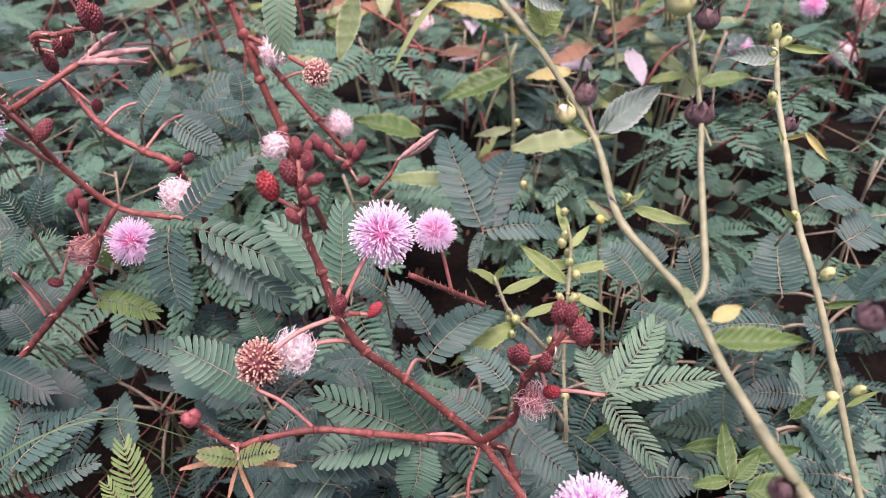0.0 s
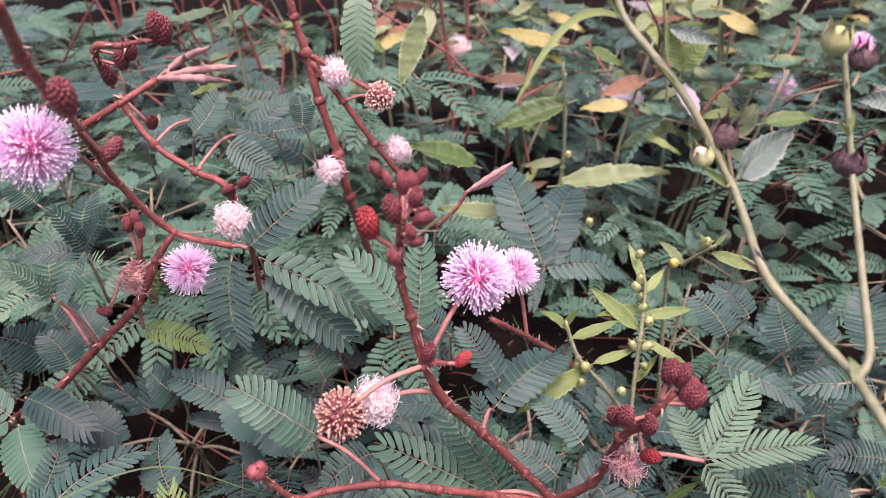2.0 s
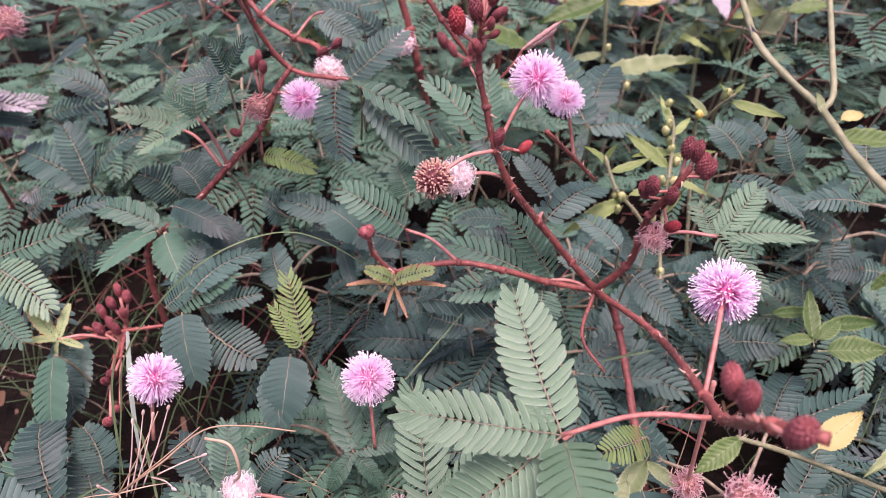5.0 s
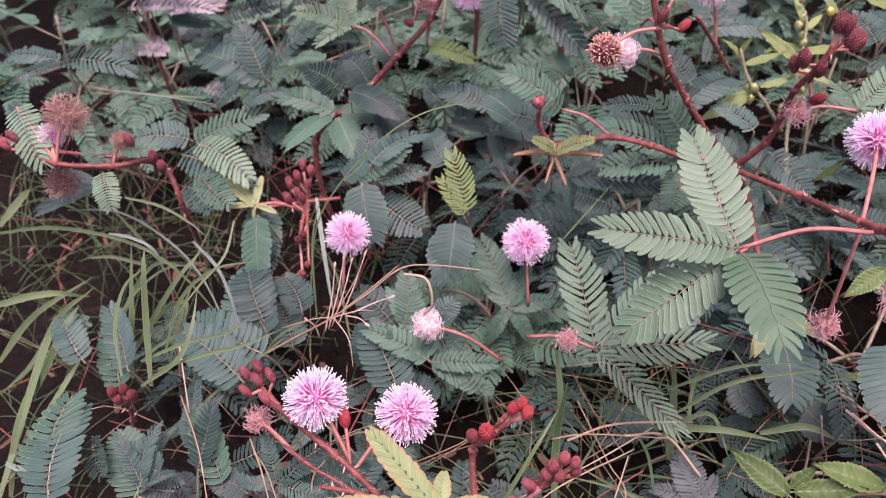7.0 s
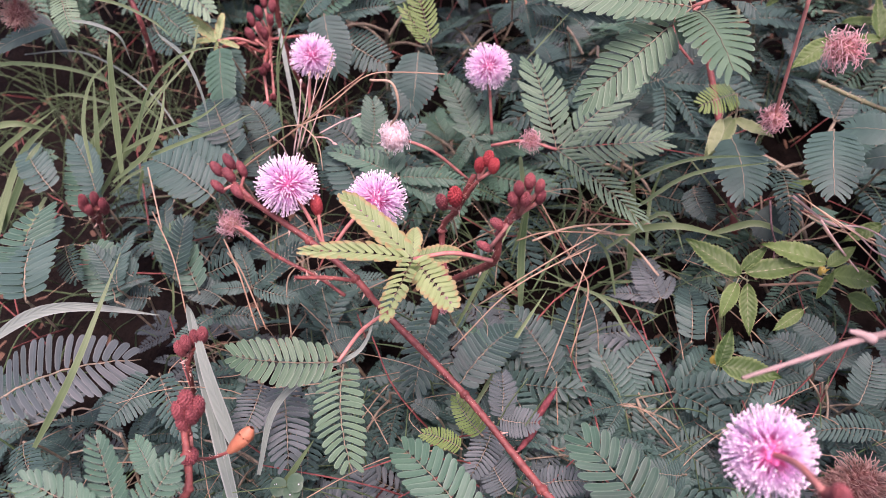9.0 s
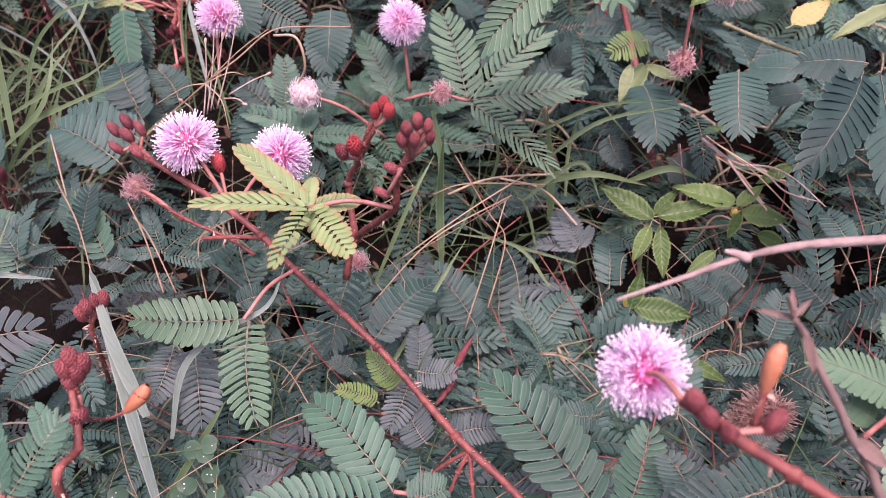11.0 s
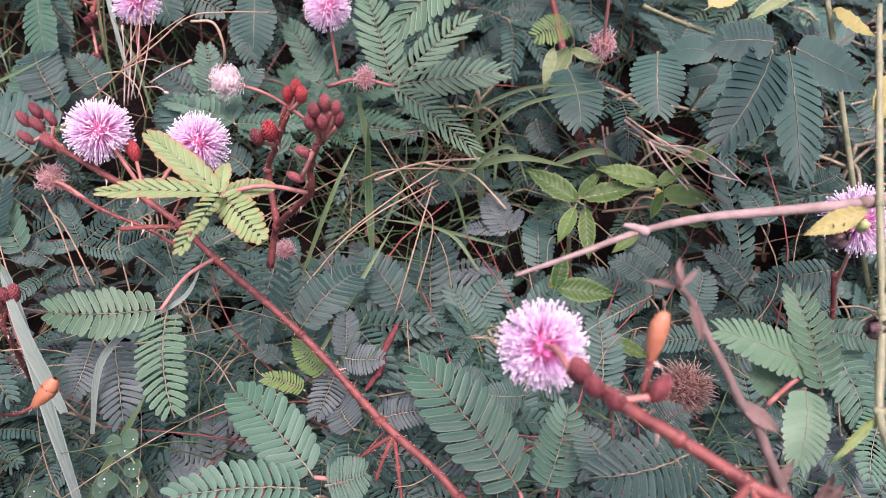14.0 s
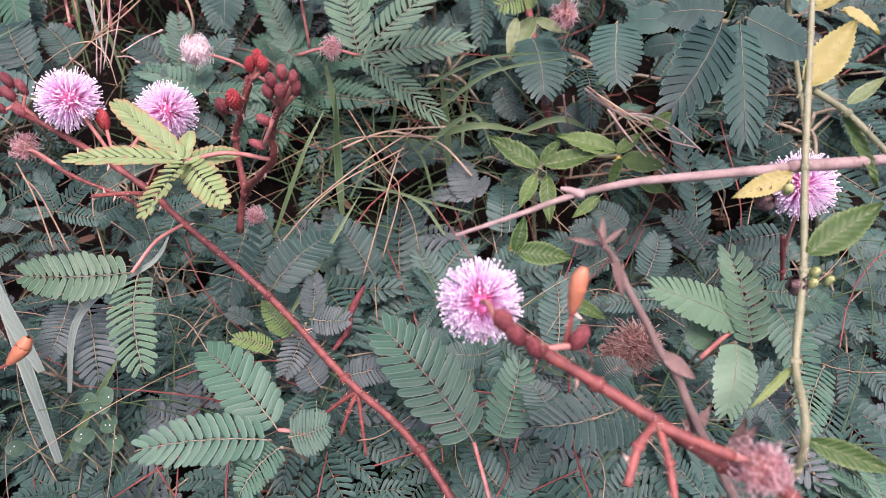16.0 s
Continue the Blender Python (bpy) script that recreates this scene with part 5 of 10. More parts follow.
leaf(spreading_shoot, (-0.2799, 0.1886, 0.1500), [(-0.2458, 0.1896, 0.1500), (-0.2657, 0.1907, 0.1600), (-0.2951, 0.1725, 0.1500), (-0.3090, 0.1889, 0.1550)])
leaf(spreading_shoot, (-0.2584, 0.1503, 0.1100), [(-0.2541, 0.1451, 0.1000), (-0.2781, 0.1326, 0.1100), (-0.2756, 0.1550, 0.1150)], kind="dark_wide", ratio=0.8)

low_branch = thing("mimosa_shoot", (0.0200, -0.0900, 0.0000), "red mimosa branch with pink flowers and yellow-green young leaf", "sensitive plant", "mimosa shoots")
stem(low_branch, [(0.0200, -0.0900, -0.0100), (0.0050, -0.0800, 0.0300), (-0.0201, -0.0433, 0.0500), (-0.0426, -0.0222, 0.0570), (-0.0672, 0.0025, 0.0670), (-0.0932, 0.0202, 0.0830), (-0.1028, 0.0263, 0.0920), (-0.1183, 0.0346, 0.1000), (-0.1407, 0.0463, 0.1070)], 0.0013, 0.001)
stem(low_branch, [(-0.1251, 0.0320, 0.0850), (-0.1118, 0.0297, 0.0880), (-0.1013, 0.0260, 0.0910)], 0.0007, 0.0007)
flower(low_branch, (-0.1250, 0.0450, 0.1140), 0.0208, (-0.1135, 0.0341, 0.0980))
flower(low_branch, (-0.0980, 0.0480, 0.1060), 0.0205, (-0.1117, 0.0326, 0.0970))
stem(low_branch, [(-0.1381, 0.0455, 0.1060), (-0.1425, 0.0482, 0.1089), (-0.1468, 0.0510, 0.1106)], 0.0009, 0.0006)
bud(low_branch, (-0.1470, 0.0542, 0.1160), (-0.9471, 0.5436, 1.9278), 0.0063, "dark", (-0.1468, 0.0510, 0.1106))
bud(low_branch, (-0.1422, 0.0519, 0.1150), (-0.7329, 0.5423, 2.0670), 0.0063, "dark", (-0.1429, 0.0485, 0.1086))
bud(low_branch, (-0.1512, 0.0527, 0.1140), (-1.1633, 0.4232, 1.7721), 0.0063, "dark", (-0.1468, 0.0510, 0.1106))
bud(low_branch, (-0.1507, 0.0485, 0.1100), (-1.3193, 0.2202, 1.5966), 0.0063, "dark", (-0.1449, 0.0498, 0.1096))
bud(low_branch, (-0.1438, 0.0473, 0.1090), (-1.2439, 0.2628, 1.7492), 0.0063, "dark", (-0.1401, 0.0467, 0.1070))
bud(low_branch, (-0.1468, 0.0510, 0.1130), (-1.0861, 0.4417, 1.8660), 0.0063, "dark", (-0.1445, 0.0495, 0.1094))
bud(low_branch, (-0.1167, 0.0437, 0.1080), (-0.2284, 0.7186, 1.9568), 0.0075, "red", (-0.1132, 0.0328, 0.0980))
flower(low_branch, (-0.1518, 0.0515, 0.0900), 0.0105, (-0.1340, 0.0405, 0.0850), kind="withered")
flower(low_branch, (-0.0783, 0.0428, 0.0620), 0.0080, kind="withered")
stem(low_branch, [(-0.1518, 0.0515, 0.0900), (-0.1331, 0.0397, 0.0870), (-0.1180, 0.0343, 0.0830), (-0.1085, 0.0294, 0.0800)], 0.0006, 0.0006)
leaf(low_branch, (-0.0795, 0.0078, 0.1210), [(-0.1028, 0.0273, 0.1270, 0.0088), (-0.1092, 0.0034, 0.1280, 0.0066), (-0.0823, -0.0206, 0.1290, 0.0078), (-0.0669, -0.0065, 0.1180, 0.0112), (-0.0671, 0.0150, 0.1170, 0.0068), (-0.0808, 0.0201, 0.1220, 0.0056)], (-0.0589, 0.0141, 0.1150), kind="young", ratio=0.95)
stem(low_branch, [(-0.0798, 0.0279, 0.0700), (-0.0750, 0.0313, 0.0850), (-0.0592, 0.0164, 0.1120), (-0.0568, 0.0154, 0.1240), (-0.0518, 0.0155, 0.1350), (-0.0492, 0.0157, 0.1400)], 0.0012, 0.0008)
stem(low_branch, [(-0.0519, 0.0135, 0.1330), (-0.0532, 0.0126, 0.1328), (-0.0544, 0.0117, 0.1314)], 0.0009, 0.0006)
bud(low_branch, (-0.0520, 0.0090, 0.1460), (-0.0105, -0.3280, 2.2446), 0.0054, "dark", (-0.0520, 0.0134, 0.1329))
bud(low_branch, (-0.0469, 0.0112, 0.1450), (0.3745, -0.1725, 2.2110), 0.0054, "dark", (-0.0520, 0.0134, 0.1329))
bud(low_branch, (-0.0494, 0.0108, 0.1470), (0.1719, -0.1849, 2.2676), 0.0054, "dark", (-0.0520, 0.0134, 0.1329))
bud(low_branch, (-0.0465, 0.0108, 0.1420), (0.4942, -0.2520, 2.1320), 0.0054, "dark", (-0.0520, 0.0134, 0.1329))
bud(low_branch, (-0.0577, 0.0133, 0.1300), (-0.8888, -0.0274, 0.8425), 0.0054, "dark", (-0.0544, 0.0117, 0.1314))
bud(low_branch, (-0.0613, 0.0129, 0.1220), (-0.6494, -0.0406, 0.5406), 0.0054, "dark", (-0.0544, 0.0117, 0.1314))
bud(low_branch, (-0.0503, 0.0085, 0.1430), (0.1377, -0.4413, 2.1867), 0.0054, "dark", (-0.0520, 0.0134, 0.1329))
bud(low_branch, (-0.0534, 0.0086, 0.1430), (-0.1390, -0.4330, 2.1906), 0.0054, "dark", (-0.0520, 0.0134, 0.1329))
stem(low_branch, [(-0.0750, 0.0313, 0.0850), (-0.0764, 0.0411, 0.1000), (-0.0713, 0.0374, 0.1120), (-0.0652, 0.0348, 0.1280)], 0.0011, 0.0008)
stem(low_branch, [(-0.0715, 0.0373, 0.1110), (-0.0677, 0.0350, 0.1202), (-0.0638, 0.0326, 0.1282)], 0.0009, 0.0006)
bud(low_branch, (-0.0608, 0.0333, 0.1360), (0.3898, -0.1433, 2.2097), 0.006, "red", (-0.0638, 0.0326, 0.1282))
bud(low_branch, (-0.0633, 0.0329, 0.1340), (0.3298, -0.1752, 2.2276), 0.006, "red", (-0.0638, 0.0326, 0.1282))
bud(low_branch, (-0.0592, 0.0314, 0.1350), (0.4455, -0.2141, 2.1693), 0.006, "red", (-0.0638, 0.0326, 0.1282))
bud(low_branch, (-0.0707, 0.0332, 0.1220), (0.0631, -0.3503, 2.2345), 0.0085, "red", (-0.0696, 0.0361, 0.1153))
bud(low_branch, (-0.0747, 0.0328, 0.1200), (-0.3078, -0.4259, 2.1508), 0.007, "dark", (-0.0705, 0.0367, 0.1132))
leaf(low_branch, (0.0018, 0.0648, 0.0450), [(-0.0040, 0.0817, 0.0500), (-0.0154, 0.0732, 0.0400), (0.0081, 0.0769, 0.0450)], kind="purple", ratio=0.95)
leaf(low_branch, (-0.1459, 0.0402, 0.0700), [(-0.1281, 0.0515, 0.0800), (-0.1519, 0.0523, 0.0800), (-0.1295, 0.0391, 0.0650), (-0.1609, 0.0380, 0.0700)])
leaf(low_branch, (-0.1812, 0.0494, 0.0700), [(-0.1766, 0.0648, 0.0800), (-0.1870, 0.0652, 0.0800), (-0.1678, 0.0401, 0.0650)])
leaf(low_branch, (-0.1616, 0.0339, 0.0600), [(-0.1709, 0.0216, 0.0600), (-0.1539, 0.0345, 0.0650), (-0.1423, 0.0360, 0.0600)])
leaf(low_branch, (-0.1751, 0.0898, 0.0750), [(-0.1785, 0.1231, 0.0950), (-0.1984, 0.0988, 0.0850), (-0.1927, 0.0844, 0.0800)])
leaf(low_branch, (-0.1232, 0.1082, 0.0700), [(-0.1274, 0.1293, 0.0800), (-0.1053, 0.1111, 0.0700), (-0.0901, 0.1150, 0.0680)])
leaf(low_branch, (-0.1472, -0.0397, 0.0800), [(-0.1413, -0.0335, 0.0850), (-0.1375, -0.0414, 0.0800), (-0.1593, -0.0259, 0.0800)], kind="mid")
leaf(low_branch, (-0.1908, 0.0379, 0.0750), [(-0.2066, 0.0489, 0.0800), (-0.1885, 0.0525, 0.0800), (-0.1787, 0.0349, 0.0700), (-0.1911, 0.0243, 0.0700)])

stem(low_branch, [(-0.0385, -0.0260, 0.0557), (-0.0466, -0.0281, 0.0497), (-0.0546, -0.0301, 0.0416)], 0.0007, 0.0004)
stem(low_branch, [(-0.0385, -0.0260, 0.0557), (-0.0419, -0.0298, 0.0493), (-0.0452, -0.0335, 0.0408)], 0.0007, 0.0004)
stem(low_branch, [(-0.0385, -0.0260, 0.0557), (-0.0378, -0.0326, 0.0479), (-0.0371, -0.0391, 0.0381)], 0.0007, 0.0004)
pod(low_branch, [(-0.0468, 0.0054, 0.0425), (-0.0422, 0.0094, 0.0514), (-0.0383, 0.0131, 0.0574)], .0013, "folded_leaf", BUD_DARK, 0.03)
pod(low_branch, [(-0.0503, 0.0003, 0.0380), (-0.0458, 0.0048, 0.0418), (-0.0433, 0.0077, 0.0471)], .0013, "folded_leaf", BUD_DARK, 0.03)

bud_spike = thing("mimosa_shoot", (-0.1500, -0.0500, 0.0000), "upright mimosa stem with stacked dark red buds", "sensitive plant", "mimosa shoots")
stem(bud_spike, [(-0.1500, -0.0500, -0.0100), (-0.1272, -0.0630, 0.1000), (-0.1259, -0.0530, 0.1040), (-0.1273, -0.0465, 0.1080), (-0.1288, -0.0413, 0.1120)], 0.0011, 0.0008)
stem(bud_spike, [(-0.1288, -0.0413, 0.1120), (-0.1282, -0.0416, 0.1113), (-0.1276, -0.0419, 0.1095)], 0.0009, 0.0006)
bud(bud_spike, (-0.1285, -0.0406, 0.1180), (0.0520, 0.1143, 2.2921), 0.0075, "dark", (-0.1287, -0.0413, 0.1119))
bud(bud_spike, (-0.1254, -0.0406, 0.1170), (0.5568, 0.1232, 2.1215), 0.0075, "dark", (-0.1287, -0.0413, 0.1119))
bud(bud_spike, (-0.1267, -0.0388, 0.1200), (0.2417, 0.2933, 2.2250), 0.0075, "dark", (-0.1287, -0.0413, 0.1119))
bud(bud_spike, (-0.1243, -0.0388, 0.1180), (0.5685, 0.3144, 2.0602), 0.0075, "dark", (-0.1287, -0.0413, 0.1119))
bud(bud_spike, (-0.1286, -0.0411, 0.1140), (0.0672, 0.1262, 2.2897), 0.0075, "dark", (-0.1283, -0.0415, 0.1109))
bud(bud_spike, (-0.1272, -0.0466, 0.1070), (0.2166, -0.7090, 0.6289), 0.008, "dark", (-0.1276, -0.0419, 0.1095))
stem(bud_spike, [(-0.1273, -0.0465, 0.1060), (-0.1287, -0.0386, 0.0924), (-0.1236, -0.0374, 0.0942)], .0005, .0004, name="leaf_stalk")
pod(bud_spike, [(-0.1236, -0.0374, 0.0942), (-0.1195, -0.0349, 0.0974), (-0.1172, -0.0334, 0.1000)], .0022, "folded_leaf", LEAF_FOLDED, 0.03)
stem(bud_spike, [(-0.1520, -0.0010, 0.0800), (-0.1502, 0.0003, 0.0837), (-0.1485, 0.0015, 0.0863)], 0.0009, 0.0006)
bud(bud_spike, (-0.1500, -0.0001, 0.0900), (0.1945, 0.0846, 2.2773), 0.007, "dark", (-0.1495, 0.0008, 0.0845))
bud(bud_spike, (-0.1481, 0.0021, 0.0900), (0.3457, 0.2807, 2.1954), 0.007, "dark", (-0.1488, 0.0013, 0.0857))
bud(bud_spike, (-0.1522, -0.0008, 0.0880), (-0.0241, 0.0276, 2.2993), 0.007, "dark", (-0.1507, -0.0001, 0.0823))
bud(bud_spike, (-0.1459, 0.0033, 0.0900), (0.4892, 0.3470, 2.1002), 0.007, "dark", (-0.1485, 0.0015, 0.0863))
stem(bud_spike, [(-0.1520, -0.0010, 0.0800), (-0.1575, 0.0024, 0.0600), (-0.1704, 0.0130, 0.0300)], 0.0008, 0.0008)
stem(bud_spike, [(-0.2064, 0.0555, 0.0850), (-0.2028, 0.0535, 0.0906), (-0.1991, 0.0516, 0.0949)], 0.0009, 0.0006)
bud(bud_spike, (-0.2021, 0.0505, 0.1000), (0.2657, -0.3046, 2.2147), 0.007, "dark", (-0.2003, 0.0522, 0.0934))
bud(bud_spike, (-0.1986, 0.0520, 0.1000), (0.4532, -0.2017, 2.1683), 0.007, "dark", (-0.1995, 0.0518, 0.0945))
bud(bud_spike, (-0.1960, 0.0513, 0.0980), (0.6075, -0.2410, 2.0569), 0.007, "dark", (-0.1995, 0.0518, 0.0945))
bud(bud_spike, (-0.2016, 0.0504, 0.0960), (0.3680, -0.3904, 2.1439), 0.007, "dark", (-0.2019, 0.0531, 0.0912))

nearest_branch = thing("mimosa_shoot", (0.0900, -0.1400, 0.0000), "red mimosa branch close by with a pink flower and dark buds", "sensitive plant", "mimosa shoots")
stem(nearest_branch, [(0.0900, -0.1400, -0.0100), (0.0850, -0.1300, 0.0800), (0.0489, -0.0974, 0.1325), (0.0350, -0.0891, 0.1368), (0.0249, -0.0817, 0.1387), (0.0152, -0.0759, 0.1420), (0.0054, -0.0715, 0.1465), (-0.0021, -0.0677, 0.1504)], 0.0013, 0.001)
flower(nearest_branch, (-0.0039, -0.0529, 0.1361), 0.0182, (-0.0021, -0.0677, 0.1504))
stem(nearest_branch, [(0.0054, -0.0715, 0.1465), (0.0042, -0.0714, 0.1489), (0.0029, -0.0712, 0.1500)], 0.0009, 0.0006)
bud(nearest_branch, (-0.0014, -0.0704, 0.1547), (-1.0277, 0.1012, 2.0636), 0.0062, "dark", (0.0029, -0.0712, 0.1500))
bud(nearest_branch, (0.0007, -0.0722, 0.1529), (-0.9779, -0.0821, 2.1048), 0.006, "dark", (0.0029, -0.0712, 0.1500))
bud(nearest_branch, (0.0037, -0.0739, 0.1512), (-0.7042, -0.4297, 2.1466), 0.006, "dark", (0.0046, -0.0714, 0.1476))
bud(nearest_branch, (0.0125, -0.0702, 0.1487), (0.5483, 0.1782, 1.5963), 0.0065, "dark", (0.0053, -0.0715, 0.1467))
stem(nearest_branch, [(0.0104, -0.0691, 0.1447), (0.0115, -0.0657, 0.1493), (0.0122, -0.0636, 0.1526)], .0006, .0005, name="leaf_stalk")
pod(nearest_branch, [(0.0115, -0.0657, 0.1493), (0.0124, -0.0632, 0.1543), (0.0134, -0.0617, 0.1570)], .0017, "folded_leaf", LEAF_FOLDED, 0.03)
stem(nearest_branch, [(0.0231, -0.0851, 0.1445), (0.0301, -0.0882, 0.1432), (0.0352, -0.0904, 0.1425)], 0.0009, 0.0009)
flower(nearest_branch, (0.0388, -0.0923, 0.1422), 0.0105, (0.0352, -0.0904, 0.1425), kind="withered")
stem(nearest_branch, [(0.0231, -0.0851, 0.1445), (0.0195, -0.0892, 0.1449), (0.0170, -0.0948, 0.1428)], 0.0007, 0.0007)
stem(nearest_branch, [(0.0236, -0.0854, 0.1442), (0.0249, -0.0905, 0.1412), (0.0251, -0.0962, 0.1389)], 0.0006, 0.0006)
flower(nearest_branch, (0.0493, -0.0128, 0.0550), 0.0185, kind="bristly")

right_shoot = thing("mimosa_shoot", (0.1200, 0.1000, 0.0000), "mimosa shoot of broad dark leaves with a pink flower", "sensitive plant", "mimosa shoots")
leaf(right_shoot, (0.0827, -0.0285, 0.0500), [(0.0699, -0.0190, 0.0550), (0.0908, -0.0197, 0.0550), (0.0913, -0.0396, 0.0450), (0.0754, -0.0409, 0.0450)])
flower(right_shoot, (0.0962, 0.0149, 0.0975), 0.0219, (0.1099, 0.0275, 0.0500))
stem(right_shoot, [(0.1065, 0.0269, 0.0600), (0.1103, 0.0237, 0.0450), (0.1166, 0.0214, 0.0200)], 0.0009, 0.0009)

dry_twig = thing("dry_twig", (0.2500, 0.0500, 0.0000), "bare dry pinkish-brown twig lying across the plants", "twig", "")
stem(dry_twig, [(0.2600, 0.0600, -0.0050), (0.1900, 0.0200, 0.1000), (0.0796, -0.0150, 0.1345), (0.0695, -0.0175, 0.1363), (0.0493, -0.0213, 0.1384), (0.0322, -0.0235, 0.1391), (0.0176, -0.0289, 0.1410), (0.0053, -0.0351, 0.1422), (-0.0085, -0.0421, 0.1439)], .0018, .00035, mat=STEM_DRY, hairs=False)
stem(dry_twig, [(0.0196, -0.0289, 0.1410), (0.0166, -0.0287, 0.1424), (0.0146, -0.0285, 0.1428)], .0011, .0004, mat=STEM_DRY, hairs=False, name="knot")

withered_weed = thing("dry_weed", (0.1000, -0.1000, 0.0000), "withered brown weed stalk with a dead flower", "dry weed", "")
stem(withered_weed, [(0.1000, -0.1000, -0.0050), (0.0560, -0.0900, 0.0900), (0.0376, -0.0738, 0.1226), (0.0336, -0.0684, 0.1303), (0.0298, -0.0659, 0.1354), (0.0271, -0.0624, 0.1400), (0.0239, -0.0588, 0.1447), (0.0206, -0.0544, 0.1501), (0.0184, -0.0532, 0.1526)], .0010, .0006, mat=STEM_BROWN, hairs=False)
weed_leaf(withered_weed, (0.0184, -0.0532, 0.1526), (0.0188, -0.0485, 0.1556), "shrivelled", 0.62)
weed_leaf(withered_weed, (0.0184, -0.0532, 0.1526), (0.0150, -0.0537, 0.1590), "shrivelled", 0.50)
weed_leaf(withered_weed, (0.0184, -0.0532, 0.1526), (0.0111, -0.0528, 0.1543), "shrivelled", 0.46)
weed_leaf(withered_weed, (0.0184, -0.0532, 0.1526), (0.0232, -0.0479, 0.1507), "shrivelled", 0.41)
weed_leaf(withered_weed, (0.0206, -0.0544, 0.1501), (0.0220, -0.0609, 0.1468), "shrivelled", 0.61)
weed_leaf(withered_weed, (0.0298, -0.0659, 0.1354), (0.0370, -0.0693, 0.1309), "shrivelled", 0.88)
weed_leaf(withered_weed, (0.0376, -0.0738, 0.1186), (0.0362, -0.0720, 0.1256), "shrivelled", 0.83)
weed_leaf(withered_weed, (0.0376, -0.0738, 0.1186), (0.0376, -0.0746, 0.1232), "shrivelled", 0.83)
weed_leaf(withered_weed, (0.0376, -0.0738, 0.1186), (0.0402, -0.0724, 0.1252), "shrivelled", 0.83)
weed_leaf(withered_weed, (0.0376, -0.0738, 0.1186), (0.0346, -0.0738, 0.1239), "shrivelled", 0.83)
weed_leaf(withered_weed, (0.0456, -0.0772, 0.1140), (0.0468, -0.0733, 0.1244), "shrivelled", 0.83)
weed_leaf(withered_weed, (0.0456, -0.0772, 0.1140), (0.0493, -0.0752, 0.1227), "shrivelled", 0.83)

tall_weed = thing("tall_weed", (0.2000, -0.0300, 0.0000), "tall pale green weed stem with dark dried seed cases", "weed", "tall weeds")
stem(tall_weed, [(0.2000, -0.0300, -0.0100), (0.1700, 0.0000, 0.0800), (0.0645, 0.0899, 0.2064), (0.0630, 0.0982, 0.2060), (0.0586, 0.1165, 0.2074), (0.0554, 0.1336, 0.2104), (0.0496, 0.1433, 0.2138), (0.0425, 0.1524, 0.2198), (0.0398, 0.1704, 0.2275), (0.0285, 0.1792, 0.2442), (0.0176, 0.1921, 0.2546), (0.0153, 0.1998, 0.2605)], .0010, .0008, mat=STEM_GREEN, hairs=False)
stem(tall_weed, [(0.0554, 0.1336, 0.2104), (0.0586, 0.1379, 0.2127), (0.0600, 0.1489, 0.2190), (0.0611, 0.1611, 0.2268), (0.0630, 0.1721, 0.2318), (0.0612, 0.1790, 0.2435), (0.0593, 0.1825, 0.2521)], .0008, .0006, mat=STEM_GREEN, hairs=False)
calyx(tall_weed, (0.0373, 0.1759, 0.2372), (0.15, -0.1, 1), 0.0060)
stem(tall_weed, [(0.0401, 0.1717, 0.2275), (0.0379, 0.1743, 0.2349)], .0004, mat=STEM_BROWN, hairs=False, name="seed_stalk")
calyx(tall_weed, (0.0631, 0.1739, 0.2326), (0, -0.1, 1), 0.0066)
stem(tall_weed, [(0.0649, 0.1677, 0.2272), (0.0638, 0.1722, 0.2302)], .0004, mat=STEM_GREEN, hairs=False, name="seed_stalk")
calyx(tall_weed, (0.0646, 0.1851, 0.2502), (0.1, -0.1, 1), 0.0056)
stem(tall_weed, [(0.0621, 0.1807, 0.2458), (0.0639, 0.1835, 0.2480)], .0004, mat=STEM_GREEN, hairs=False, name="seed_stalk")
calyx(tall_weed, (0.0579, 0.1842, 0.2546), (-0.1, -0.2, 1), 0.0070, BUD_GREEN, BUD_GREEN, 0.84)
calyx(tall_weed, (0.0328, 0.1732, 0.2337), (-0.45, -0.2, 1), 0.0055, BUD_GREEN, STRAW_STALK, 0.84)
calyx(tall_weed, (0.0588, 0.0901, 0.2105), (0, -0.5, 1), 0.0044)
calyx(tall_weed, (0.0757, 0.1104, 0.2281), (0.2, -0.3, 1), 0.0052)
weed_leaf(tall_weed, (0.0403, 0.1725, 0.2286), (0.0573, 0.1942, 0.2289), "grey", 0.80, up=(-.5, -1, .5))
weed_leaf(tall_weed, (0.0408, 0.1722, 0.2282), (0.0517, 0.1866, 0.2289), "grey", 0.50, up=(.5, -.7, .5))
weed_leaf(tall_weed, (0.0404, 0.1711, 0.2267), (0.0368, 0.1725, 0.2340), "lime", 0.45, up=(-.35, -1, .25))
weed_leaf(tall_weed, (0.0394, 0.1716, 0.2275), (0.0321, 0.1713, 0.2327), "lime", 0.80, up=(-.35, -1, .25))
weed_leaf(tall_weed, (0.0279, 0.1820, 0.2483), (0.0239, 0.1840, 0.2566), "lime", 1.70, up=(-.1, -.8, .6))
weed_leaf(tall_weed, (0.0281, 0.1821, 0.2483), (0.0311, 0.1804, 0.2562), "lime", 1.70, up=(-.1, -.8, .6))
weed_leaf(tall_weed, (0.0250, 0.1837, 0.2561), (0.0330, 0.1743, 0.2561), "grey", 0.75, up=(-.2, -1, .5))
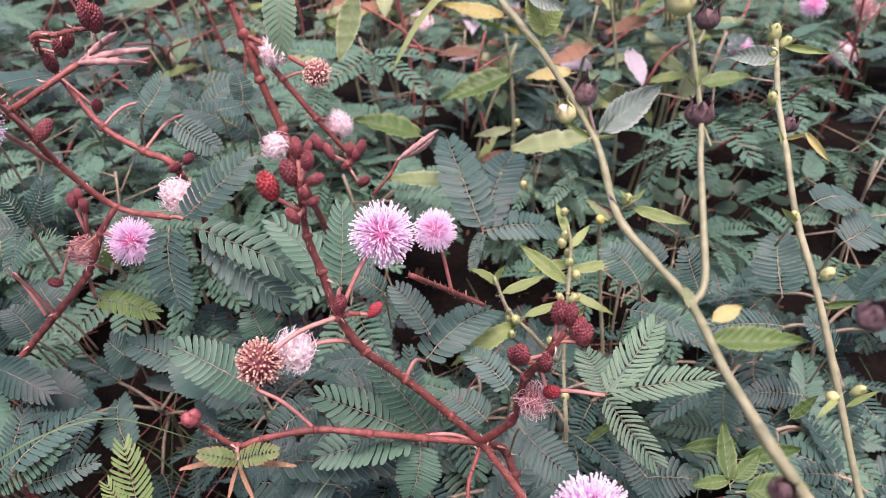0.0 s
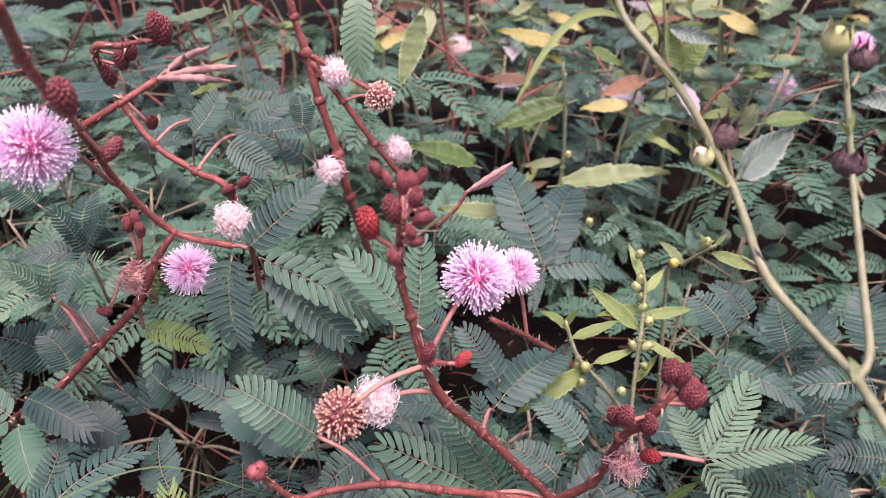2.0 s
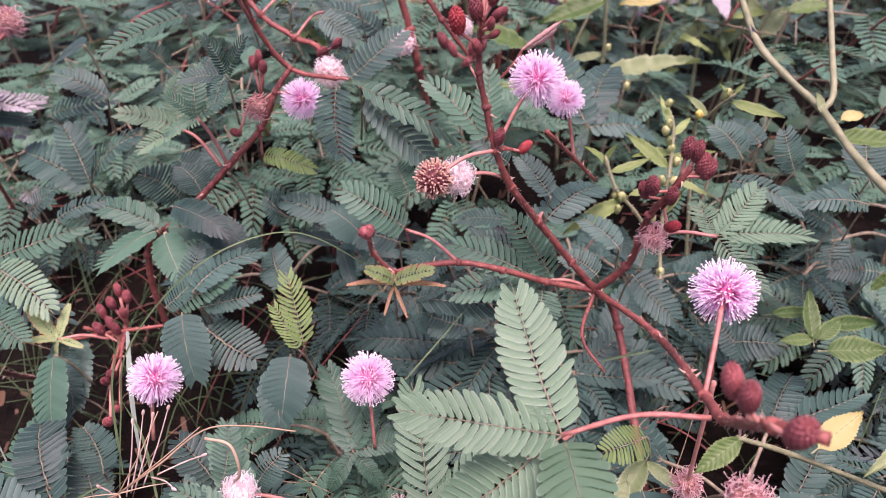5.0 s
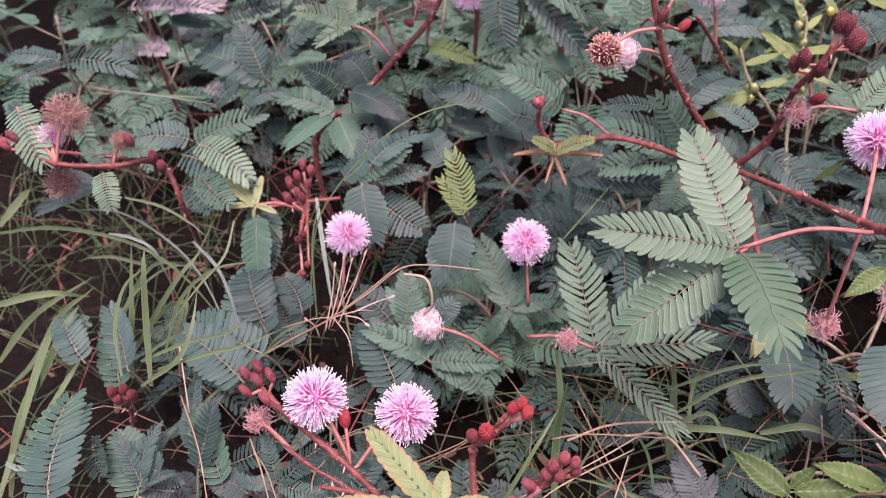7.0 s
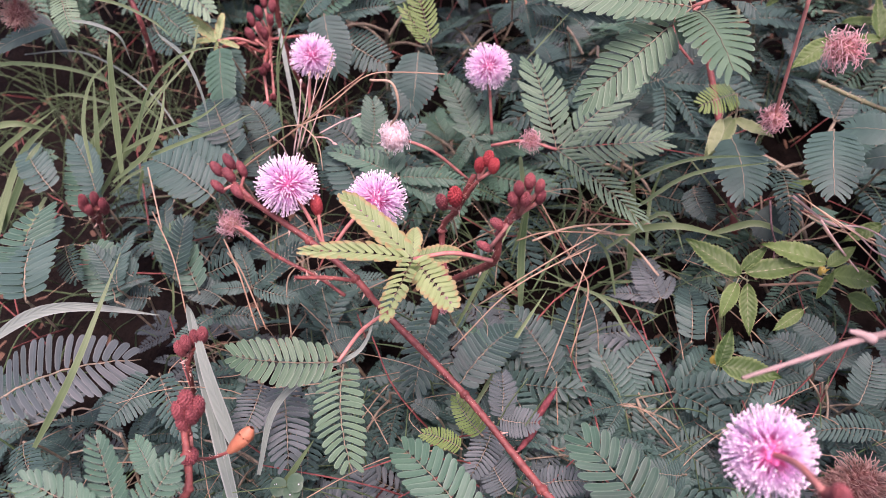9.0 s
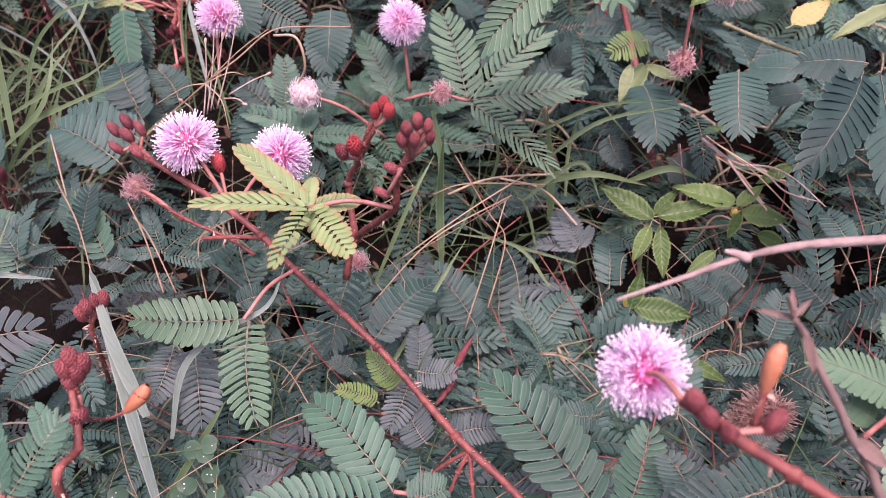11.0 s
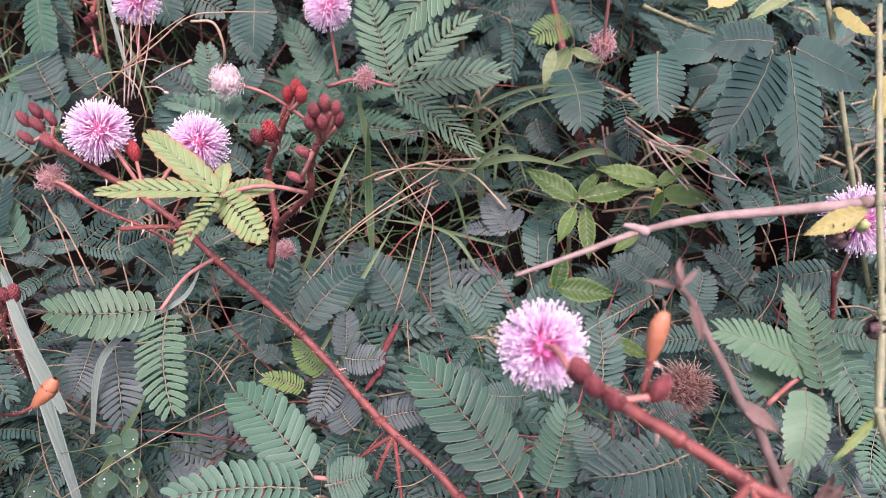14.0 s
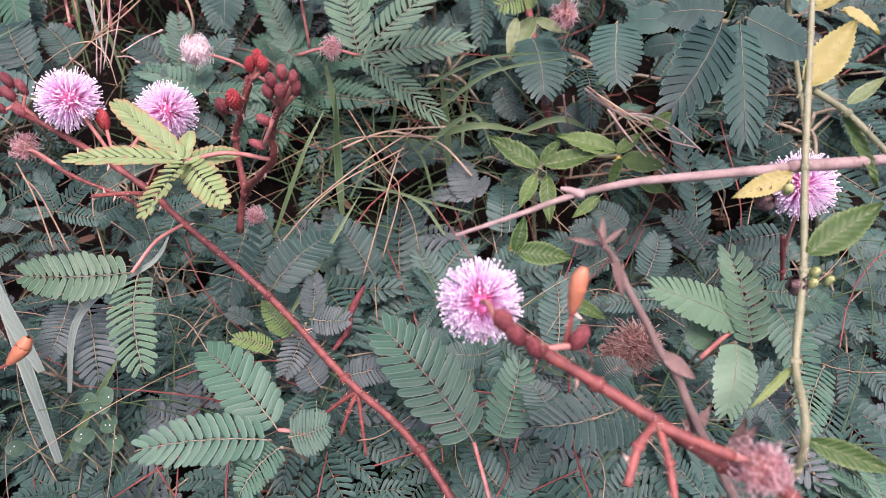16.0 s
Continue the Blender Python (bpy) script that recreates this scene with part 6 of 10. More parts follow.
weed_leaf(tall_weed, (0.0275, 0.1798, 0.2451), (0.0276, 0.1812, 0.2489), "lime", 0.50, up=(-.35, -1, .25))
weed_leaf(tall_weed, (0.0271, 0.1802, 0.2457), (0.0233, 0.1803, 0.2496), "lime", 0.40, up=(-.35, -1, .25))
grass_blade(tall_weed, [(0.0155, 0.1928, 0.2557), (0.0107, 0.1910, 0.2569), (0.0053, 0.1875, 0.2559), (0.0001, 0.1820, 0.2518), (-0.0038, 0.1769, 0.2466), (-0.0057, 0.1746, 0.2435)], 0.0017, WEED_LIME, "leaf")
weed_leaf(tall_weed, (0.0162, 0.1928, 0.2557), (0.0130, 0.1929, 0.2596), "lime", 0.70, up=(-.35, -1, .25))
weed_leaf(tall_weed, (0.0617, 0.1751, 0.2379), (0.0581, 0.1754, 0.2420), "lime", 0.45, up=(-.35, -1, .25))
weed_leaf(tall_weed, (0.0621, 0.1754, 0.2383), (0.0622, 0.1773, 0.2428), "lime", 0.60, up=(-.35, -1, .25))
weed_leaf(tall_weed, (0.0596, 0.1832, 0.2513), (0.0607, 0.1793, 0.2458), "lime", 0.30, up=(-.35, -1, .25))
weed_leaf(tall_weed, (0.0446, 0.1532, 0.2176), (0.0403, 0.1546, 0.2233), "pinkish", 0.60, up=(-.35, -1, .25))
weed_leaf(tall_weed, (0.0441, 0.1534, 0.2179), (0.0375, 0.1540, 0.2226), "shrivelled", 0.35, up=(-.35, -1, .25))
weed_leaf(tall_weed, (0.0554, 0.1333, 0.2100), (0.0532, 0.1344, 0.2150), "pale", 1.4)
weed_leaf(tall_weed, (0.0581, 0.1287, 0.2103), (0.0662, 0.1342, 0.2105), "yellow", 0.8)
weed_leaf(tall_weed, (0.0581, 0.1278, 0.2059), (0.0791, 0.1302, 0.2042), "green", 0.7)

tall_weed_two = thing("tall_weed", (0.2300, 0.0500, 0.0000), "tall slender weed with green buds and small pale leaves", "weed", "tall weeds")
stem(tall_weed_two, [(0.1531, 0.0362, -0.0100), (0.1120, 0.1250, 0.1300), (0.0979, 0.1595, 0.1833), (0.0933, 0.1767, 0.2007), (0.0919, 0.1896, 0.2135), (0.0919, 0.2016, 0.2217), (0.0941, 0.2123, 0.2261), (0.0951, 0.2195, 0.2310)], .0010, .0007, mat=STEM_GREEN, hairs=False)
bud(tall_weed_two, (0.0949, 0.2211, 0.2332), (0, -.1, 1), 0.0085, "green")
bud(tall_weed_two, (0.0932, 0.2156, 0.2291), (-.2, -.3, 1), 0.0072, "green")
bud(tall_weed_two, (0.0981, 0.2195, 0.2306), (.5, -.2, 1), 0.0070, "green")
bud(tall_weed_two, (0.0905, 0.2021, 0.2225), (-.3, -.3, 1), 0.0065, "green")
bud(tall_weed_two, (0.0927, 0.1775, 0.2018), (-.5, -.2, 1), 0.0060, "green")
bud(tall_weed_two, (0.0981, 0.1637, 0.1943), (0.3, -.3, 1), 0.0062, "green")
bud(tall_weed_two, (0.0938, 0.1387, 0.1778), (-0.3, -.3, 1), 0.0062, "green")
bud(tall_weed_two, (0.1003, 0.1398, 0.1788), (0.5, -.3, 1), 0.0062, "green")
weed_leaf(tall_weed_two, (0.0997, 0.1623, 0.1922), (0.1021, 0.1601, 0.1958), "lime", 0.70)
weed_leaf(tall_weed_two, (0.0957, 0.1389, 0.1779), (0.0876, 0.1325, 0.1767), "lime", 0.70)
weed_leaf(tall_weed_two, (0.0972, 0.1374, 0.1758), (0.1023, 0.1371, 0.1817), "lime", 0.70)
calyx(tall_weed_two, (0.0948, 0.1982, 0.2167), (0.3, -0.3, 1), 0.0050)
weed_leaf(tall_weed_two, (0.0938, 0.2151, 0.2284), (0.0802, 0.2081, 0.2315), "grey", 0.80, up=(-.3, -1, .5))
weed_leaf(tall_weed_two, (0.0972, 0.2185, 0.2294), (0.1107, 0.2170, 0.2280), "lime", 0.55, up=(-.3, -1, .5))
weed_leaf(tall_weed_two, (0.0941, 0.2141, 0.2269), (0.0898, 0.2098, 0.2281), "lime", 0.70, up=(-.3, -1, .5))
weed_leaf(tall_weed_two, (0.0925, 0.2009, 0.2207), (0.0916, 0.1964, 0.2196), "lime", 0.50, up=(-.3, -1, .5))
weed_leaf(tall_weed_two, (0.0920, 0.1906, 0.2132), (0.0899, 0.1916, 0.2182), "lime", 0.70, up=(-.3, -1, .5))
weed_leaf(tall_weed_two, (0.0920, 0.1922, 0.2155), (0.0957, 0.1877, 0.2192), "yellow", 0.45, up=(-.3, -1, .5))
weed_leaf(tall_weed_two, (0.0953, 0.1887, 0.2189), (0.0990, 0.1800, 0.2151), "yellow", 0.55, up=(-.3, -1, .5))
weed_leaf(tall_weed_two, (0.0930, 0.1767, 0.2007), (0.0875, 0.1752, 0.2059), "lime", 0.95, up=(-.3, -1, .5))
weed_leaf(tall_weed_two, (0.0933, 0.1763, 0.2002), (0.0894, 0.1749, 0.2053), "lime", 0.90, up=(-.3, -1, .5))
weed_leaf(tall_weed_two, (0.0979, 0.1611, 0.1855), (0.1051, 0.1576, 0.1904), "green", 0.60, up=(-.3, -1, .5))

yellow_weed = thing("tall_weed", (0.0800, -0.0600, 0.0000), "weed with yellowing leaves, small buds and a thin stem", "weed", "tall weeds")
stem(yellow_weed, [(0.0800, -0.0600, -0.0100), (0.0585, -0.0800, 0.1132), (0.0626, -0.0594, 0.1202), (0.0682, -0.0406, 0.1270), (0.0716, -0.0200, 0.1381), (0.0788, 0.0119, 0.1521), (0.0824, 0.0268, 0.1583)], .0009, .0007, mat=STEM_GREEN, prickles=False)
weed_leaf(yellow_weed, (0.0761, 0.0005, 0.1451), (0.0905, 0.0148, 0.1545), "yellow")
weed_leaf(yellow_weed, (0.0698, -0.0372, 0.1287), (0.0868, -0.0292, 0.1367), "green")
weed_leaf(yellow_weed, (0.0609, -0.0757, 0.1168), (0.0777, -0.0808, 0.1124), "green", 0.8)
weed_leaf(yellow_weed, (0.0616, -0.0603, 0.1195), (0.0518, -0.0684, 0.1166), "lime", 0.6)
weed_leaf(yellow_weed, (0.0693, -0.0195, 0.1359), (0.0541, -0.0250, 0.1339), "yellow", 0.9)
weed_leaf(yellow_weed, (0.0857, -0.0032, 0.1392), (0.0935, -0.0177, 0.1294), "green", 0.6)
weed_leaf(yellow_weed, (0.0871, -0.0012, 0.1409), (0.0965, 0.0033, 0.1447), "pale", 0.9)
weed_leaf(yellow_weed, (0.0812, 0.0187, 0.1540), (0.0879, 0.0190, 0.1581), "yellow", 0.8)
weed_leaf(yellow_weed, (0.0918, 0.0247, 0.1499), (0.1029, 0.0212, 0.1468), "yellow", 0.9)
bud(yellow_weed, (0.0710, -0.0407, 0.1270), (0.1, -.2, 1), 0.0048, "green")
bud(yellow_weed, (0.0741, -0.0422, 0.1257), (0.1, -.2, 1), 0.0048, "green")
bud(yellow_weed, (0.0622, -0.0608, 0.1191), (0.1, -.2, 1), 0.0048, "green")
bud(yellow_weed, (0.0704, -0.0426, 0.1254), (0.1, -.2, 1), 0.0048, "green")
calyx(yellow_weed, (0.0633, -0.0238, 0.1322), (-0.2, -0.3, 1), 0.005)
calyx(yellow_weed, (0.0666, -0.0430, 0.1250), (-0.3, -0.3, 1), 0.0045)
bud(yellow_weed, (0.0670, -0.0246, 0.1368), (0, -.4, 1), 0.0058, "green")
stem(yellow_weed, [(0.0781, -0.0000, 0.1446), (0.0860, -0.0043, 0.1409), (0.0946, -0.0148, 0.1358)], .0008, mat=STEM_GREEN, prickles=False)

budding_weed = thing("small_weed", (0.0500, 0.2500, 0.0000), "light green budding weed with narrow leaves", "weed", "green weeds")
stem(budding_weed, [(0.0500, 0.2500, -0.0100), (0.0472, 0.2131, 0.0700), (0.0461, 0.2272, 0.1000), (0.0474, 0.2384, 0.1250), (0.0484, 0.2470, 0.1400), (0.0474, 0.2519, 0.1470)], .0009, .0006, mat=STEM_GREEN, prickles=False)
stem(budding_weed, [(0.0435, 0.2272, 0.1000), (0.0331, 0.2273, 0.1150), (0.0245, 0.2289, 0.1250), (0.0192, 0.2330, 0.1380)], .0009, .0006, mat=STEM_GREEN, prickles=False)
weed_leaf(budding_weed, (0.0465, 0.2415, 0.1280), (0.0295, 0.2510, 0.1400), "lime")
weed_leaf(budding_weed, (0.0489, 0.2459, 0.1300), (0.0681, 0.2509, 0.1300), "lime")
weed_leaf(budding_weed, (0.0484, 0.2470, 0.1400), (0.0566, 0.2565, 0.1450), "lime")
weed_leaf(budding_weed, (0.0477, 0.2516, 0.1420), (0.0438, 0.2619, 0.1520), "lime")
weed_leaf(budding_weed, (0.0224, 0.2328, 0.1300), (0.0393, 0.2401, 0.1320), "lime")
weed_leaf(budding_weed, (0.0204, 0.2354, 0.1320), (0.0131, 0.2309, 0.1450), "lime")
weed_leaf(budding_weed, (0.0193, 0.2334, 0.1350), (0.0222, 0.2307, 0.1450), "lime")
weed_leaf(budding_weed, (0.0267, 0.2288, 0.1180), (0.0034, 0.2121, 0.1150), "lime")
weed_leaf(budding_weed, (0.0485, 0.2384, 0.1250), (0.0638, 0.2309, 0.1200), "lime")
weed_leaf(budding_weed, (0.0310, 0.2313, 0.1200), (0.0464, 0.2369, 0.1220), "lime")
weed_leaf(budding_weed, (0.0493, 0.2494, 0.1300), (0.0334, 0.2433, 0.1350), "lime")
weed_leaf(budding_weed, (0.0467, 0.2325, 0.1100), (0.0552, 0.2375, 0.1200), "lime")
bud(budding_weed, (0.0451, 0.2477, 0.1430), (0, -.2, 1), 0.0072, "green")
bud(budding_weed, (0.0476, 0.2479, 0.1380), (0, -.2, 1), 0.0072, "green")
bud(budding_weed, (0.0509, 0.2441, 0.1300), (0, -.2, 1), 0.0072, "green")
bud(budding_weed, (0.0508, 0.2367, 0.1250), (0, -.2, 1), 0.0072, "green")
bud(budding_weed, (0.0460, 0.2479, 0.1460), (0, -.2, 1), 0.0072, "green")
bud(budding_weed, (0.0465, 0.2188, 0.0900), (0, -.2, 1), 0.0072, "green")
bud(budding_weed, (0.0245, 0.2291, 0.1220), (0, -.2, 1), 0.0072, "green")
bud(budding_weed, (0.0253, 0.2220, 0.1200), (0, -.2, 1), 0.0072, "green")
bud(budding_weed, (0.0463, 0.2550, 0.1518), (0.24, -.3, 1), 0.0060, "green")
bud(budding_weed, (0.0480, 0.2440, 0.1361), (0.24, -.3, 1), 0.0070, "green")
bud(budding_weed, (0.0439, 0.2348, 0.1267), (-0.36, -.3, 1), 0.0072, "green")
bud(budding_weed, (0.0493, 0.2347, 0.1263), (0.36, -.3, 1), 0.0072, "green")
bud(budding_weed, (0.0487, 0.2321, 0.1192), (-0.36, -.3, 1), 0.0070, "green")
bud(budding_weed, (0.0400, 0.2237, 0.1148), (-0.12, -.3, 1), 0.0070, "green")
bud(budding_weed, (0.0270, 0.2266, 0.1231), (-0.12, -.3, 1), 0.0075, "green")
bud(budding_weed, (0.0330, 0.2879, 0.1436), (-0.12, -.3, 1), 0.0075, "green")

budding_weed_two = thing("small_weed", (0.0800, 0.2700, 0.0000), "light green weed with star-like bud on a side shoot", "weed", "green weeds")
stem(budding_weed_two, [(0.0800, 0.2700, -0.0100), (0.0650, 0.2775, 0.1200), (0.0660, 0.2654, 0.1400), (0.0726, 0.2566, 0.1550)], .0008, .0006, mat=STEM_GREEN, prickles=False)
bud(budding_weed_two, (0.0704, 0.2601, 0.1541), (0.3, -.3, 1), 0.0088, "green")
bud(budding_weed_two, (0.0614, 0.2636, 0.1423), (-.4, -.3, 1), 0.0066, "yellow")
weed_leaf(budding_weed_two, (0.0725, 0.2583, 0.1500), (0.0939, 0.2538, 0.1450), "lime")
weed_leaf(budding_weed_two, (0.0724, 0.2592, 0.1520), (0.0655, 0.2599, 0.1580), "lime")
weed_leaf(budding_weed_two, (0.0726, 0.2566, 0.1550), (0.0751, 0.2565, 0.1600), "lime")
weed_leaf(budding_weed_two, (0.0649, 0.2655, 0.1400), (0.0565, 0.2667, 0.1500), "pale", 0.8)

rear_weed = thing("small_weed", (0.0300, 0.4200, 0.0000), "pale green weed with lance-shaped leaves behind the shrub", "weed", "green weeds")
stem(rear_weed, [(0.0300, 0.4200, -0.0100), (0.0328, 0.4000, 0.0723), (0.0348, 0.4000, 0.1063), (0.0332, 0.4000, 0.1374), (0.0297, 0.4000, 0.1659)], .0012, .0008, mat=STEM_GREEN, prickles=False)
weed_leaf(rear_weed, (0.0331, 0.4000, 0.1439), (-0.0051, 0.3900, 0.1346), "green", 0.9)
weed_leaf(rear_weed, (0.0350, 0.3900, 0.1009), (0.0869, 0.3800, 0.1187), "pale", 0.7)
weed_leaf(rear_weed, (0.0337, 0.4000, 0.1099), (0.0129, 0.4000, 0.1049), "pale", 0.9)
weed_leaf(rear_weed, (0.0016, 0.3300, 0.1198), (-0.0301, 0.3200, 0.1250), "pale", 0.9)
weed_leaf(rear_weed, (-0.0144, 0.3400, 0.1394), (-0.0414, 0.3300, 0.1569), "green", 0.9)
weed_leaf(rear_weed, (0.0289, 0.4200, 0.1678), (-0.0046, 0.4200, 0.1733), "yellow", 0.9)
weed_leaf(rear_weed, (-0.0358, 0.3300, 0.2109), (-0.0441, 0.3200, 0.1852), "pale")
weed_leaf(rear_weed, (0.0649, 0.4000, 0.1432), (0.0407, 0.4000, 0.1421), "yellow", 1.1)
weed_leaf(rear_weed, (0.0426, 0.4000, 0.1731), (0.0605, 0.4000, 0.1652), "green")
weed_leaf(rear_weed, (0.1288, 0.3800, 0.1443), (0.1533, 0.3800, 0.1499), "green")
bud(rear_weed, (0.0365, 0.3950, 0.1177), (0, -.2, 1), 0.007, "green")
bud(rear_weed, (0.0275, 0.3950, 0.0852), (0, -.2, 1), 0.007, "green")
bud(rear_weed, (0.0442, 0.3950, 0.0733), (0, -.2, 1), 0.007, "green")
bud(rear_weed, (0.0494, 0.3950, 0.0692), (0, -.2, 1), 0.007, "green")

toothed_weed = thing("small_weed", (0.0400, 0.0700, 0.0000), "low green weed with toothed leaves and yellow buds", "weed", "green weeds")
weed_leaf(toothed_weed, (0.0243, 0.0571, 0.0680), (0.0066, 0.0689, 0.0740), "green")
weed_leaf(toothed_weed, (0.0257, 0.0599, 0.0680), (0.0333, 0.0641, 0.0760), "green")
weed_leaf(toothed_weed, (0.0265, 0.0584, 0.0680), (0.0480, 0.0592, 0.0720), "green")
weed_leaf(toothed_weed, (0.0233, 0.0549, 0.0660), (0.0162, 0.0411, 0.0620), "green")
weed_leaf(toothed_weed, (0.0277, 0.0568, 0.0640), (0.0283, 0.0432, 0.0520), "green")
weed_leaf(toothed_weed, (0.0522, 0.0606, 0.0720), (0.0310, 0.0634, 0.0780), "green")
weed_leaf(toothed_weed, (0.0529, 0.0591, 0.0720), (0.0616, 0.0639, 0.0780), "green")
weed_leaf(toothed_weed, (0.0538, 0.0569, 0.0700), (0.0725, 0.0580, 0.0670), "green")
weed_leaf(toothed_weed, (0.0533, 0.0562, 0.0720), (0.0504, 0.0524, 0.0620), "green")
weed_leaf(toothed_weed, (0.0132, 0.0223, 0.0620), (0.0168, 0.0293, 0.0720), "green")
weed_leaf(toothed_weed, (0.0142, 0.0222, 0.0620), (0.0331, 0.0193, 0.0620), "green")
weed_leaf(toothed_weed, (0.0334, 0.0158, 0.0420), (0.0450, 0.0063, 0.0420), "green")
weed_leaf(toothed_weed, (0.0471, 0.0518, 0.0570), (0.0367, 0.0457, 0.0520), "green")
weed_leaf(toothed_weed, (0.0609, 0.0549, 0.0620), (0.0739, 0.0538, 0.0570), "green")
bud(toothed_weed, (0.0146, 0.0288, 0.0600), (0, -.2, 1), 0.0062, "yellow")
bud(toothed_weed, (0.0129, 0.0264, 0.0600), (0, -.2, 1), 0.0062, "yellow")
bud(toothed_weed, (0.0570, 0.0690, 0.0600), (0, -.2, 1), 0.0062, "yellow")
stem(toothed_weed, [(0.0300, 0.0600, -0.0100), (0.0271, 0.0696, 0.0560), (0.0573, 0.0705, 0.0600)], .0008, mat=STEM_GREEN, prickles=False)
stem(toothed_weed, [(0.1021, 0.1124, 0.0900), (0.0709, 0.1171, 0.1000), (0.0518, 0.1145, 0.1100)], .0008, mat=STEM_GREEN, prickles=False)
weed_leaf(toothed_weed, (0.0407, 0.0894, 0.1400), (0.0292, 0.0821, 0.1350), "green", 1.1)
weed_leaf(toothed_weed, (0.0188, 0.1040, 0.1000), (0.0149, 0.0955, 0.0900), "pale", 0.9)

grass_tuft = thing("grass_tuft", (-0.2000, 0.0500, 0.0000), "tuft of long green grass blades among the leaves", "grass", "grass tufts")
grass_blade(grass_tuft, [(-0.1789, 0.0434, 0.1145), (-0.1782, 0.0532, 0.1347), (-0.1765, 0.0587, 0.1494), (-0.1766, 0.0636, 0.1555)], 0.0022)
grass_blade(grass_tuft, [(-0.1824, 0.0479, 0.1209), (-0.1656, 0.0505, 0.1288), (-0.1508, 0.0509, 0.1344), (-0.1429, 0.0553, 0.1383)], 0.0012)
grass_blade(grass_tuft, [(-0.1749, 0.0500, 0.1221), (-0.1678, 0.0584, 0.1391), (-0.1555, 0.0622, 0.1494), (-0.1429, 0.0654, 0.1509)], 0.0012)
grass_blade(grass_tuft, [(-0.1669, 0.0736, 0.1500), (-0.1567, 0.0661, 0.1465), (-0.1514, 0.0596, 0.1372), (-0.1507, 0.0558, 0.1243)], 0.0011, GRASS_PALE)
grass_blade(grass_tuft, [(-0.1948, 0.0867, 0.1558), (-0.1832, 0.0864, 0.1532), (-0.1731, 0.0843, 0.1485), (-0.1666, 0.0816, 0.1438)], 0.0010)
grass_blade(grass_tuft, [(-0.1874, 0.0648, 0.1593), (-0.1806, 0.0649, 0.1580), (-0.1737, 0.0636, 0.1549), (-0.1728, 0.0633, 0.1463)], 0.0010, GRASS_PALE)
grass_blade(grass_tuft, [(-0.1768, 0.0471, 0.1188), (-0.1593, 0.0491, 0.1257), (-0.1447, 0.0496, 0.1315), (-0.1344, 0.0538, 0.1346)], 0.0012)
grass_blade(grass_tuft, [(-0.1820, 0.0430, 0.1147), (-0.1684, 0.0467, 0.1246), (-0.1642, 0.0531, 0.1317), (-0.1650, 0.0650, 0.1388)], 0.0016)
grass_blade(grass_tuft, [(-0.1884, 0.0441, 0.1174), (-0.1908, 0.0537, 0.1299), (-0.1882, 0.0620, 0.1397), (-0.1815, 0.0668, 0.1444)], 0.0013)
grass_blade(grass_tuft, [(-0.1631, 0.0938, 0.1421), (-0.1637, 0.0826, 0.1363), (-0.1704, 0.0710, 0.1312), (-0.1827, 0.0590, 0.1187)], 0.0009)
grass_blade(grass_tuft, [(-0.2672, 0.0379, 0.0400), (-0.2579, 0.0899, 0.0800), (-0.2351, 0.0980, 0.1000)], 0.0032)
grass_blade(grass_tuft, [(-0.2267, 0.0858, 0.0600), (-0.2235, 0.1147, 0.1100)], 0.0025)
grass_blade(grass_tuft, [(-0.3005, 0.1257, 0.1000), (-0.2553, 0.1211, 0.1100), (-0.2135, 0.1165, 0.1000), (-0.1829, 0.1057, 0.0600)], 0.0016)
grass_blade(grass_tuft, [(-0.2831, 0.0923, 0.0900), (-0.2532, 0.0931, 0.1000), (-0.2430, 0.1025, 0.0900)], 0.0029)
grass_blade(grass_tuft, [(-0.2334, 0.1072, 0.0600), (-0.2106, 0.1138, 0.0900), (-0.1997, 0.1247, 0.1000)], 0.0022)
grass_blade(grass_tuft, [(-0.2530, 0.1008, 0.0500), (-0.2260, 0.1194, 0.0900), (-0.2102, 0.1243, 0.0900)], 0.0020)
grass_blade(grass_tuft, [(-0.2423, 0.1353, 0.1100), (-0.2243, 0.1267, 0.0900), (-0.2187, 0.1223, 0.0600)], 0.0012)
grass_blade(grass_tuft, [(-0.1811, 0.0612, 0.0800), (-0.1786, 0.0412, 0.0600), (-0.1812, 0.0377, 0.0500)], 0.0009)
grass_blade(grass_tuft, [(-0.0531, 0.0926, 0.0900), (-0.0509, 0.0829, 0.0700), (-0.0563, 0.0763, 0.0500)], 0.0022)
grass_blade(grass_tuft, [(-0.0156, 0.0787, 0.0900), (0.0064, 0.0866, 0.0950), (0.0344, 0.0962, 0.0900)], 0.0013)
grass_blade(grass_tuft, [(-0.2708, 0.0434, 0.0300), (-0.2618, 0.0565, 0.0600), (-0.2540, 0.0752, 0.0800)], 0.0029)
grass_blade(grass_tuft, [(-0.2705, 0.1078, 0.0700), (-0.2752, 0.0900, 0.0600), (-0.2888, 0.0781, 0.0500)], 0.0022)
grass_blade(grass_tuft, [(-0.1331, 0.0991, 0.0800), (-0.1374, 0.1099, 0.1000), (-0.1411, 0.1124, 0.1150)], 0.0011)
grass_blade(grass_tuft, [(-0.1546, 0.1036, 0.0600), (-0.1552, 0.1264, 0.0900), (-0.1456, 0.1316, 0.1200), (-0.1175, 0.1394, 0.1500), (-0.0912, 0.1520, 0.1550), (-0.0701, 0.1575, 0.1400), (-0.0602, 0.1745, 0.1100)], 0.0006)
grass_blade(grass_tuft, [(-0.1497, 0.1090, 0.0800), (-0.1491, 0.1194, 0.1100), (-0.1440, 0.1267, 0.1300)], 0.0009)
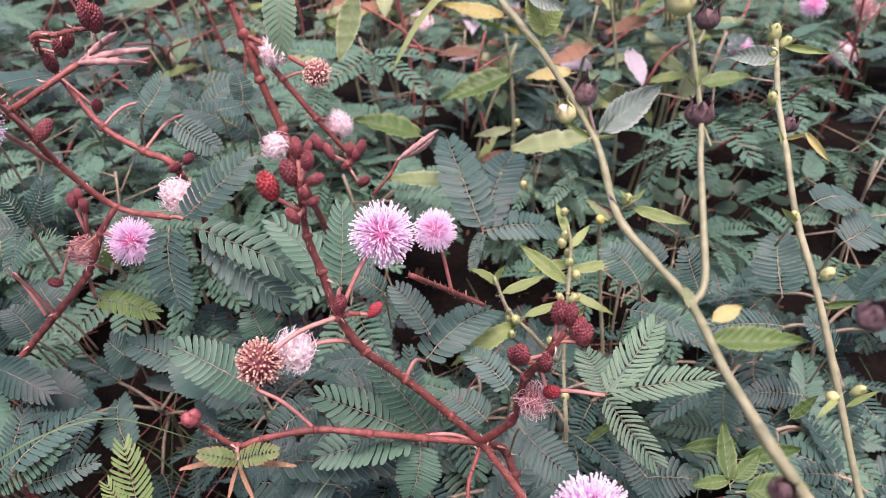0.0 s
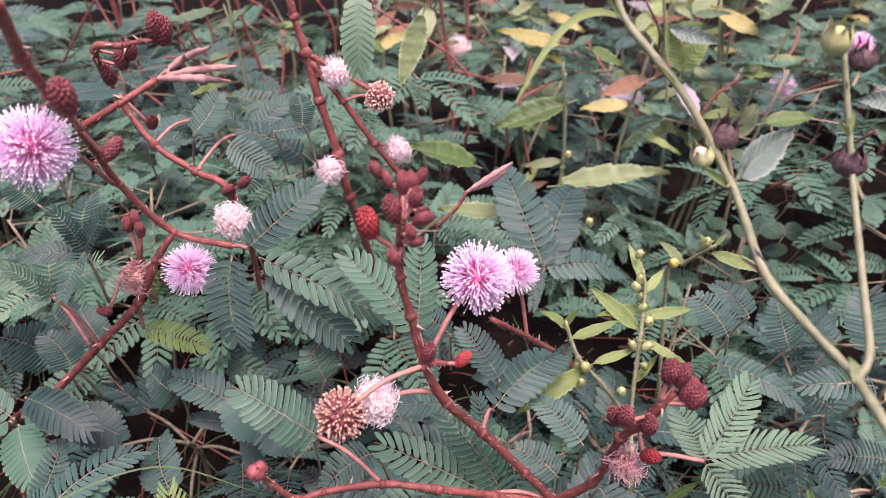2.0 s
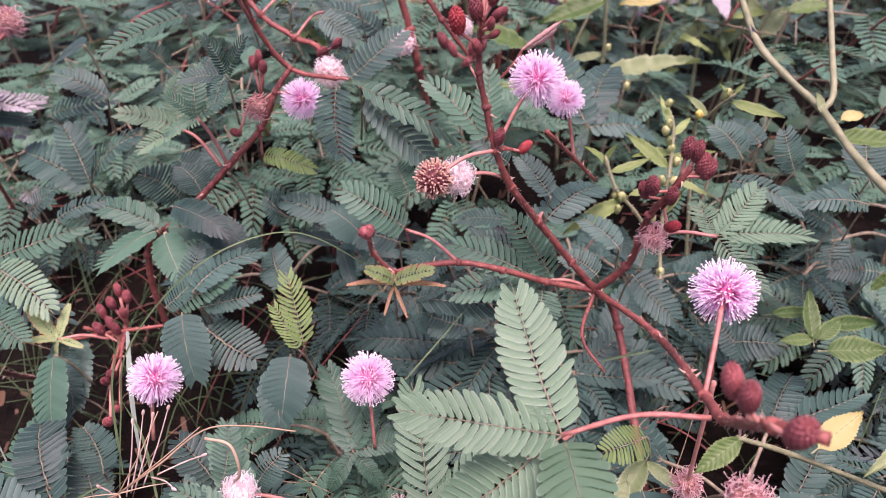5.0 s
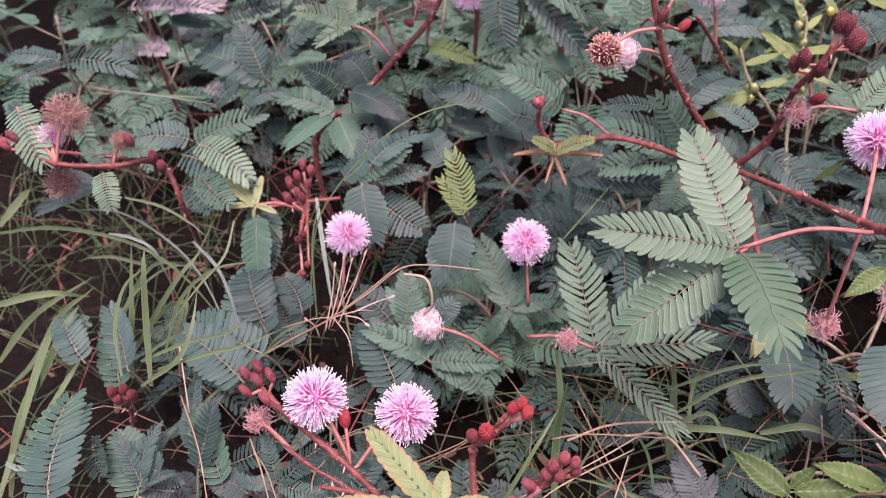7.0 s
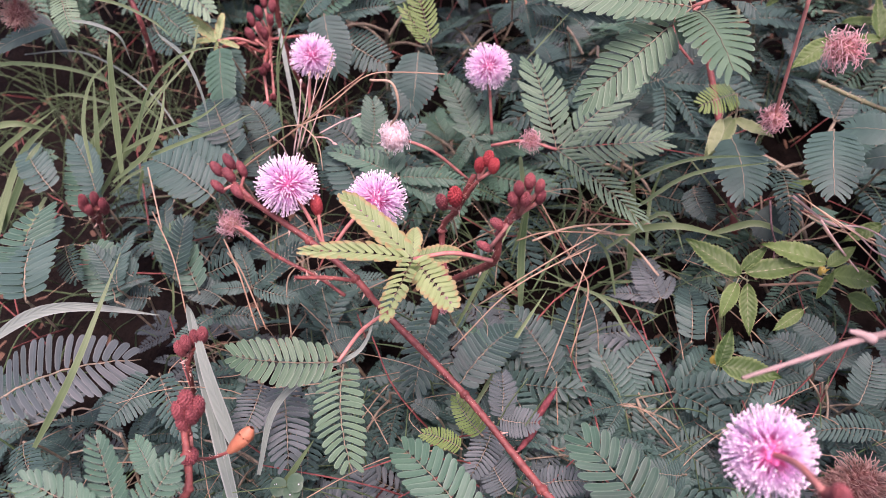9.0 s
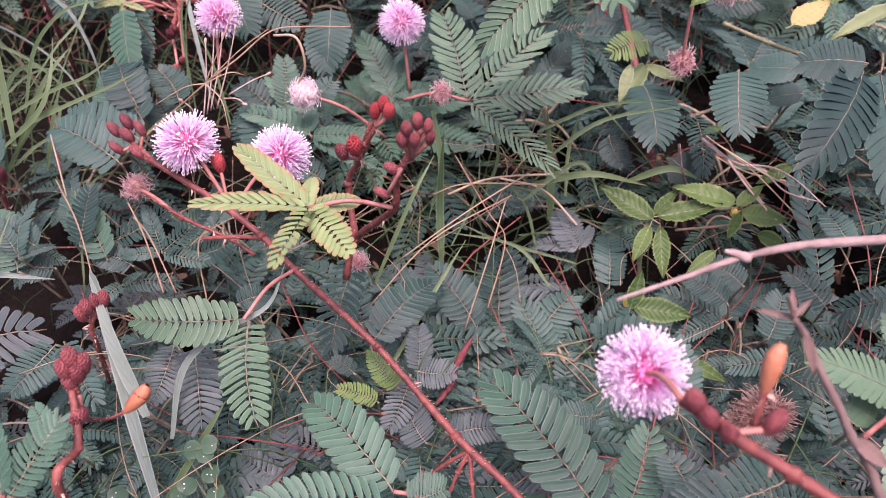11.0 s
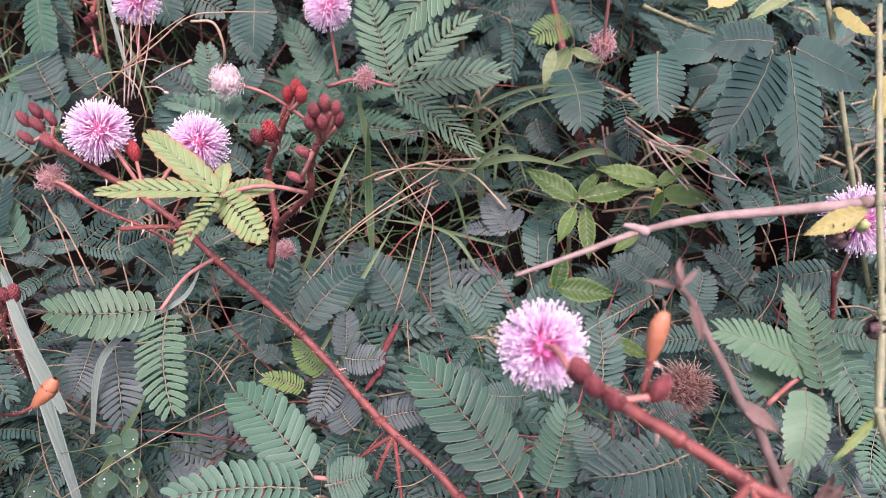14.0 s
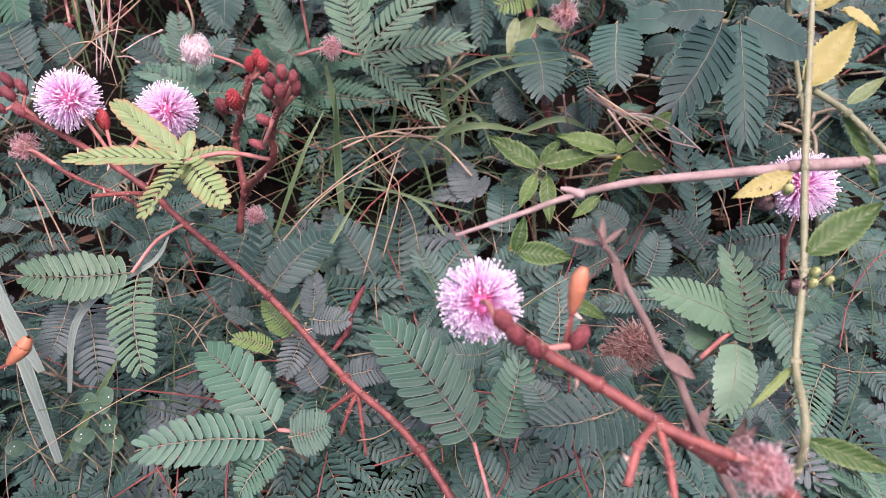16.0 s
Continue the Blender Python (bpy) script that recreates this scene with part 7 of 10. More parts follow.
grass_blade(grass_tuft, [(-0.2359, 0.1790, 0.1400), (-0.2089, 0.1775, 0.1400)], 0.0011)
grass_blade(grass_tuft, [(-0.0540, 0.1407, 0.1000), (-0.0306, 0.1746, 0.1100)], 0.0006)
grass_blade(grass_tuft, [(0.0153, 0.1539, 0.1000), (0.0365, 0.1612, 0.1000)], 0.0009)

grass_tuft_two = thing("grass_tuft", (-0.1400, -0.0600, 0.0000), "broad hairy grass blades with bluish bloom beside clover", "grass", "grass tufts")
grass_blade(grass_tuft_two, [(-0.1321, -0.0393, 0.0400), (-0.1453, -0.0104, 0.0600), (-0.1554, 0.0137, 0.0800), (-0.1578, 0.0186, 0.0850)], 0.0042, GRASS_PALE)
grass_blade(grass_tuft_two, [(-0.1308, -0.0204, 0.0500), (-0.1246, -0.0092, 0.0700), (-0.1131, -0.0023, 0.0800), (-0.0981, 0.0040, 0.0850), (-0.0958, 0.0220, 0.0850)], 0.0022, GRASS_PALE)
grass_blade(grass_tuft_two, [(-0.1364, -0.0339, 0.0300), (-0.1211, -0.0205, 0.0500), (-0.1130, -0.0128, 0.0600)], 0.0022)
grass_blade(grass_tuft_two, [(-0.2018, -0.0110, 0.1000), (-0.1890, -0.0040, 0.1050), (-0.1750, -0.0007, 0.1050), (-0.1553, 0.0015, 0.1000)], 0.0035, GRASS_PALE)
grass_blade(grass_tuft_two, [(-0.1359, -0.0186, 0.0600), (-0.1433, -0.0059, 0.0800), (-0.1496, 0.0076, 0.0950)], 0.0042, GRASS_PALE)
grass_blade(grass_tuft_two, [(-0.1862, -0.0324, 0.0800), (-0.1721, -0.0185, 0.1000), (-0.1661, 0.0117, 0.1150)], 0.0022)
grass_blade(grass_tuft_two, [(-0.0512, 0.0626, 0.0400), (-0.0514, 0.0763, 0.0600), (-0.0486, 0.0788, 0.0900)], 0.0032)
grass_blade(grass_tuft_two, [(-0.0680, 0.0105, 0.0400), (-0.0532, 0.0370, 0.0500), (-0.0411, 0.0549, 0.0600)], 0.0018)
grass_blade(grass_tuft_two, [(-0.0112, 0.0772, 0.0800), (0.0079, 0.0848, 0.0900), (0.0371, 0.0927, 0.0900)], 0.0016)
grass_blade(grass_tuft_two, [(-0.0157, 0.0849, 0.0600), (0.0048, 0.0791, 0.0700), (0.0274, 0.0835, 0.0600)], 0.0028)
grass_blade(grass_tuft_two, [(-0.0740, 0.0427, 0.0500), (-0.0594, 0.0547, 0.0800), (-0.0515, 0.0663, 0.0900)], 0.0016)
grass_blade(grass_tuft_two, [(-0.0103, 0.0501, 0.0400), (-0.0227, 0.0613, 0.0500), (-0.0501, 0.0645, 0.0550)], 0.0014)
grass_blade(grass_tuft_two, [(0.0004, 0.0568, 0.0450), (-0.0291, 0.0645, 0.0500), (-0.0439, 0.0689, 0.0550)], 0.0012)
grass_blade(grass_tuft_two, [(-0.0203, 0.0754, 0.0600), (0.0012, 0.0858, 0.0700), (0.0093, 0.0745, 0.0600)], 0.0018)

dry_grass = thing("grass_tuft", (-0.1200, 0.0800, 0.0000), "dry orange-brown grass culms with forked seed heads", "grass", "grass tufts")
stem(dry_grass, [(-0.1990, 0.0790, 0.0500), (-0.1675, 0.0841, 0.0800), (-0.1304, 0.0824, 0.1100)], 0.00040, 0.00034, mat=STRAW, hairs=False, name="culm")
stem(dry_grass, [(-0.1304, 0.0824, 0.1100), (-0.1217, 0.0876, 0.1240), (-0.1189, 0.0971, 0.1300)], 0.00021, 0.00014, mat=STRAW, hairs=False, name="culm")
stem(dry_grass, [(-0.1304, 0.0824, 0.1100), (-0.1172, 0.0890, 0.1190), (-0.1097, 0.1001, 0.1200)], 0.00021, 0.00014, mat=STRAW, hairs=False, name="culm")
stem(dry_grass, [(-0.1304, 0.0824, 0.1100), (-0.1209, 0.0827, 0.1140), (-0.1172, 0.0869, 0.1100)], 0.00021, 0.00014, mat=STRAW, hairs=False, name="culm")
stem(dry_grass, [(-0.1304, 0.0824, 0.1100), (-0.1378, 0.0818, 0.1090), (-0.1520, 0.0847, 0.1000)], 0.00021, 0.00014, mat=STRAW, hairs=False, name="culm")
stem(dry_grass, [(-0.1304, 0.0824, 0.1100), (-0.1229, 0.0740, 0.1090), (-0.1214, 0.0693, 0.1000)], 0.00021, 0.00014, mat=STRAW, hairs=False, name="culm")
stem(dry_grass, [(-0.1304, 0.0824, 0.1100), (-0.1193, 0.0901, 0.1150), (-0.1084, 0.0988, 0.1200), (-0.0967, 0.1013, 0.1200), (-0.0806, 0.1003, 0.1200)], 0.00030, 0.00022, mat=STRAW, hairs=False, name="culm")
stem(dry_grass, [(-0.1068, 0.0960, 0.1200), (-0.0985, 0.0939, 0.1200), (-0.0969, 0.0916, 0.1100), (-0.1024, 0.0952, 0.1000)], 0.00045, 0.00045, mat=STRAW, hairs=False, name="culm")
stem(dry_grass, [(-0.0332, 0.0315, 0.0500), (-0.0269, 0.0546, 0.0600), (-0.0329, 0.0642, 0.0650), (-0.0448, 0.0784, 0.0800)], 0.00025, 0.00025, mat=STRAW, hairs=False, name="culm")
stem(dry_grass, [(-0.0668, 0.0537, 0.0500), (-0.0407, 0.0591, 0.0700), (-0.0183, 0.0740, 0.0750)], 0.00025, 0.00025, mat=STRAW, hairs=False, name="culm")
stem(dry_grass, [(-0.0749, 0.0322, 0.0500), (-0.0527, 0.0503, 0.0650), (-0.0246, 0.0676, 0.0700)], 0.00025, 0.00025, mat=STRAW, hairs=False, name="culm")
stem(dry_grass, [(-0.1339, 0.0133, 0.0800), (-0.1447, 0.0330, 0.0850), (-0.1520, 0.0438, 0.0900)], 0.00025, 0.00025, mat=STRAW, hairs=False, name="culm")
stem(dry_grass, [(-0.1355, 0.0217, 0.0700), (-0.1463, 0.0379, 0.0800), (-0.1516, 0.0423, 0.0850)], 0.00025, 0.00025, mat=STRAW, hairs=False, name="culm")
stem(dry_grass, [(0.0420, 0.0754, 0.0900), (0.0556, 0.0628, 0.0850), (0.0663, 0.0483, 0.0800)], 0.00025, 0.00025, mat=STRAW, hairs=False, name="culm")
stem(dry_grass, [(0.0449, 0.0706, 0.0900), (0.0605, 0.0597, 0.0850), (0.0711, 0.0594, 0.0800)], 0.00025, 0.00025, mat=STRAW, hairs=False, name="culm")
stem(dry_grass, [(-0.0415, 0.0294, 0.0400), (-0.0329, 0.0464, 0.0600), (-0.0267, 0.0646, 0.0700)], 0.00025, 0.00025, mat=STRAW, hairs=False, name="culm")
stem(dry_grass, [(-0.1657, 0.0272, 0.0700), (-0.1735, 0.0439, 0.0800), (-0.1863, 0.0616, 0.0850)], 0.00025, 0.00025, mat=STRAW, hairs=False, name="culm")
stem(dry_grass, [(-0.1832, 0.0583, 0.0800), (-0.1940, 0.0809, 0.0900)], 0.00025, 0.00025, mat=STRAW, hairs=False, name="culm")
stem(dry_grass, [(-0.1336, 0.0333, 0.0500), (-0.1336, 0.0420, 0.0700), (-0.1297, 0.0479, 0.0750)], 0.00025, 0.00025, mat=STRAW, hairs=False, name="culm")
stem(dry_grass, [(-0.0533, 0.0684, 0.0700), (-0.0407, 0.0685, 0.0750), (-0.0121, 0.0734, 0.0700)], 0.00025, 0.00025, mat=STRAW, hairs=False, name="culm")


stem(dry_grass, [(0.0426, 0.0803, 0.0850), (0.0537, 0.0747, 0.0787), (0.0656, 0.0770, 0.0725), (0.0746, 0.0723, 0.0663), (0.0890, 0.0735, 0.0600)], 0.00045, 0.00027, mat=STRAW_STALK, hairs=False, name="culm")
stem(dry_grass, [(0.0490, 0.0681, 0.0850), (0.0566, 0.0626, 0.0767), (0.0647, 0.0598, 0.0683), (0.0733, 0.0577, 0.0600)], 0.00040, 0.00024, mat=STRAW_STALK, hairs=False, name="culm")
stem(dry_grass, [(0.0527, 0.0655, 0.0850), (0.0671, 0.0739, 0.0767), (0.0788, 0.0761, 0.0683), (0.0900, 0.0710, 0.0600)], 0.00035, 0.00021, mat=STRAW_STALK, hairs=False, name="culm")
stem(dry_grass, [(0.0343, 0.0774, 0.0850), (0.0359, 0.0725, 0.0767), (0.0391, 0.0727, 0.0683), (0.0391, 0.0680, 0.0600)], 0.00040, 0.00024, mat=CALYX, hairs=False, name="culm")

stem(dry_grass, [(-0.1420, 0.0975, 0.0850), (-0.1382, 0.1025, 0.0997), (-0.1363, 0.1075, 0.1120)], 0.00026, 0.00018, mat=STRAW_STALK, hairs=False, name="culm")
bud(dry_grass, (-0.1363, 0.1075, 0.1120), (0.1934, 0.3390, 0.9207), 0.0028, "husk")
stem(dry_grass, [(-0.1411, 0.0990, 0.0850), (-0.1361, 0.1042, 0.1007), (-0.1330, 0.1094, 0.1140)], 0.00026, 0.00018, mat=STRAW_STALK, hairs=False, name="culm")
bud(dry_grass, (-0.1330, 0.1094, 0.1140), (0.2543, 0.3263, 0.9104), 0.0028, "husk")
stem(dry_grass, [(-0.1397, 0.0998, 0.0860), (-0.1339, 0.1047, 0.1007), (-0.1301, 0.1095, 0.1130)], 0.00026, 0.00018, mat=STRAW_STALK, hairs=False, name="culm")
bud(dry_grass, (-0.1301, 0.1095, 0.1130), (0.3173, 0.3210, 0.8923), 0.0028, "husk")
stem(dry_grass, [(-0.1375, 0.1012, 0.0860), (-0.1303, 0.1061, 0.1017), (-0.1251, 0.1111, 0.1150)], 0.00026, 0.00018, mat=STRAW_STALK, hairs=False, name="culm")
bud(dry_grass, (-0.1251, 0.1111, 0.1150), (0.3759, 0.2994, 0.8770), 0.0028, "husk")
stem(dry_grass, [(-0.1441, 0.0958, 0.0840), (-0.1445, 0.0950, 0.0907), (-0.1470, 0.0943, 0.0950)], 0.00026, 0.00018, mat=STRAW_STALK, hairs=False, name="culm")
bud(dry_grass, (-0.1470, 0.0943, 0.0950), (-0.2532, -0.1285, 0.9588), 0.0028, "husk")
stem(dry_grass, [(-0.1313, 0.1018, 0.0920), (-0.1223, 0.1040, 0.0962), (-0.1154, 0.1062, 0.0980)], 0.00026, 0.00018, mat=STRAW_STALK, hairs=False, name="culm")
bud(dry_grass, (-0.1154, 0.1062, 0.0980), (0.9062, 0.2490, 0.3418), 0.0028, "husk")
stem(dry_grass, [(-0.1338, 0.1020, 0.0900), (-0.1281, 0.1000, 0.0912), (-0.1245, 0.0980, 0.0900)], 0.00026, 0.00018, mat=STRAW_STALK, hairs=False, name="culm")
bud(dry_grass, (-0.1245, 0.0980, 0.0900), (0.9189, -0.3945, 0.0000), 0.0028, "husk")

clover = thing("clover", (-0.1170, -0.0320, 0.0000), "small clover with round dewy leaflets", "clover", "clovers")
clover_leaflet(clover, (-0.1205, -0.0235, 0.0520), 0.00, 0.0058)
clover_leaflet(clover, (-0.1173, -0.0280, 0.0500), 2.10, 0.0058)
clover_leaflet(clover, (-0.1201, -0.0334, 0.0500), 4.20, 0.0058)
clover_leaflet(clover, (-0.1262, -0.0242, 0.0500), 0.00, 0.0058)
clover_leaflet(clover, (-0.1161, -0.0319, 0.0450), 2.10, 0.0058)
clover_leaflet(clover, (-0.1429, -0.0344, 0.0450), 4.20, 0.0058)
clover_leaflet(clover, (-0.1426, -0.0252, 0.0450), 0.00, 0.0058)
clover_leaflet(clover, (-0.1149, -0.0358, 0.0400), 2.10, 0.0058)
clover_leaflet(clover, (-0.1262, -0.0358, 0.0400), 2.10, 0.0058)

clover_patch = thing("clover", (0.1300, 0.4200, 0.0000), "patch of clover in the shade behind the stems", "clover", "clovers")
clover_leaflet(clover_patch, (0.1227, 0.4200, 0.0520), 0.00, 0.014)
clover_leaflet(clover_patch, (0.1326, 0.4200, 0.0560), 1.30, 0.014)
clover_leaflet(clover_patch, (0.1444, 0.4200, 0.0474), 2.60, 0.014)
clover_leaflet(clover_patch, (0.1536, 0.4200, 0.0556), 3.90, 0.014)
clover_leaflet(clover_patch, (0.1660, 0.4200, 0.0449), 5.20, 0.014)
clover_leaflet(clover_patch, (0.1749, 0.4200, 0.0531), 6.50, 0.014)
clover_leaflet(clover_patch, (0.1898, 0.4200, 0.0487), 7.80, 0.014)
clover_leaflet(clover_patch, (0.1297, 0.4200, 0.0390), 9.10, 0.014)
clover_leaflet(clover_patch, (0.1747, 0.4200, 0.0361), 10.40, 0.014)
clover_leaflet(clover_patch, (0.1885, 0.4200, 0.0380), 11.70, 0.014)
clover_leaflet(clover_patch, (0.1519, 0.4200, 0.0343), 13.00, 0.014)
clover_leaflet(clover_patch, (0.1091, 0.4200, 0.0147), 14.30, 0.014)
clover_leaflet(clover_patch, (0.1196, 0.4200, 0.0191), 15.60, 0.014)
clover_leaflet(clover_patch, (0.2033, 0.4200, 0.0506), 16.90, 0.014)
clover_leaflet(clover_patch, (0.1602, 0.4200, 0.0576), 18.20, 0.014)

withered_patch = thing("dry_weed", (-0.3000, 0.3000, 0.0000), "pinkish withered leaves and dead flower heads", "dry weed", "")
leaf(withered_patch, (-0.2714, 0.2441, 0.1500), [(-0.2447, 0.2532, 0.1530, 0.0105)], kind="pale")
leaf(withered_patch, (-0.2711, 0.2529, 0.1500), [(-0.2264, 0.2392, 0.1530, 0.0105)], kind="pale")
leaf(withered_patch, (-0.2534, 0.2418, 0.1500), [(-0.2240, 0.2478, 0.1530, 0.0105)], kind="pale")
leaf(withered_patch, (-0.2792, 0.2427, 0.1300), [(-0.2551, 0.2329, 0.1330, 0.0105)], kind="pale")
leaf(withered_patch, (-0.2755, 0.2511, 0.1300), [(-0.2566, 0.2355, 0.1330, 0.0105)], kind="pale")
leaf(withered_patch, (-0.2629, 0.2601, 0.1300), [(-0.2416, 0.2495, 0.1330, 0.0105)], kind="pale")
leaf(withered_patch, (-0.2325, 0.2230, 0.1200), [(-0.2204, 0.2118, 0.1230, 0.0105)], kind="pale")
leaf(withered_patch, (-0.2796, 0.2716, 0.1700), [(-0.2392, 0.2331, 0.1730, 0.0105)], kind="pale")
leaf(withered_patch, (-0.2598, 0.2598, 0.1800), [(-0.2456, 0.2657, 0.1830, 0.0105)], kind="pale")
flower(withered_patch, (-0.2710, 0.2716, 0.1700), 0.0160, kind="withered")
flower(withered_patch, (-0.2419, 0.2667, 0.1800), 0.0160, kind="withered")
flower(withered_patch, (-0.2752, 0.2621, 0.1600), 0.0160, kind="withered")
stem(withered_patch, [(-.3, .3, -.005), (-0.2772, 0.2611, 0.1400), (-0.2559, 0.2859, 0.1700)], .001)
grass_blade(grass_tuft, [(-0.2735, 0.1449, 0.1000), (-0.2436, 0.1392, 0.1050), (-0.2200, 0.1303, 0.1000), (-0.2037, 0.1213, 0.0900), (-0.1897, 0.1075, 0.0750), (-0.1759, 0.0971, 0.0600)], 0.0009, GRASS_PALE)
grass_blade(grass_tuft, [(-0.1551, 0.1468, 0.1120), (-0.1477, 0.1255, 0.1000), (-0.1423, 0.1089, 0.0800)], 0.0019, GRASS_PALE)
grass_blade(grass_tuft, [(-0.2457, 0.0899, 0.0600), (-0.2337, 0.1067, 0.0800), (-0.2198, 0.1199, 0.0900), (-0.2056, 0.1226, 0.0900), (-0.1940, 0.1121, 0.0800)], 0.0010)
grass_blade(grass_tuft, [(-0.1552, 0.0879, 0.0900), (-0.1717, 0.0767, 0.0800), (-0.1898, 0.0638, 0.0700), (-0.2033, 0.0548, 0.0600)], 0.0010)
grass_blade(grass_tuft, [(-0.2199, 0.0872, 0.0700), (-0.2099, 0.0960, 0.0750), (-0.1849, 0.1113, 0.0800)], 0.0013)
grass_blade(grass_tuft, [(-0.2412, 0.1020, 0.0500), (-0.2243, 0.1122, 0.0700), (-0.2081, 0.1124, 0.0800), (-0.2099, 0.1037, 0.0700)], 0.0022)
grass_blade(grass_tuft, [(-0.2906, 0.0884, 0.0600), (-0.2709, 0.0982, 0.0800), (-0.2385, 0.1042, 0.1000)], 0.0029)
grass_blade(grass_tuft, [(-0.2646, 0.0729, 0.0600), (-0.2484, 0.0862, 0.0850), (-0.2452, 0.0975, 0.0900)], 0.0032)
grass_blade(grass_tuft, [(-0.2423, 0.1648, 0.1500), (-0.2229, 0.1619, 0.1500), (-0.1949, 0.1589, 0.1480)], 0.0009, GRASS_PALE)
grass_blade(grass_tuft, [(-0.2212, 0.1229, 0.0700), (-0.2082, 0.1317, 0.0900), (-0.1963, 0.1485, 0.1100)], 0.0007)
grass_blade(grass_tuft, [(-0.2990, 0.1317, 0.1000), (-0.2882, 0.1399, 0.1100), (-0.2816, 0.1399, 0.1150)], 0.0036)
grass_blade(grass_tuft, [(-0.2310, 0.0252, 0.0900), (-0.2223, 0.0230, 0.0900), (-0.2226, 0.0229, 0.0850)], 0.0022, GRASS_PALE)
grass_blade(grass_tuft, [(-0.2463, 0.0845, 0.0700), (-0.2540, 0.0683, 0.0600), (-0.2618, 0.0527, 0.0500)], 0.0022)
grass_blade(grass_tuft, [(-0.2149, 0.0962, 0.0600), (-0.2070, 0.1043, 0.0800), (-0.1999, 0.1129, 0.0950)], 0.0016)
grass_blade(grass_tuft, [(-0.2277, 0.1228, 0.0900), (-0.2409, 0.1215, 0.0950), (-0.2529, 0.1194, 0.0950)], 0.0016)
grass_blade(grass_tuft, [(-0.1650, 0.0900, 0.0800), (-0.1586, 0.0950, 0.0850), (-0.1456, 0.1006, 0.0900)], 0.0009)

leaning_shoot = thing("mimosa_shoot", (-0.3000, 0.3000, 0.0000), "mimosa shoot with withered red heads among dark grass", "sensitive plant", "mimosa shoots")
stem(leaning_shoot, [(-0.2641, 0.2180, 0.0000), (-0.2054, 0.1305, 0.1100), (-0.2085, 0.1306, 0.1380), (-0.2231, 0.1224, 0.1420), (-0.2431, 0.1183, 0.1450), (-0.2593, 0.1236, 0.1480), (-0.2774, 0.1302, 0.1500)], 0.0011, 0.0009)
flower(leaning_shoot, (-0.2388, 0.1283, 0.1600), 0.0170, (-0.2431, 0.1183, 0.1450), kind="bristly")
flower(leaning_shoot, (-0.2474, 0.1267, 0.1520), 0.0110, (-0.2431, 0.1183, 0.1450))
flower(leaning_shoot, (-0.2191, 0.1275, 0.1500), 0.0090, (-0.2231, 0.1224, 0.1420), kind="bristly")
flower(leaning_shoot, (-0.2517, 0.1256, 0.1300), 0.0140, (-0.2431, 0.1183, 0.1450), kind="bristly")
stem(leaning_shoot, [(-0.2085, 0.1306, 0.1380), (-0.2245, 0.1267, 0.1432), (-0.2405, 0.1228, 0.1472)], 0.0009, 0.0006)
bud(leaning_shoot, (-0.2156, 0.1266, 0.1520), (-0.4365, -0.2488, 2.1646), 0.007, "dark", (-0.2137, 0.1293, 0.1395))
bud(leaning_shoot, (-0.2065, 0.1247, 0.1460), (0.1993, -0.5778, 2.0915), 0.007, "dark", (-0.2101, 0.1302, 0.1385))
bud(leaning_shoot, (-0.2042, 0.1244, 0.1420), (0.5006, -0.7284, 1.7678), 0.007, "dark", (-0.2101, 0.1302, 0.1385))
bud(leaning_shoot, (-0.2593, 0.1214, 0.1550), (-0.9346, -0.1687, 1.6131), 0.007, "dark", (-0.2405, 0.1228, 0.1472))
bud(leaning_shoot, (-0.2634, 0.1200, 0.1520), (-0.9525, -0.1835, 1.5429), 0.007, "dark", (-0.2405, 0.1228, 0.1472))
leaf(leaning_shoot, (-0.2621, 0.1333, 0.1600), [(-0.2460, 0.1146, 0.1480, 0.0154)], (-0.2431, 0.1183, 0.1450), kind="light")
leaf(leaning_shoot, (-0.2273, 0.1209, 0.1400), [(-0.2225, 0.1106, 0.1300, 0.0112)], kind="light")
leaf(leaning_shoot, (-0.2339, 0.1267, 0.1500), [(-0.2271, 0.1212, 0.1450, 0.0086)], kind="mid")
leaf(leaning_shoot, (-0.2187, 0.1244, 0.1470), [(-0.2055, 0.1282, 0.1470, 0.0064)], kind="mid")
leaf(spreading_shoot, (-0.2114, 0.1640, 0.1250), [(-0.1828, 0.1519, 0.1200, 0.0164)], kind="light")
leaf(spreading_shoot, (-0.2057, 0.1484, 0.1200), [(-0.1902, 0.1374, 0.1120, 0.0142)], kind="mid")
leaf(spreading_shoot, (-0.1776, 0.1356, 0.1100), [(-0.1728, 0.1120, 0.0950, 0.0147)], kind="mid_wide")
leaf(spreading_shoot, (-0.1734, 0.0921, 0.0850), [(-0.1791, 0.1201, 0.1000, 0.0189)], kind="mid")
leaf(spreading_shoot, (-0.2052, 0.0996, 0.0750), [(-0.1702, 0.0880, 0.0750, 0.0178)], kind="mid")
leaf(spreading_shoot, (-0.2219, 0.0725, 0.0700), [(-0.2339, 0.1018, 0.0850, 0.0178)], kind="mid")
leaf(spreading_shoot, (-0.2132, 0.0178, 0.0850), [(-0.2220, 0.0488, 0.1000, 0.0212)], kind="mid")
leaf(spreading_shoot, (-0.1893, 0.0266, 0.0750), [(-0.2006, 0.0468, 0.0850, 0.0187)], kind="mid")
leaf(spreading_shoot, (-0.1643, 0.0368, 0.0700), [(-0.1811, 0.0612, 0.0800, 0.0141)], kind="mid")
leaf(spreading_shoot, (-0.2525, 0.0873, 0.0800), [(-0.2412, 0.0934, 0.0880, 0.0114)], kind="mid")
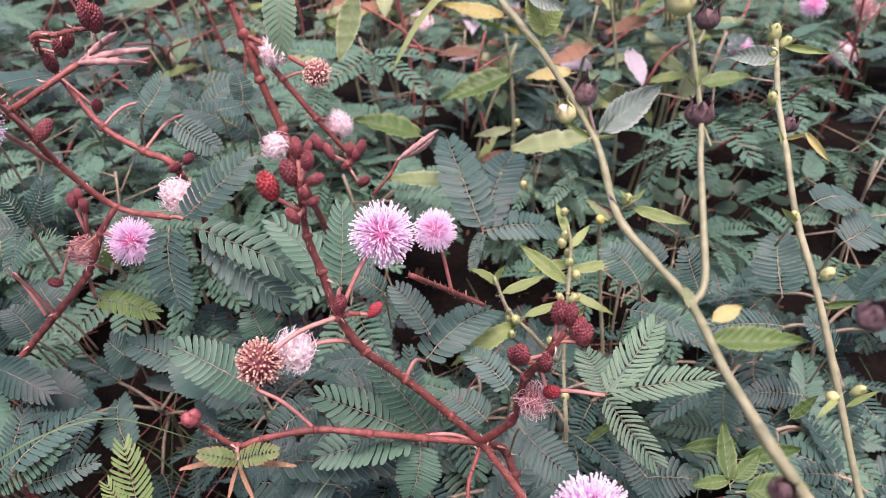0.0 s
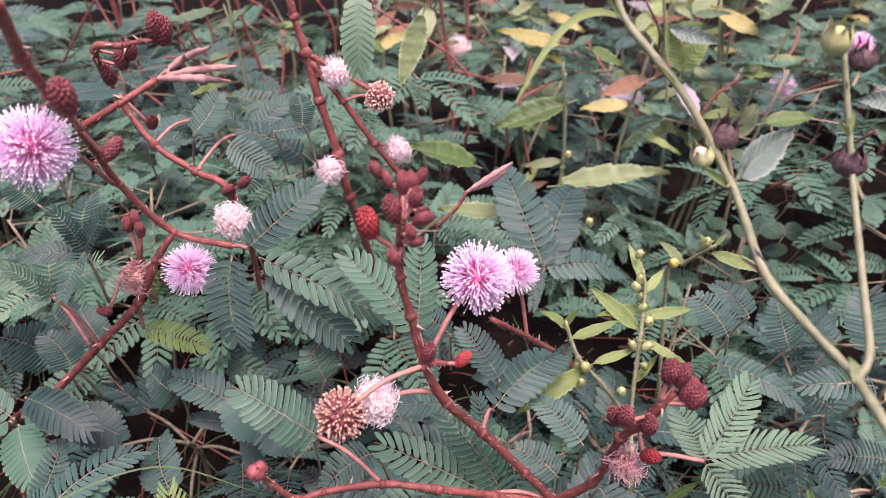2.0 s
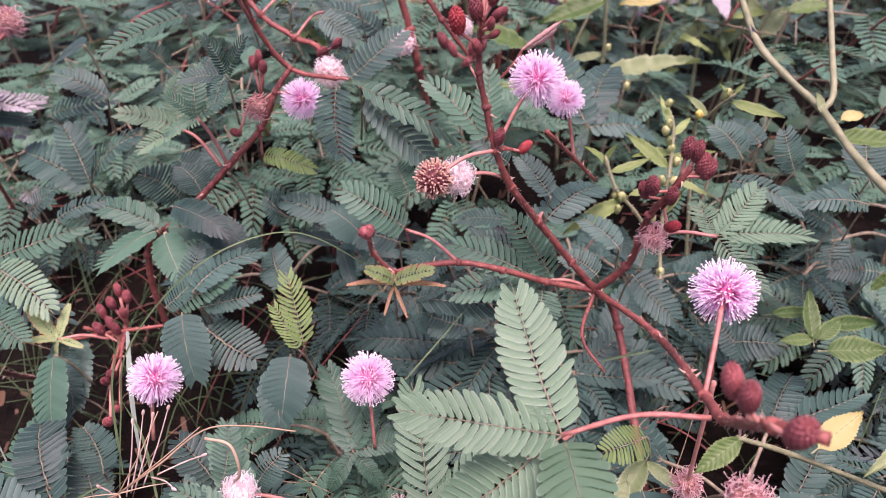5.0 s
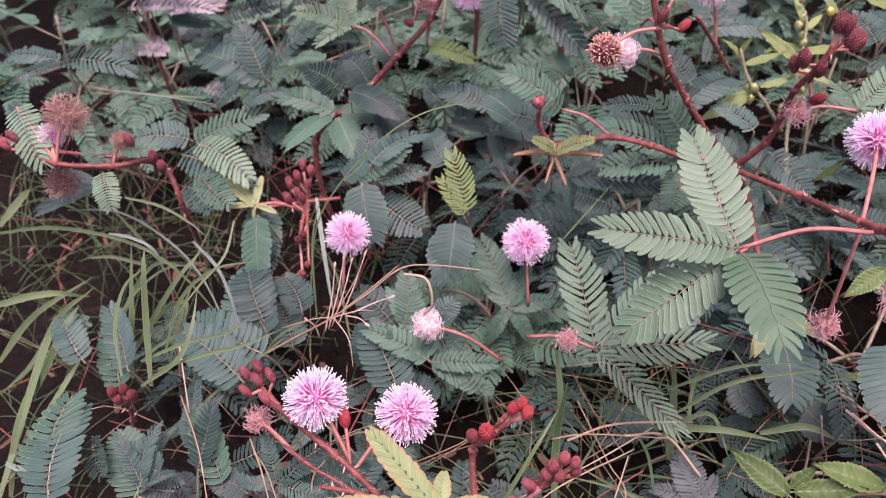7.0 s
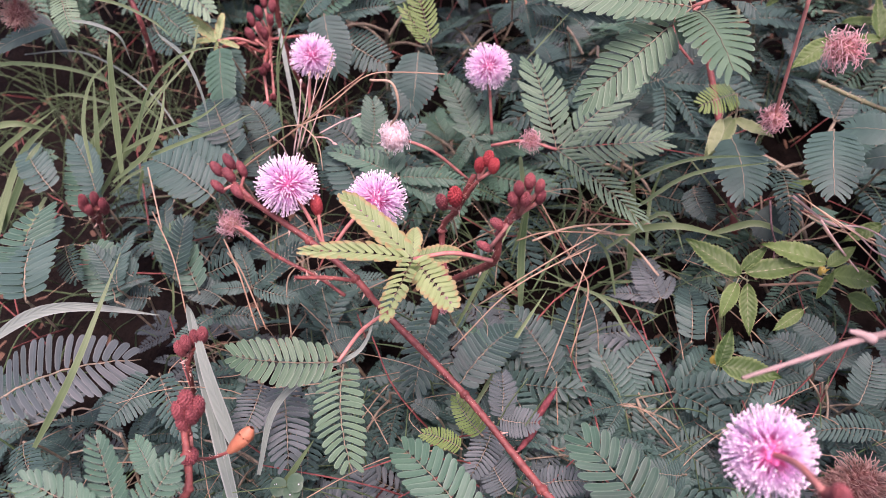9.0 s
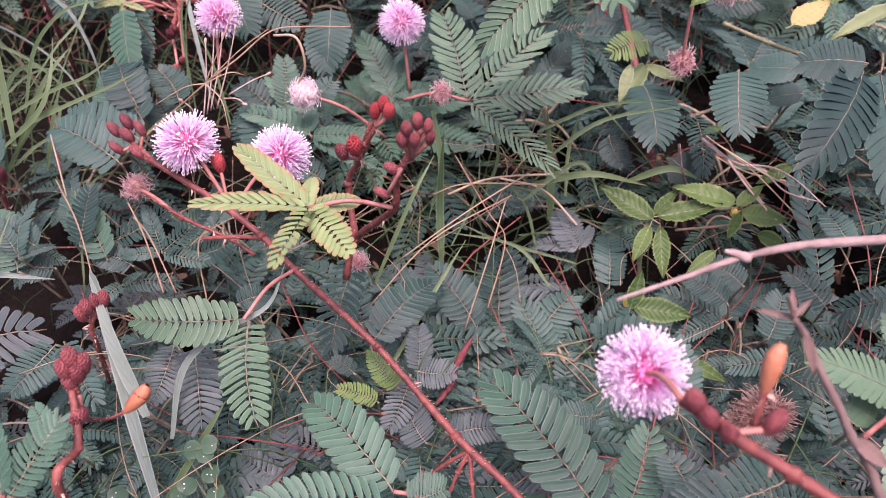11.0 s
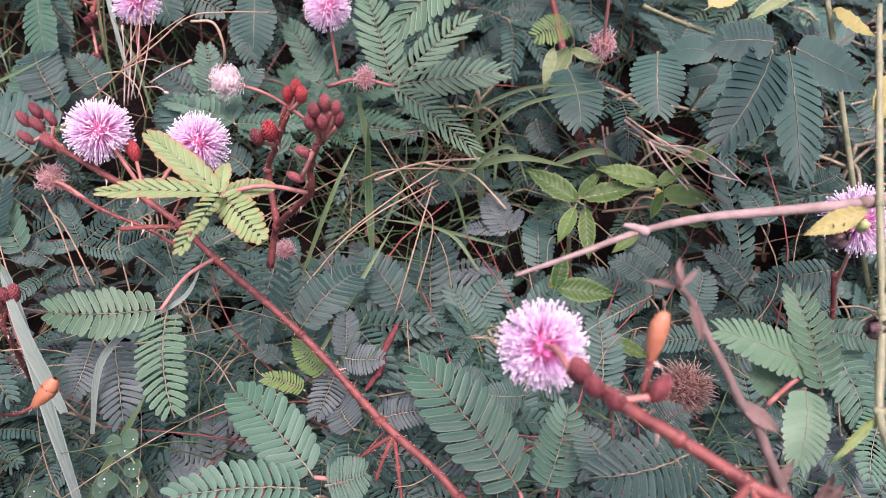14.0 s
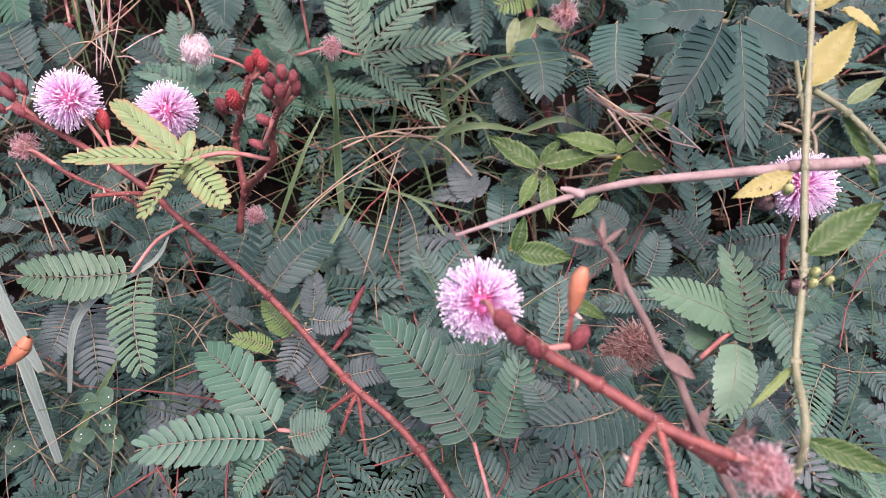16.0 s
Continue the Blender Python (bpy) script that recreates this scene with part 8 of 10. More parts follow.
stem(spreading_shoot, [(-0.1662, 0.1638, 0.1000), (-0.1639, 0.1549, 0.0996), (-0.1616, 0.1460, 0.0981)], 0.0009, 0.0006)
bud(spreading_shoot, (-0.1667, 0.1663, 0.1150), (-0.0283, 0.1644, 2.2860), 0.0068, "dark", (-0.1660, 0.1629, 0.0999))
bud(spreading_shoot, (-0.1623, 0.1638, 0.1140), (0.2741, -0.0024, 2.2617), 0.0068, "dark", (-0.1660, 0.1629, 0.0999))
bud(spreading_shoot, (-0.1685, 0.1620, 0.1120), (-0.1824, -0.1482, 2.2720), 0.0068, "dark", (-0.1660, 0.1629, 0.0999))
bud(spreading_shoot, (-0.1628, 0.1589, 0.1100), (0.2934, -0.4213, 2.1581), 0.0068, "dark", (-0.1657, 0.1620, 0.0998))
bud(spreading_shoot, (-0.1606, 0.1369, 0.1000), (0.2068, -0.9784, 1.3000), 0.0068, "dark", (-0.1616, 0.1460, 0.0981))
bud(spreading_shoot, (-0.1578, 0.1295, 0.0900), (0.2305, -0.9342, 1.0276), 0.0068, "dark", (-0.1616, 0.1460, 0.0981))
stem(spreading_shoot, [(-0.2041, 0.0549, 0.0850), (-0.2022, 0.0542, 0.0889), (-0.2003, 0.0536, 0.0916)], 0.0009, 0.0006)
bud(spreading_shoot, (-0.2050, 0.0534, 0.0950), (-0.0835, -0.1533, 2.2847), 0.0075, "dark", (-0.2020, 0.0542, 0.0887))
bud(spreading_shoot, (-0.2008, 0.0543, 0.0960), (0.2929, -0.0569, 2.2545), 0.0075, "dark", (-0.2008, 0.0537, 0.0908))
bud(spreading_shoot, (-0.1973, 0.0530, 0.0950), (0.5596, -0.1594, 2.1133), 0.0075, "dark", (-0.2003, 0.0536, 0.0916))
stem(spreading_shoot, [(-0.1662, 0.1638, 0.1000), (-0.1728, 0.1658, 0.0900), (-0.1821, 0.1598, 0.1000)], 0.0007, 0.0007)
stem(spreading_shoot, [(-0.2023, 0.0550, 0.0900), (-0.2095, 0.0591, 0.0700), (-0.2242, 0.0637, 0.0400)], 0.0008, 0.0008)

blurred_flowers = thing("mimosa_flower_stem", (0.1000, 0.6200, 0.0000), "pink pompon flowers on red stems behind the weeds", "sensitive plant", "distant flowers")
flower(blurred_flowers, (0.0141, 0.6000, 0.0740), 0.0210, (0.0241, 0.6200, 0.0240), kind="distant")
stem(blurred_flowers, [(0.0441, 0.6400, -0.0050), (0.0241, 0.6200, 0.0240)], 0.0013, 0.0013)
flower(blurred_flowers, (0.0804, 0.6000, 0.0677), 0.0210, (0.0904, 0.6200, 0.0177), kind="distant")
stem(blurred_flowers, [(0.1104, 0.6400, -0.0050), (0.0904, 0.6200, 0.0177)], 0.0013, 0.0013)
flower(blurred_flowers, (0.2747, 0.6000, 0.1074), 0.0210, (0.2847, 0.6200, 0.0574), kind="distant")
stem(blurred_flowers, [(0.3047, 0.6400, -0.0050), (0.2847, 0.6200, 0.0574)], 0.0013, 0.0013)
flower(blurred_flowers, (0.3072, 0.6000, 0.0671), 0.0210, (0.3172, 0.6200, 0.0171), kind="white")
stem(blurred_flowers, [(0.3372, 0.6400, -0.0050), (0.3172, 0.6200, 0.0171)], 0.0013, 0.0013)
flower(blurred_flowers, (0.2259, 0.6000, 0.0738), 0.0210, (0.2359, 0.6200, 0.0238), kind="distant")
stem(blurred_flowers, [(0.2559, 0.6400, -0.0050), (0.2359, 0.6200, 0.0238)], 0.0013, 0.0013)
flower(blurred_flowers, (0.3142, 0.6000, 0.1033), 0.0210, (0.3242, 0.6200, 0.0533), kind="withered")
stem(blurred_flowers, [(0.3442, 0.6400, -0.0050), (0.3242, 0.6200, 0.0533)], 0.0013, 0.0013)
flower(blurred_flowers, (-0.0282, 0.6000, 0.0984), 0.0210, (-0.0182, 0.6200, 0.0484), kind="white")
stem(blurred_flowers, [(0.0018, 0.6400, -0.0050), (-0.0182, 0.6200, 0.0484)], 0.0013, 0.0013)
stem(blurred_flowers, [(0.2690, 0.5600, 0.0732), (0.2979, 0.5700, 0.0939), (0.3182, 0.5800, 0.1143)], 0.0009, 0.0007)
stem(blurred_flowers, [(0.2867, 0.5600, 0.0990), (0.3059, 0.5700, 0.0749), (0.3175, 0.5800, 0.0494)], 0.0009, 0.0007)
stem(blurred_flowers, [(0.1224, 0.5600, 0.1030), (0.1329, 0.5700, 0.1161), (0.1352, 0.5800, 0.1294)], 0.0009, 0.0007)
stem(blurred_flowers, [(0.2008, 0.5600, 0.1011), (0.2133, 0.5700, 0.1141), (0.2176, 0.5800, 0.1273)], 0.0009, 0.0007)
stem(blurred_flowers, [(0.1646, 0.5600, 0.0380), (0.1786, 0.5700, 0.0617), (0.1836, 0.5800, 0.0850)], 0.0009, 0.0007)
stem(dry_grass, [(0.0522, 0.1127, 0.0600), (0.0638, 0.1030, 0.0550), (0.0795, 0.1018, 0.0500), (0.0939, 0.0895, 0.0450)], 0.00045, 0.00045, mat=STRAW, hairs=False, name="culm")
stem(dry_grass, [(0.0682, 0.1030, 0.0500), (0.0756, 0.0903, 0.0450), (0.0819, 0.0820, 0.0400)], 0.0004, 0.0004, mat=STRAW, hairs=False, name="culm")
stem(dry_grass, [(0.0529, 0.1216, 0.0500), (0.0705, 0.1029, 0.0500), (0.0870, 0.0952, 0.0500), (0.0955, 0.0922, 0.0400)], 0.0003, 0.0003, mat=STRAW, hairs=False, name="culm")
stem(dry_grass, [(0.0475, 0.1207, 0.0500), (0.0485, 0.1083, 0.0400), (0.0447, 0.0911, 0.0300)], 0.00045, 0.00045, mat=STRAW, hairs=False, name="culm")
stem(dry_grass, [(0.0375, 0.0694, 0.0500), (0.0573, 0.0718, 0.0500), (0.0776, 0.0757, 0.0500)], 0.0005, 0.0005, mat=STRAW, hairs=False, name="culm")
stem(dry_grass, [(0.0485, 0.0744, 0.0400), (0.0539, 0.0766, 0.0500), (0.0619, 0.0732, 0.0500)], 0.0004, 0.0004, mat=STRAW, hairs=False, name="culm")
stem(dry_grass, [(-0.0475, 0.0686, 0.0700), (-0.0310, 0.0773, 0.0700), (-0.0030, 0.0851, 0.0650)], 0.0004, 0.0004, mat=STRAW, hairs=False, name="culm")
stem(dry_grass, [(-0.0285, 0.0657, 0.0800), (-0.0118, 0.0814, 0.0600), (0.0010, 0.0724, 0.0500)], 0.0004, 0.0004, mat=STRAW, hairs=False, name="culm")
weed_leaf(toothed_weed, (0.0748, 0.1119, 0.1100), (0.0913, 0.1258, 0.1100), "yellow", 1.2)
weed_leaf(toothed_weed, (0.1138, 0.1226, 0.1100), (0.0856, 0.1035, 0.1100), "pale", 0.5)
weed_leaf(toothed_weed, (0.0272, 0.1183, 0.0900), (0.0156, 0.1018, 0.0850), "pale", 0.9)
weed_leaf(toothed_weed, (0.0281, 0.1183, 0.0900), (0.0401, 0.1061, 0.0900), "pale", 0.8)
weed_leaf(toothed_weed, (0.1175, 0.1071, 0.1100), (0.1335, 0.1039, 0.1000), "yellow", 1.2)
weed_leaf(toothed_weed, (0.0550, 0.1152, 0.0600), (0.0631, 0.1139, 0.0650), "green", 0.8)
weed_leaf(toothed_weed, (0.0842, 0.0939, 0.0600), (0.0712, 0.0901, 0.0550), "green", 0.9)
weed_leaf(toothed_weed, (0.0846, 0.0871, 0.0600), (0.0835, 0.0819, 0.0500), "green", 0.9)
grass_blade(grass_tuft_two, [(-0.0081, 0.0846, 0.0400), (-0.0086, 0.0946, 0.0600), (-0.0108, 0.0996, 0.0850)], 0.0032)
grass_blade(grass_tuft_two, [(-0.0024, 0.0887, 0.0500), (-0.0006, 0.1049, 0.0600), (0.0034, 0.1077, 0.0800)], 0.0016)
grass_blade(grass_tuft_two, [(-0.0342, 0.0900, 0.0500), (-0.0291, 0.0965, 0.0650), (-0.0329, 0.1022, 0.0800)], 0.0014)
grass_blade(grass_tuft_two, [(0.0213, 0.0865, 0.0600), (0.0361, 0.0874, 0.0650), (0.0495, 0.0853, 0.0600)], 0.0028)
grass_blade(grass_tuft_two, [(-0.0210, 0.0770, 0.0400), (-0.0032, 0.0729, 0.0450), (0.0152, 0.0663, 0.0400)], 0.001)
grass_blade(grass_tuft_two, [(0.0111, 0.1073, 0.0800), (0.0236, 0.0948, 0.0700), (0.0424, 0.0869, 0.0500)], 0.0008)
grass_blade(grass_tuft_two, [(-0.0468, 0.0620, 0.0500), (-0.0375, 0.0737, 0.0650), (-0.0358, 0.0817, 0.0800)], 0.001)
grass_blade(grass_tuft_two, [(-0.0144, 0.0704, 0.0400), (-0.0185, 0.0774, 0.0550), (-0.0269, 0.0829, 0.0650)], 0.0012)
leaf(main_shoot, (-0.0069, 0.1771, 0.1170), [(-0.0409, 0.1844, 0.1300, 0.0143)], (0.0136, 0.1786, 0.1120), kind="mid")
leaf(main_shoot, (-0.0032, 0.1776, 0.1180), [(-0.0188, 0.1856, 0.1430, 0.0137)], kind="mid")
leaf(main_shoot, (-0.0079, 0.1770, 0.1160), [(-0.0398, 0.1703, 0.1170, 0.0160)], kind="mid")
leaf(main_shoot, (-0.0061, 0.1763, 0.1140), [(-0.0081, 0.1643, 0.1000, 0.0162)], kind="mid")
leaf(main_shoot, (-0.0562, 0.1781, 0.1380), [(-0.0784, 0.1803, 0.1550, 0.0159)], (-0.0365, 0.1665, 0.1330), kind="mid")
leaf(main_shoot, (-0.0577, 0.1988, 0.1400), [(-0.0625, 0.2031, 0.1500, 0.0131)], kind="mid")
leaf(main_shoot, (-0.0607, 0.1876, 0.1250), [(-0.0858, 0.1938, 0.1280, 0.0171)])
leaf(main_shoot, (-0.0054, 0.2019, 0.1260), [(0.0186, 0.2307, 0.1310, 0.0169)], (-0.0093, 0.1758, 0.1450))
leaf(main_shoot, (-0.0036, 0.2064, 0.1350), [(-0.0157, 0.2217, 0.1450, 0.0121)])
leaf(main_shoot, (-0.0177, 0.2029, 0.1250), [(-0.0399, 0.2023, 0.1280, 0.0094)])
leaf(main_shoot, (0.0258, 0.1763, 0.1220), [(0.0421, 0.1664, 0.1080, 0.0147)])
leaf(main_shoot, (0.0230, 0.1943, 0.1200), [(0.0093, 0.2111, 0.1250, 0.0121)])
leaf(main_shoot, (0.0157, 0.1893, 0.1100), [(0.0027, 0.1990, 0.1150, 0.0129)])
leaf(left_shoot, (-0.0787, 0.2099, 0.1810), [(-0.0588, 0.2293, 0.1930, 0.0147)], (-0.0833, 0.2109, 0.1810))
leaf(left_shoot, (-0.0745, 0.2070, 0.1800), [(-0.0374, 0.2049, 0.1600, 0.0132)], kind="mid")
leaf(left_shoot, (-0.0731, 0.2083, 0.1760), [(-0.0488, 0.2021, 0.1500, 0.0152)])
leaf(left_shoot, (-0.0826, 0.2071, 0.1800), [(-0.0831, 0.1935, 0.1570, 0.0177)])
leaf(spreading_shoot, (-0.1478, 0.1890, 0.1380), [(-0.1248, 0.1807, 0.1350, 0.0143)], kind="dark_wide")
leaf(spreading_shoot, (-0.1393, 0.1931, 0.1250), [(-0.1235, 0.1919, 0.1200, 0.0165)], kind="dark_wide")
leaf(spreading_shoot, (-0.1350, 0.1630, 0.1180), [(-0.1160, 0.1858, 0.1250, 0.0143)])
leaf(spreading_shoot, (-0.1418, 0.1675, 0.1120), [(-0.1371, 0.1834, 0.1250, 0.0102)])
leaf(spreading_shoot, (-0.1052, 0.1790, 0.1080), [(-0.1172, 0.1953, 0.1150, 0.0145)])
leaf(spreading_shoot, (-0.0874, 0.2002, 0.1250), [(-0.1124, 0.2104, 0.1300, 0.0127)])
leaf(spreading_shoot, (-0.1456, 0.2102, 0.1300), [(-0.1535, 0.2172, 0.1400, 0.0141)])
leaf(spreading_shoot, (-0.1322, 0.2109, 0.1400), [(-0.1417, 0.2175, 0.1500, 0.0118)])
leaf(spreading_shoot, (-0.0442, 0.1958, 0.1100), [(-0.0603, 0.1850, 0.1080, 0.0157)])
leaf(spreading_shoot, (-0.0349, 0.1739, 0.0950), [(-0.0581, 0.1770, 0.1000, 0.0154)])
leaf(spreading_shoot, (-0.0201, 0.2216, 0.1400), [(-0.0336, 0.2253, 0.1500, 0.0120)])
leaf(rear_shoot, (-0.1170, 0.2804, 0.1820), [(-0.1078, 0.2945, 0.1920, 0.0133)])
leaf(rear_shoot, (-0.1054, 0.2830, 0.1780), [(-0.0906, 0.2808, 0.1650, 0.0135)])
leaf(rear_shoot, (-0.0894, 0.2882, 0.1800), [(-0.0726, 0.2909, 0.1820, 0.0135)])
leaf(rear_shoot, (-0.0954, 0.2869, 0.1720), [(-0.0985, 0.2762, 0.1600, 0.0136)])
leaf(rear_shoot, (-0.0774, 0.2849, 0.1850), [(-0.0774, 0.2887, 0.1950, 0.0099)])
leaf(rear_shoot, (-0.1364, 0.2770, 0.1800), [(-0.1192, 0.2836, 0.1780, 0.0089)])
leaf(rear_shoot, (-0.1303, 0.2259, 0.2200), [(-0.1234, 0.2453, 0.2150, 0.0160)], kind="dark_wide")
leaf(rear_shoot, (-0.0813, 0.2947, 0.1650), [(-0.1063, 0.3007, 0.1780, 0.0164)])
leaf(right_shoot, (0.0631, 0.2098, 0.1420), [(0.0888, 0.1980, 0.1400, 0.0097)])
leaf(right_shoot, (0.1206, 0.2240, 0.1350), [(0.1201, 0.2432, 0.1500, 0.0186)])
leaf(right_shoot, (0.1185, 0.2139, 0.1300), [(0.0929, 0.2104, 0.1350, 0.0116)])
leaf(right_shoot, (0.0902, 0.2200, 0.1400), [(0.0835, 0.2263, 0.1550, 0.0128)])
leaf(right_shoot, (0.1076, 0.2125, 0.1200), [(0.0872, 0.2165, 0.1300, 0.0100)])
leaf(right_shoot, (0.1321, 0.2021, 0.1300), [(0.1225, 0.2079, 0.1400, 0.0132)])
leaf(right_shoot, (0.0667, 0.2143, 0.1500), [(0.0577, 0.2232, 0.1600, 0.0133)])
leaf(right_shoot, (0.0664, 0.1945, 0.0700), [(0.0909, 0.1897, 0.0800, 0.0167)])
leaf(right_shoot, (0.0817, 0.1872, 0.0700), [(0.0662, 0.1998, 0.0800, 0.0147)])
leaf(right_shoot, (0.1310, 0.2094, 0.1000), [(0.1116, 0.2122, 0.1000, 0.0124)])
leaf(right_shoot, (0.1248, 0.2305, 0.1700), [(0.1421, 0.2370, 0.1700, 0.0133)])
leaf(right_shoot, (0.1333, 0.2217, 0.1600), [(0.1516, 0.2344, 0.1600, 0.0152)])
leaf(right_shoot, (0.0760, 0.2234, 0.1500), [(0.0681, 0.2366, 0.1550, 0.0118)])
weed_leaf(toothed_weed, (0.0861, 0.1932, 0.0900), (0.1071, 0.1969, 0.0900), "green", 0.6)
weed_leaf(toothed_weed, (0.1079, 0.1928, 0.0850), (0.1329, 0.1983, 0.0850), "green", 0.6)
weed_leaf(toothed_weed, (0.0985, 0.1800, 0.0900), (0.0984, 0.1976, 0.1000), "green")
weed_leaf(toothed_weed, (0.0985, 0.1800, 0.0900), (0.0845, 0.1777, 0.0900), "green")
weed_leaf(toothed_weed, (0.1004, 0.1800, 0.0900), (0.1113, 0.1880, 0.0950), "green")
weed_leaf(toothed_weed, (0.1049, 0.1790, 0.0850), (0.1288, 0.1814, 0.0850), "green", 1.2)
weed_leaf(toothed_weed, (0.0506, 0.1889, 0.1000), (0.0615, 0.1904, 0.1100), "green", 0.6)
weed_leaf(toothed_weed, (0.1234, 0.1988, 0.1000), (0.1311, 0.2003, 0.1100), "green")
leaf(spreading_shoot, (-0.2023, 0.2262, 0.1220), [(-0.2514, 0.2477, 0.1300, 0.0192)])
leaf(spreading_shoot, (-0.2031, 0.2256, 0.1230), [(-0.2164, 0.2428, 0.1450, 0.0161)])
leaf(spreading_shoot, (-0.2019, 0.2246, 0.1230), [(-0.1753, 0.2220, 0.1550, 0.0165)])
leaf(spreading_shoot, (-0.1575, 0.1919, 0.1250), [(-0.1928, 0.2076, 0.1280, 0.0135)], kind="mid")
leaf(spreading_shoot, (-0.1588, 0.1916, 0.1240), [(-0.1755, 0.1717, 0.1220, 0.0134)], kind="mid_wide")
leaf(spreading_shoot, (-0.1554, 0.1902, 0.1240), [(-0.1441, 0.1722, 0.1160, 0.0152)], kind="mid_wide")
leaf(spreading_shoot, (-0.1551, 0.1928, 0.1250), [(-0.1312, 0.1954, 0.1240, 0.0127)], kind="mid_wide")
leaf(spreading_shoot, (-0.2257, 0.1828, 0.1140), [(-0.1920, 0.1960, 0.1220, 0.0150)], kind="mid")
leaf(spreading_shoot, (-0.2272, 0.1849, 0.1130), [(-0.2535, 0.1821, 0.1180, 0.0159)])
leaf(spreading_shoot, (-0.2253, 0.1855, 0.1120), [(-0.2078, 0.1875, 0.1050, 0.0147)])
leaf(spreading_shoot, (-0.2213, 0.2042, 0.1200), [(-0.2099, 0.2121, 0.1300, 0.0140)])
leaf(spreading_shoot, (-0.2026, 0.1954, 0.1250), [(-0.1836, 0.2084, 0.1300, 0.0097)])
leaf(spreading_shoot, (-0.2292, 0.1768, 0.1100), [(-0.1881, 0.1581, 0.1080, 0.0195)])
leaf(spreading_shoot, (-0.2193, 0.1640, 0.1050), [(-0.2075, 0.1480, 0.1000, 0.0165)])
leaf(spreading_shoot, (-0.1848, 0.1485, 0.1000), [(-0.1790, 0.1320, 0.0900, 0.0163)])
leaf(spreading_shoot, (-0.1375, 0.1555, 0.1140), [(-0.1315, 0.1375, 0.0960, 0.0202)], kind="dark_wide")
leaf(spreading_shoot, (-0.0978, 0.1502, 0.1000), [(-0.0988, 0.1315, 0.0850, 0.0210)], kind="dark_wide")
leaf(spreading_shoot, (-0.1342, 0.1626, 0.1000), [(-0.1136, 0.1532, 0.0900, 0.0203)])
leaf(spreading_shoot, (-0.1428, 0.1626, 0.1100), [(-0.1199, 0.1701, 0.1220, 0.0142)], kind="mid")
leaf(spreading_shoot, (-0.1337, 0.1631, 0.1100), [(-0.1129, 0.1720, 0.1100, 0.0112)])
leaf(spreading_shoot, (-0.1473, 0.1623, 0.1100), [(-0.1362, 0.1690, 0.1180, 0.0125)])
leaf(spreading_shoot, (-0.0922, 0.1510, 0.1040), [(-0.1011, 0.1718, 0.1220, 0.0130)], kind="bright_open")
leaf(spreading_shoot, (-0.0939, 0.1498, 0.1030), [(-0.1049, 0.1615, 0.1150, 0.0086)], kind="bright_open")
leaf(spreading_shoot, (-0.1647, 0.0945, 0.0920), [(-0.1805, 0.1189, 0.1000, 0.0183)])
leaf(spreading_shoot, (-0.1612, 0.0833, 0.0850), [(-0.1965, 0.0932, 0.0920, 0.0200)])
leaf(spreading_shoot, (-0.1119, 0.1039, 0.0850), [(-0.1118, 0.1234, 0.0950, 0.0124)], kind="mid")
leaf(spreading_shoot, (-0.1238, 0.1047, 0.0850), [(-0.1248, 0.0914, 0.0700, 0.0208)])
leaf(spreading_shoot, (-0.1074, 0.0918, 0.0750), [(-0.1116, 0.1027, 0.0850, 0.0176)])
leaf(spreading_shoot, (-0.1023, 0.1072, 0.0800), [(-0.0944, 0.1148, 0.0900, 0.0120)])
leaf(spreading_shoot, (-0.1592, 0.1004, 0.0700), [(-0.1678, 0.1176, 0.0800, 0.0168)])
leaf(spreading_shoot, (-0.1461, 0.2357, 0.1950), [(-0.1724, 0.2133, 0.1900, 0.0125)], kind="mid")
leaf(spreading_shoot, (-0.1874, 0.2304, 0.1850), [(-0.2088, 0.2378, 0.1750, 0.0143)], kind="dark_wide")
leaf(spreading_shoot, (-0.1689, 0.2558, 0.1650), [(-0.1752, 0.2539, 0.1750, 0.0126)])
leaf(spreading_shoot, (-0.1497, 0.2452, 0.1550), [(-0.1518, 0.2565, 0.1700, 0.0131)])
leaf(spreading_shoot, (-0.2655, 0.2378, 0.1600), [(-0.2702, 0.2548, 0.1700, 0.0108)], kind="pale")
leaf(spreading_shoot, (-0.2772, 0.2467, 0.1500), [(-0.2241, 0.2446, 0.1520, 0.0095)], kind="pale")
leaf(spreading_shoot, (-0.2644, 0.2420, 0.1800), [(-0.2656, 0.2423, 0.1900, 0.0123)], kind="pale")
leaf(spreading_shoot, (-0.2562, 0.2466, 0.1450), [(-0.2348, 0.2471, 0.1420, 0.0133)], kind="dark_wide")
leaf(spreading_shoot, (-0.2254, 0.2471, 0.1450), [(-0.1966, 0.2550, 0.1500, 0.0132)])
leaf(spreading_shoot, (-0.1939, 0.2446, 0.1550), [(-0.2187, 0.2525, 0.1650, 0.0128)])
leaf(spreading_shoot, (-0.2729, 0.2351, 0.1300), [(-0.2846, 0.2339, 0.1350, 0.0134)])
leaf(spreading_shoot, (-0.1100, 0.2089, 0.1200), [(-0.1180, 0.2065, 0.1300, 0.0144)])
leaf(spreading_shoot, (-0.0756, 0.1908, 0.1250), [(-0.0871, 0.1957, 0.1350, 0.0204)], kind="dark_wide")
leaf(spreading_shoot, (-0.1651, 0.2280, 0.1150), [(-0.1778, 0.2277, 0.1300, 0.0207)])
leaf(spreading_shoot, (-0.1513, 0.2303, 0.1200), [(-0.1680, 0.2382, 0.1300, 0.0208)])
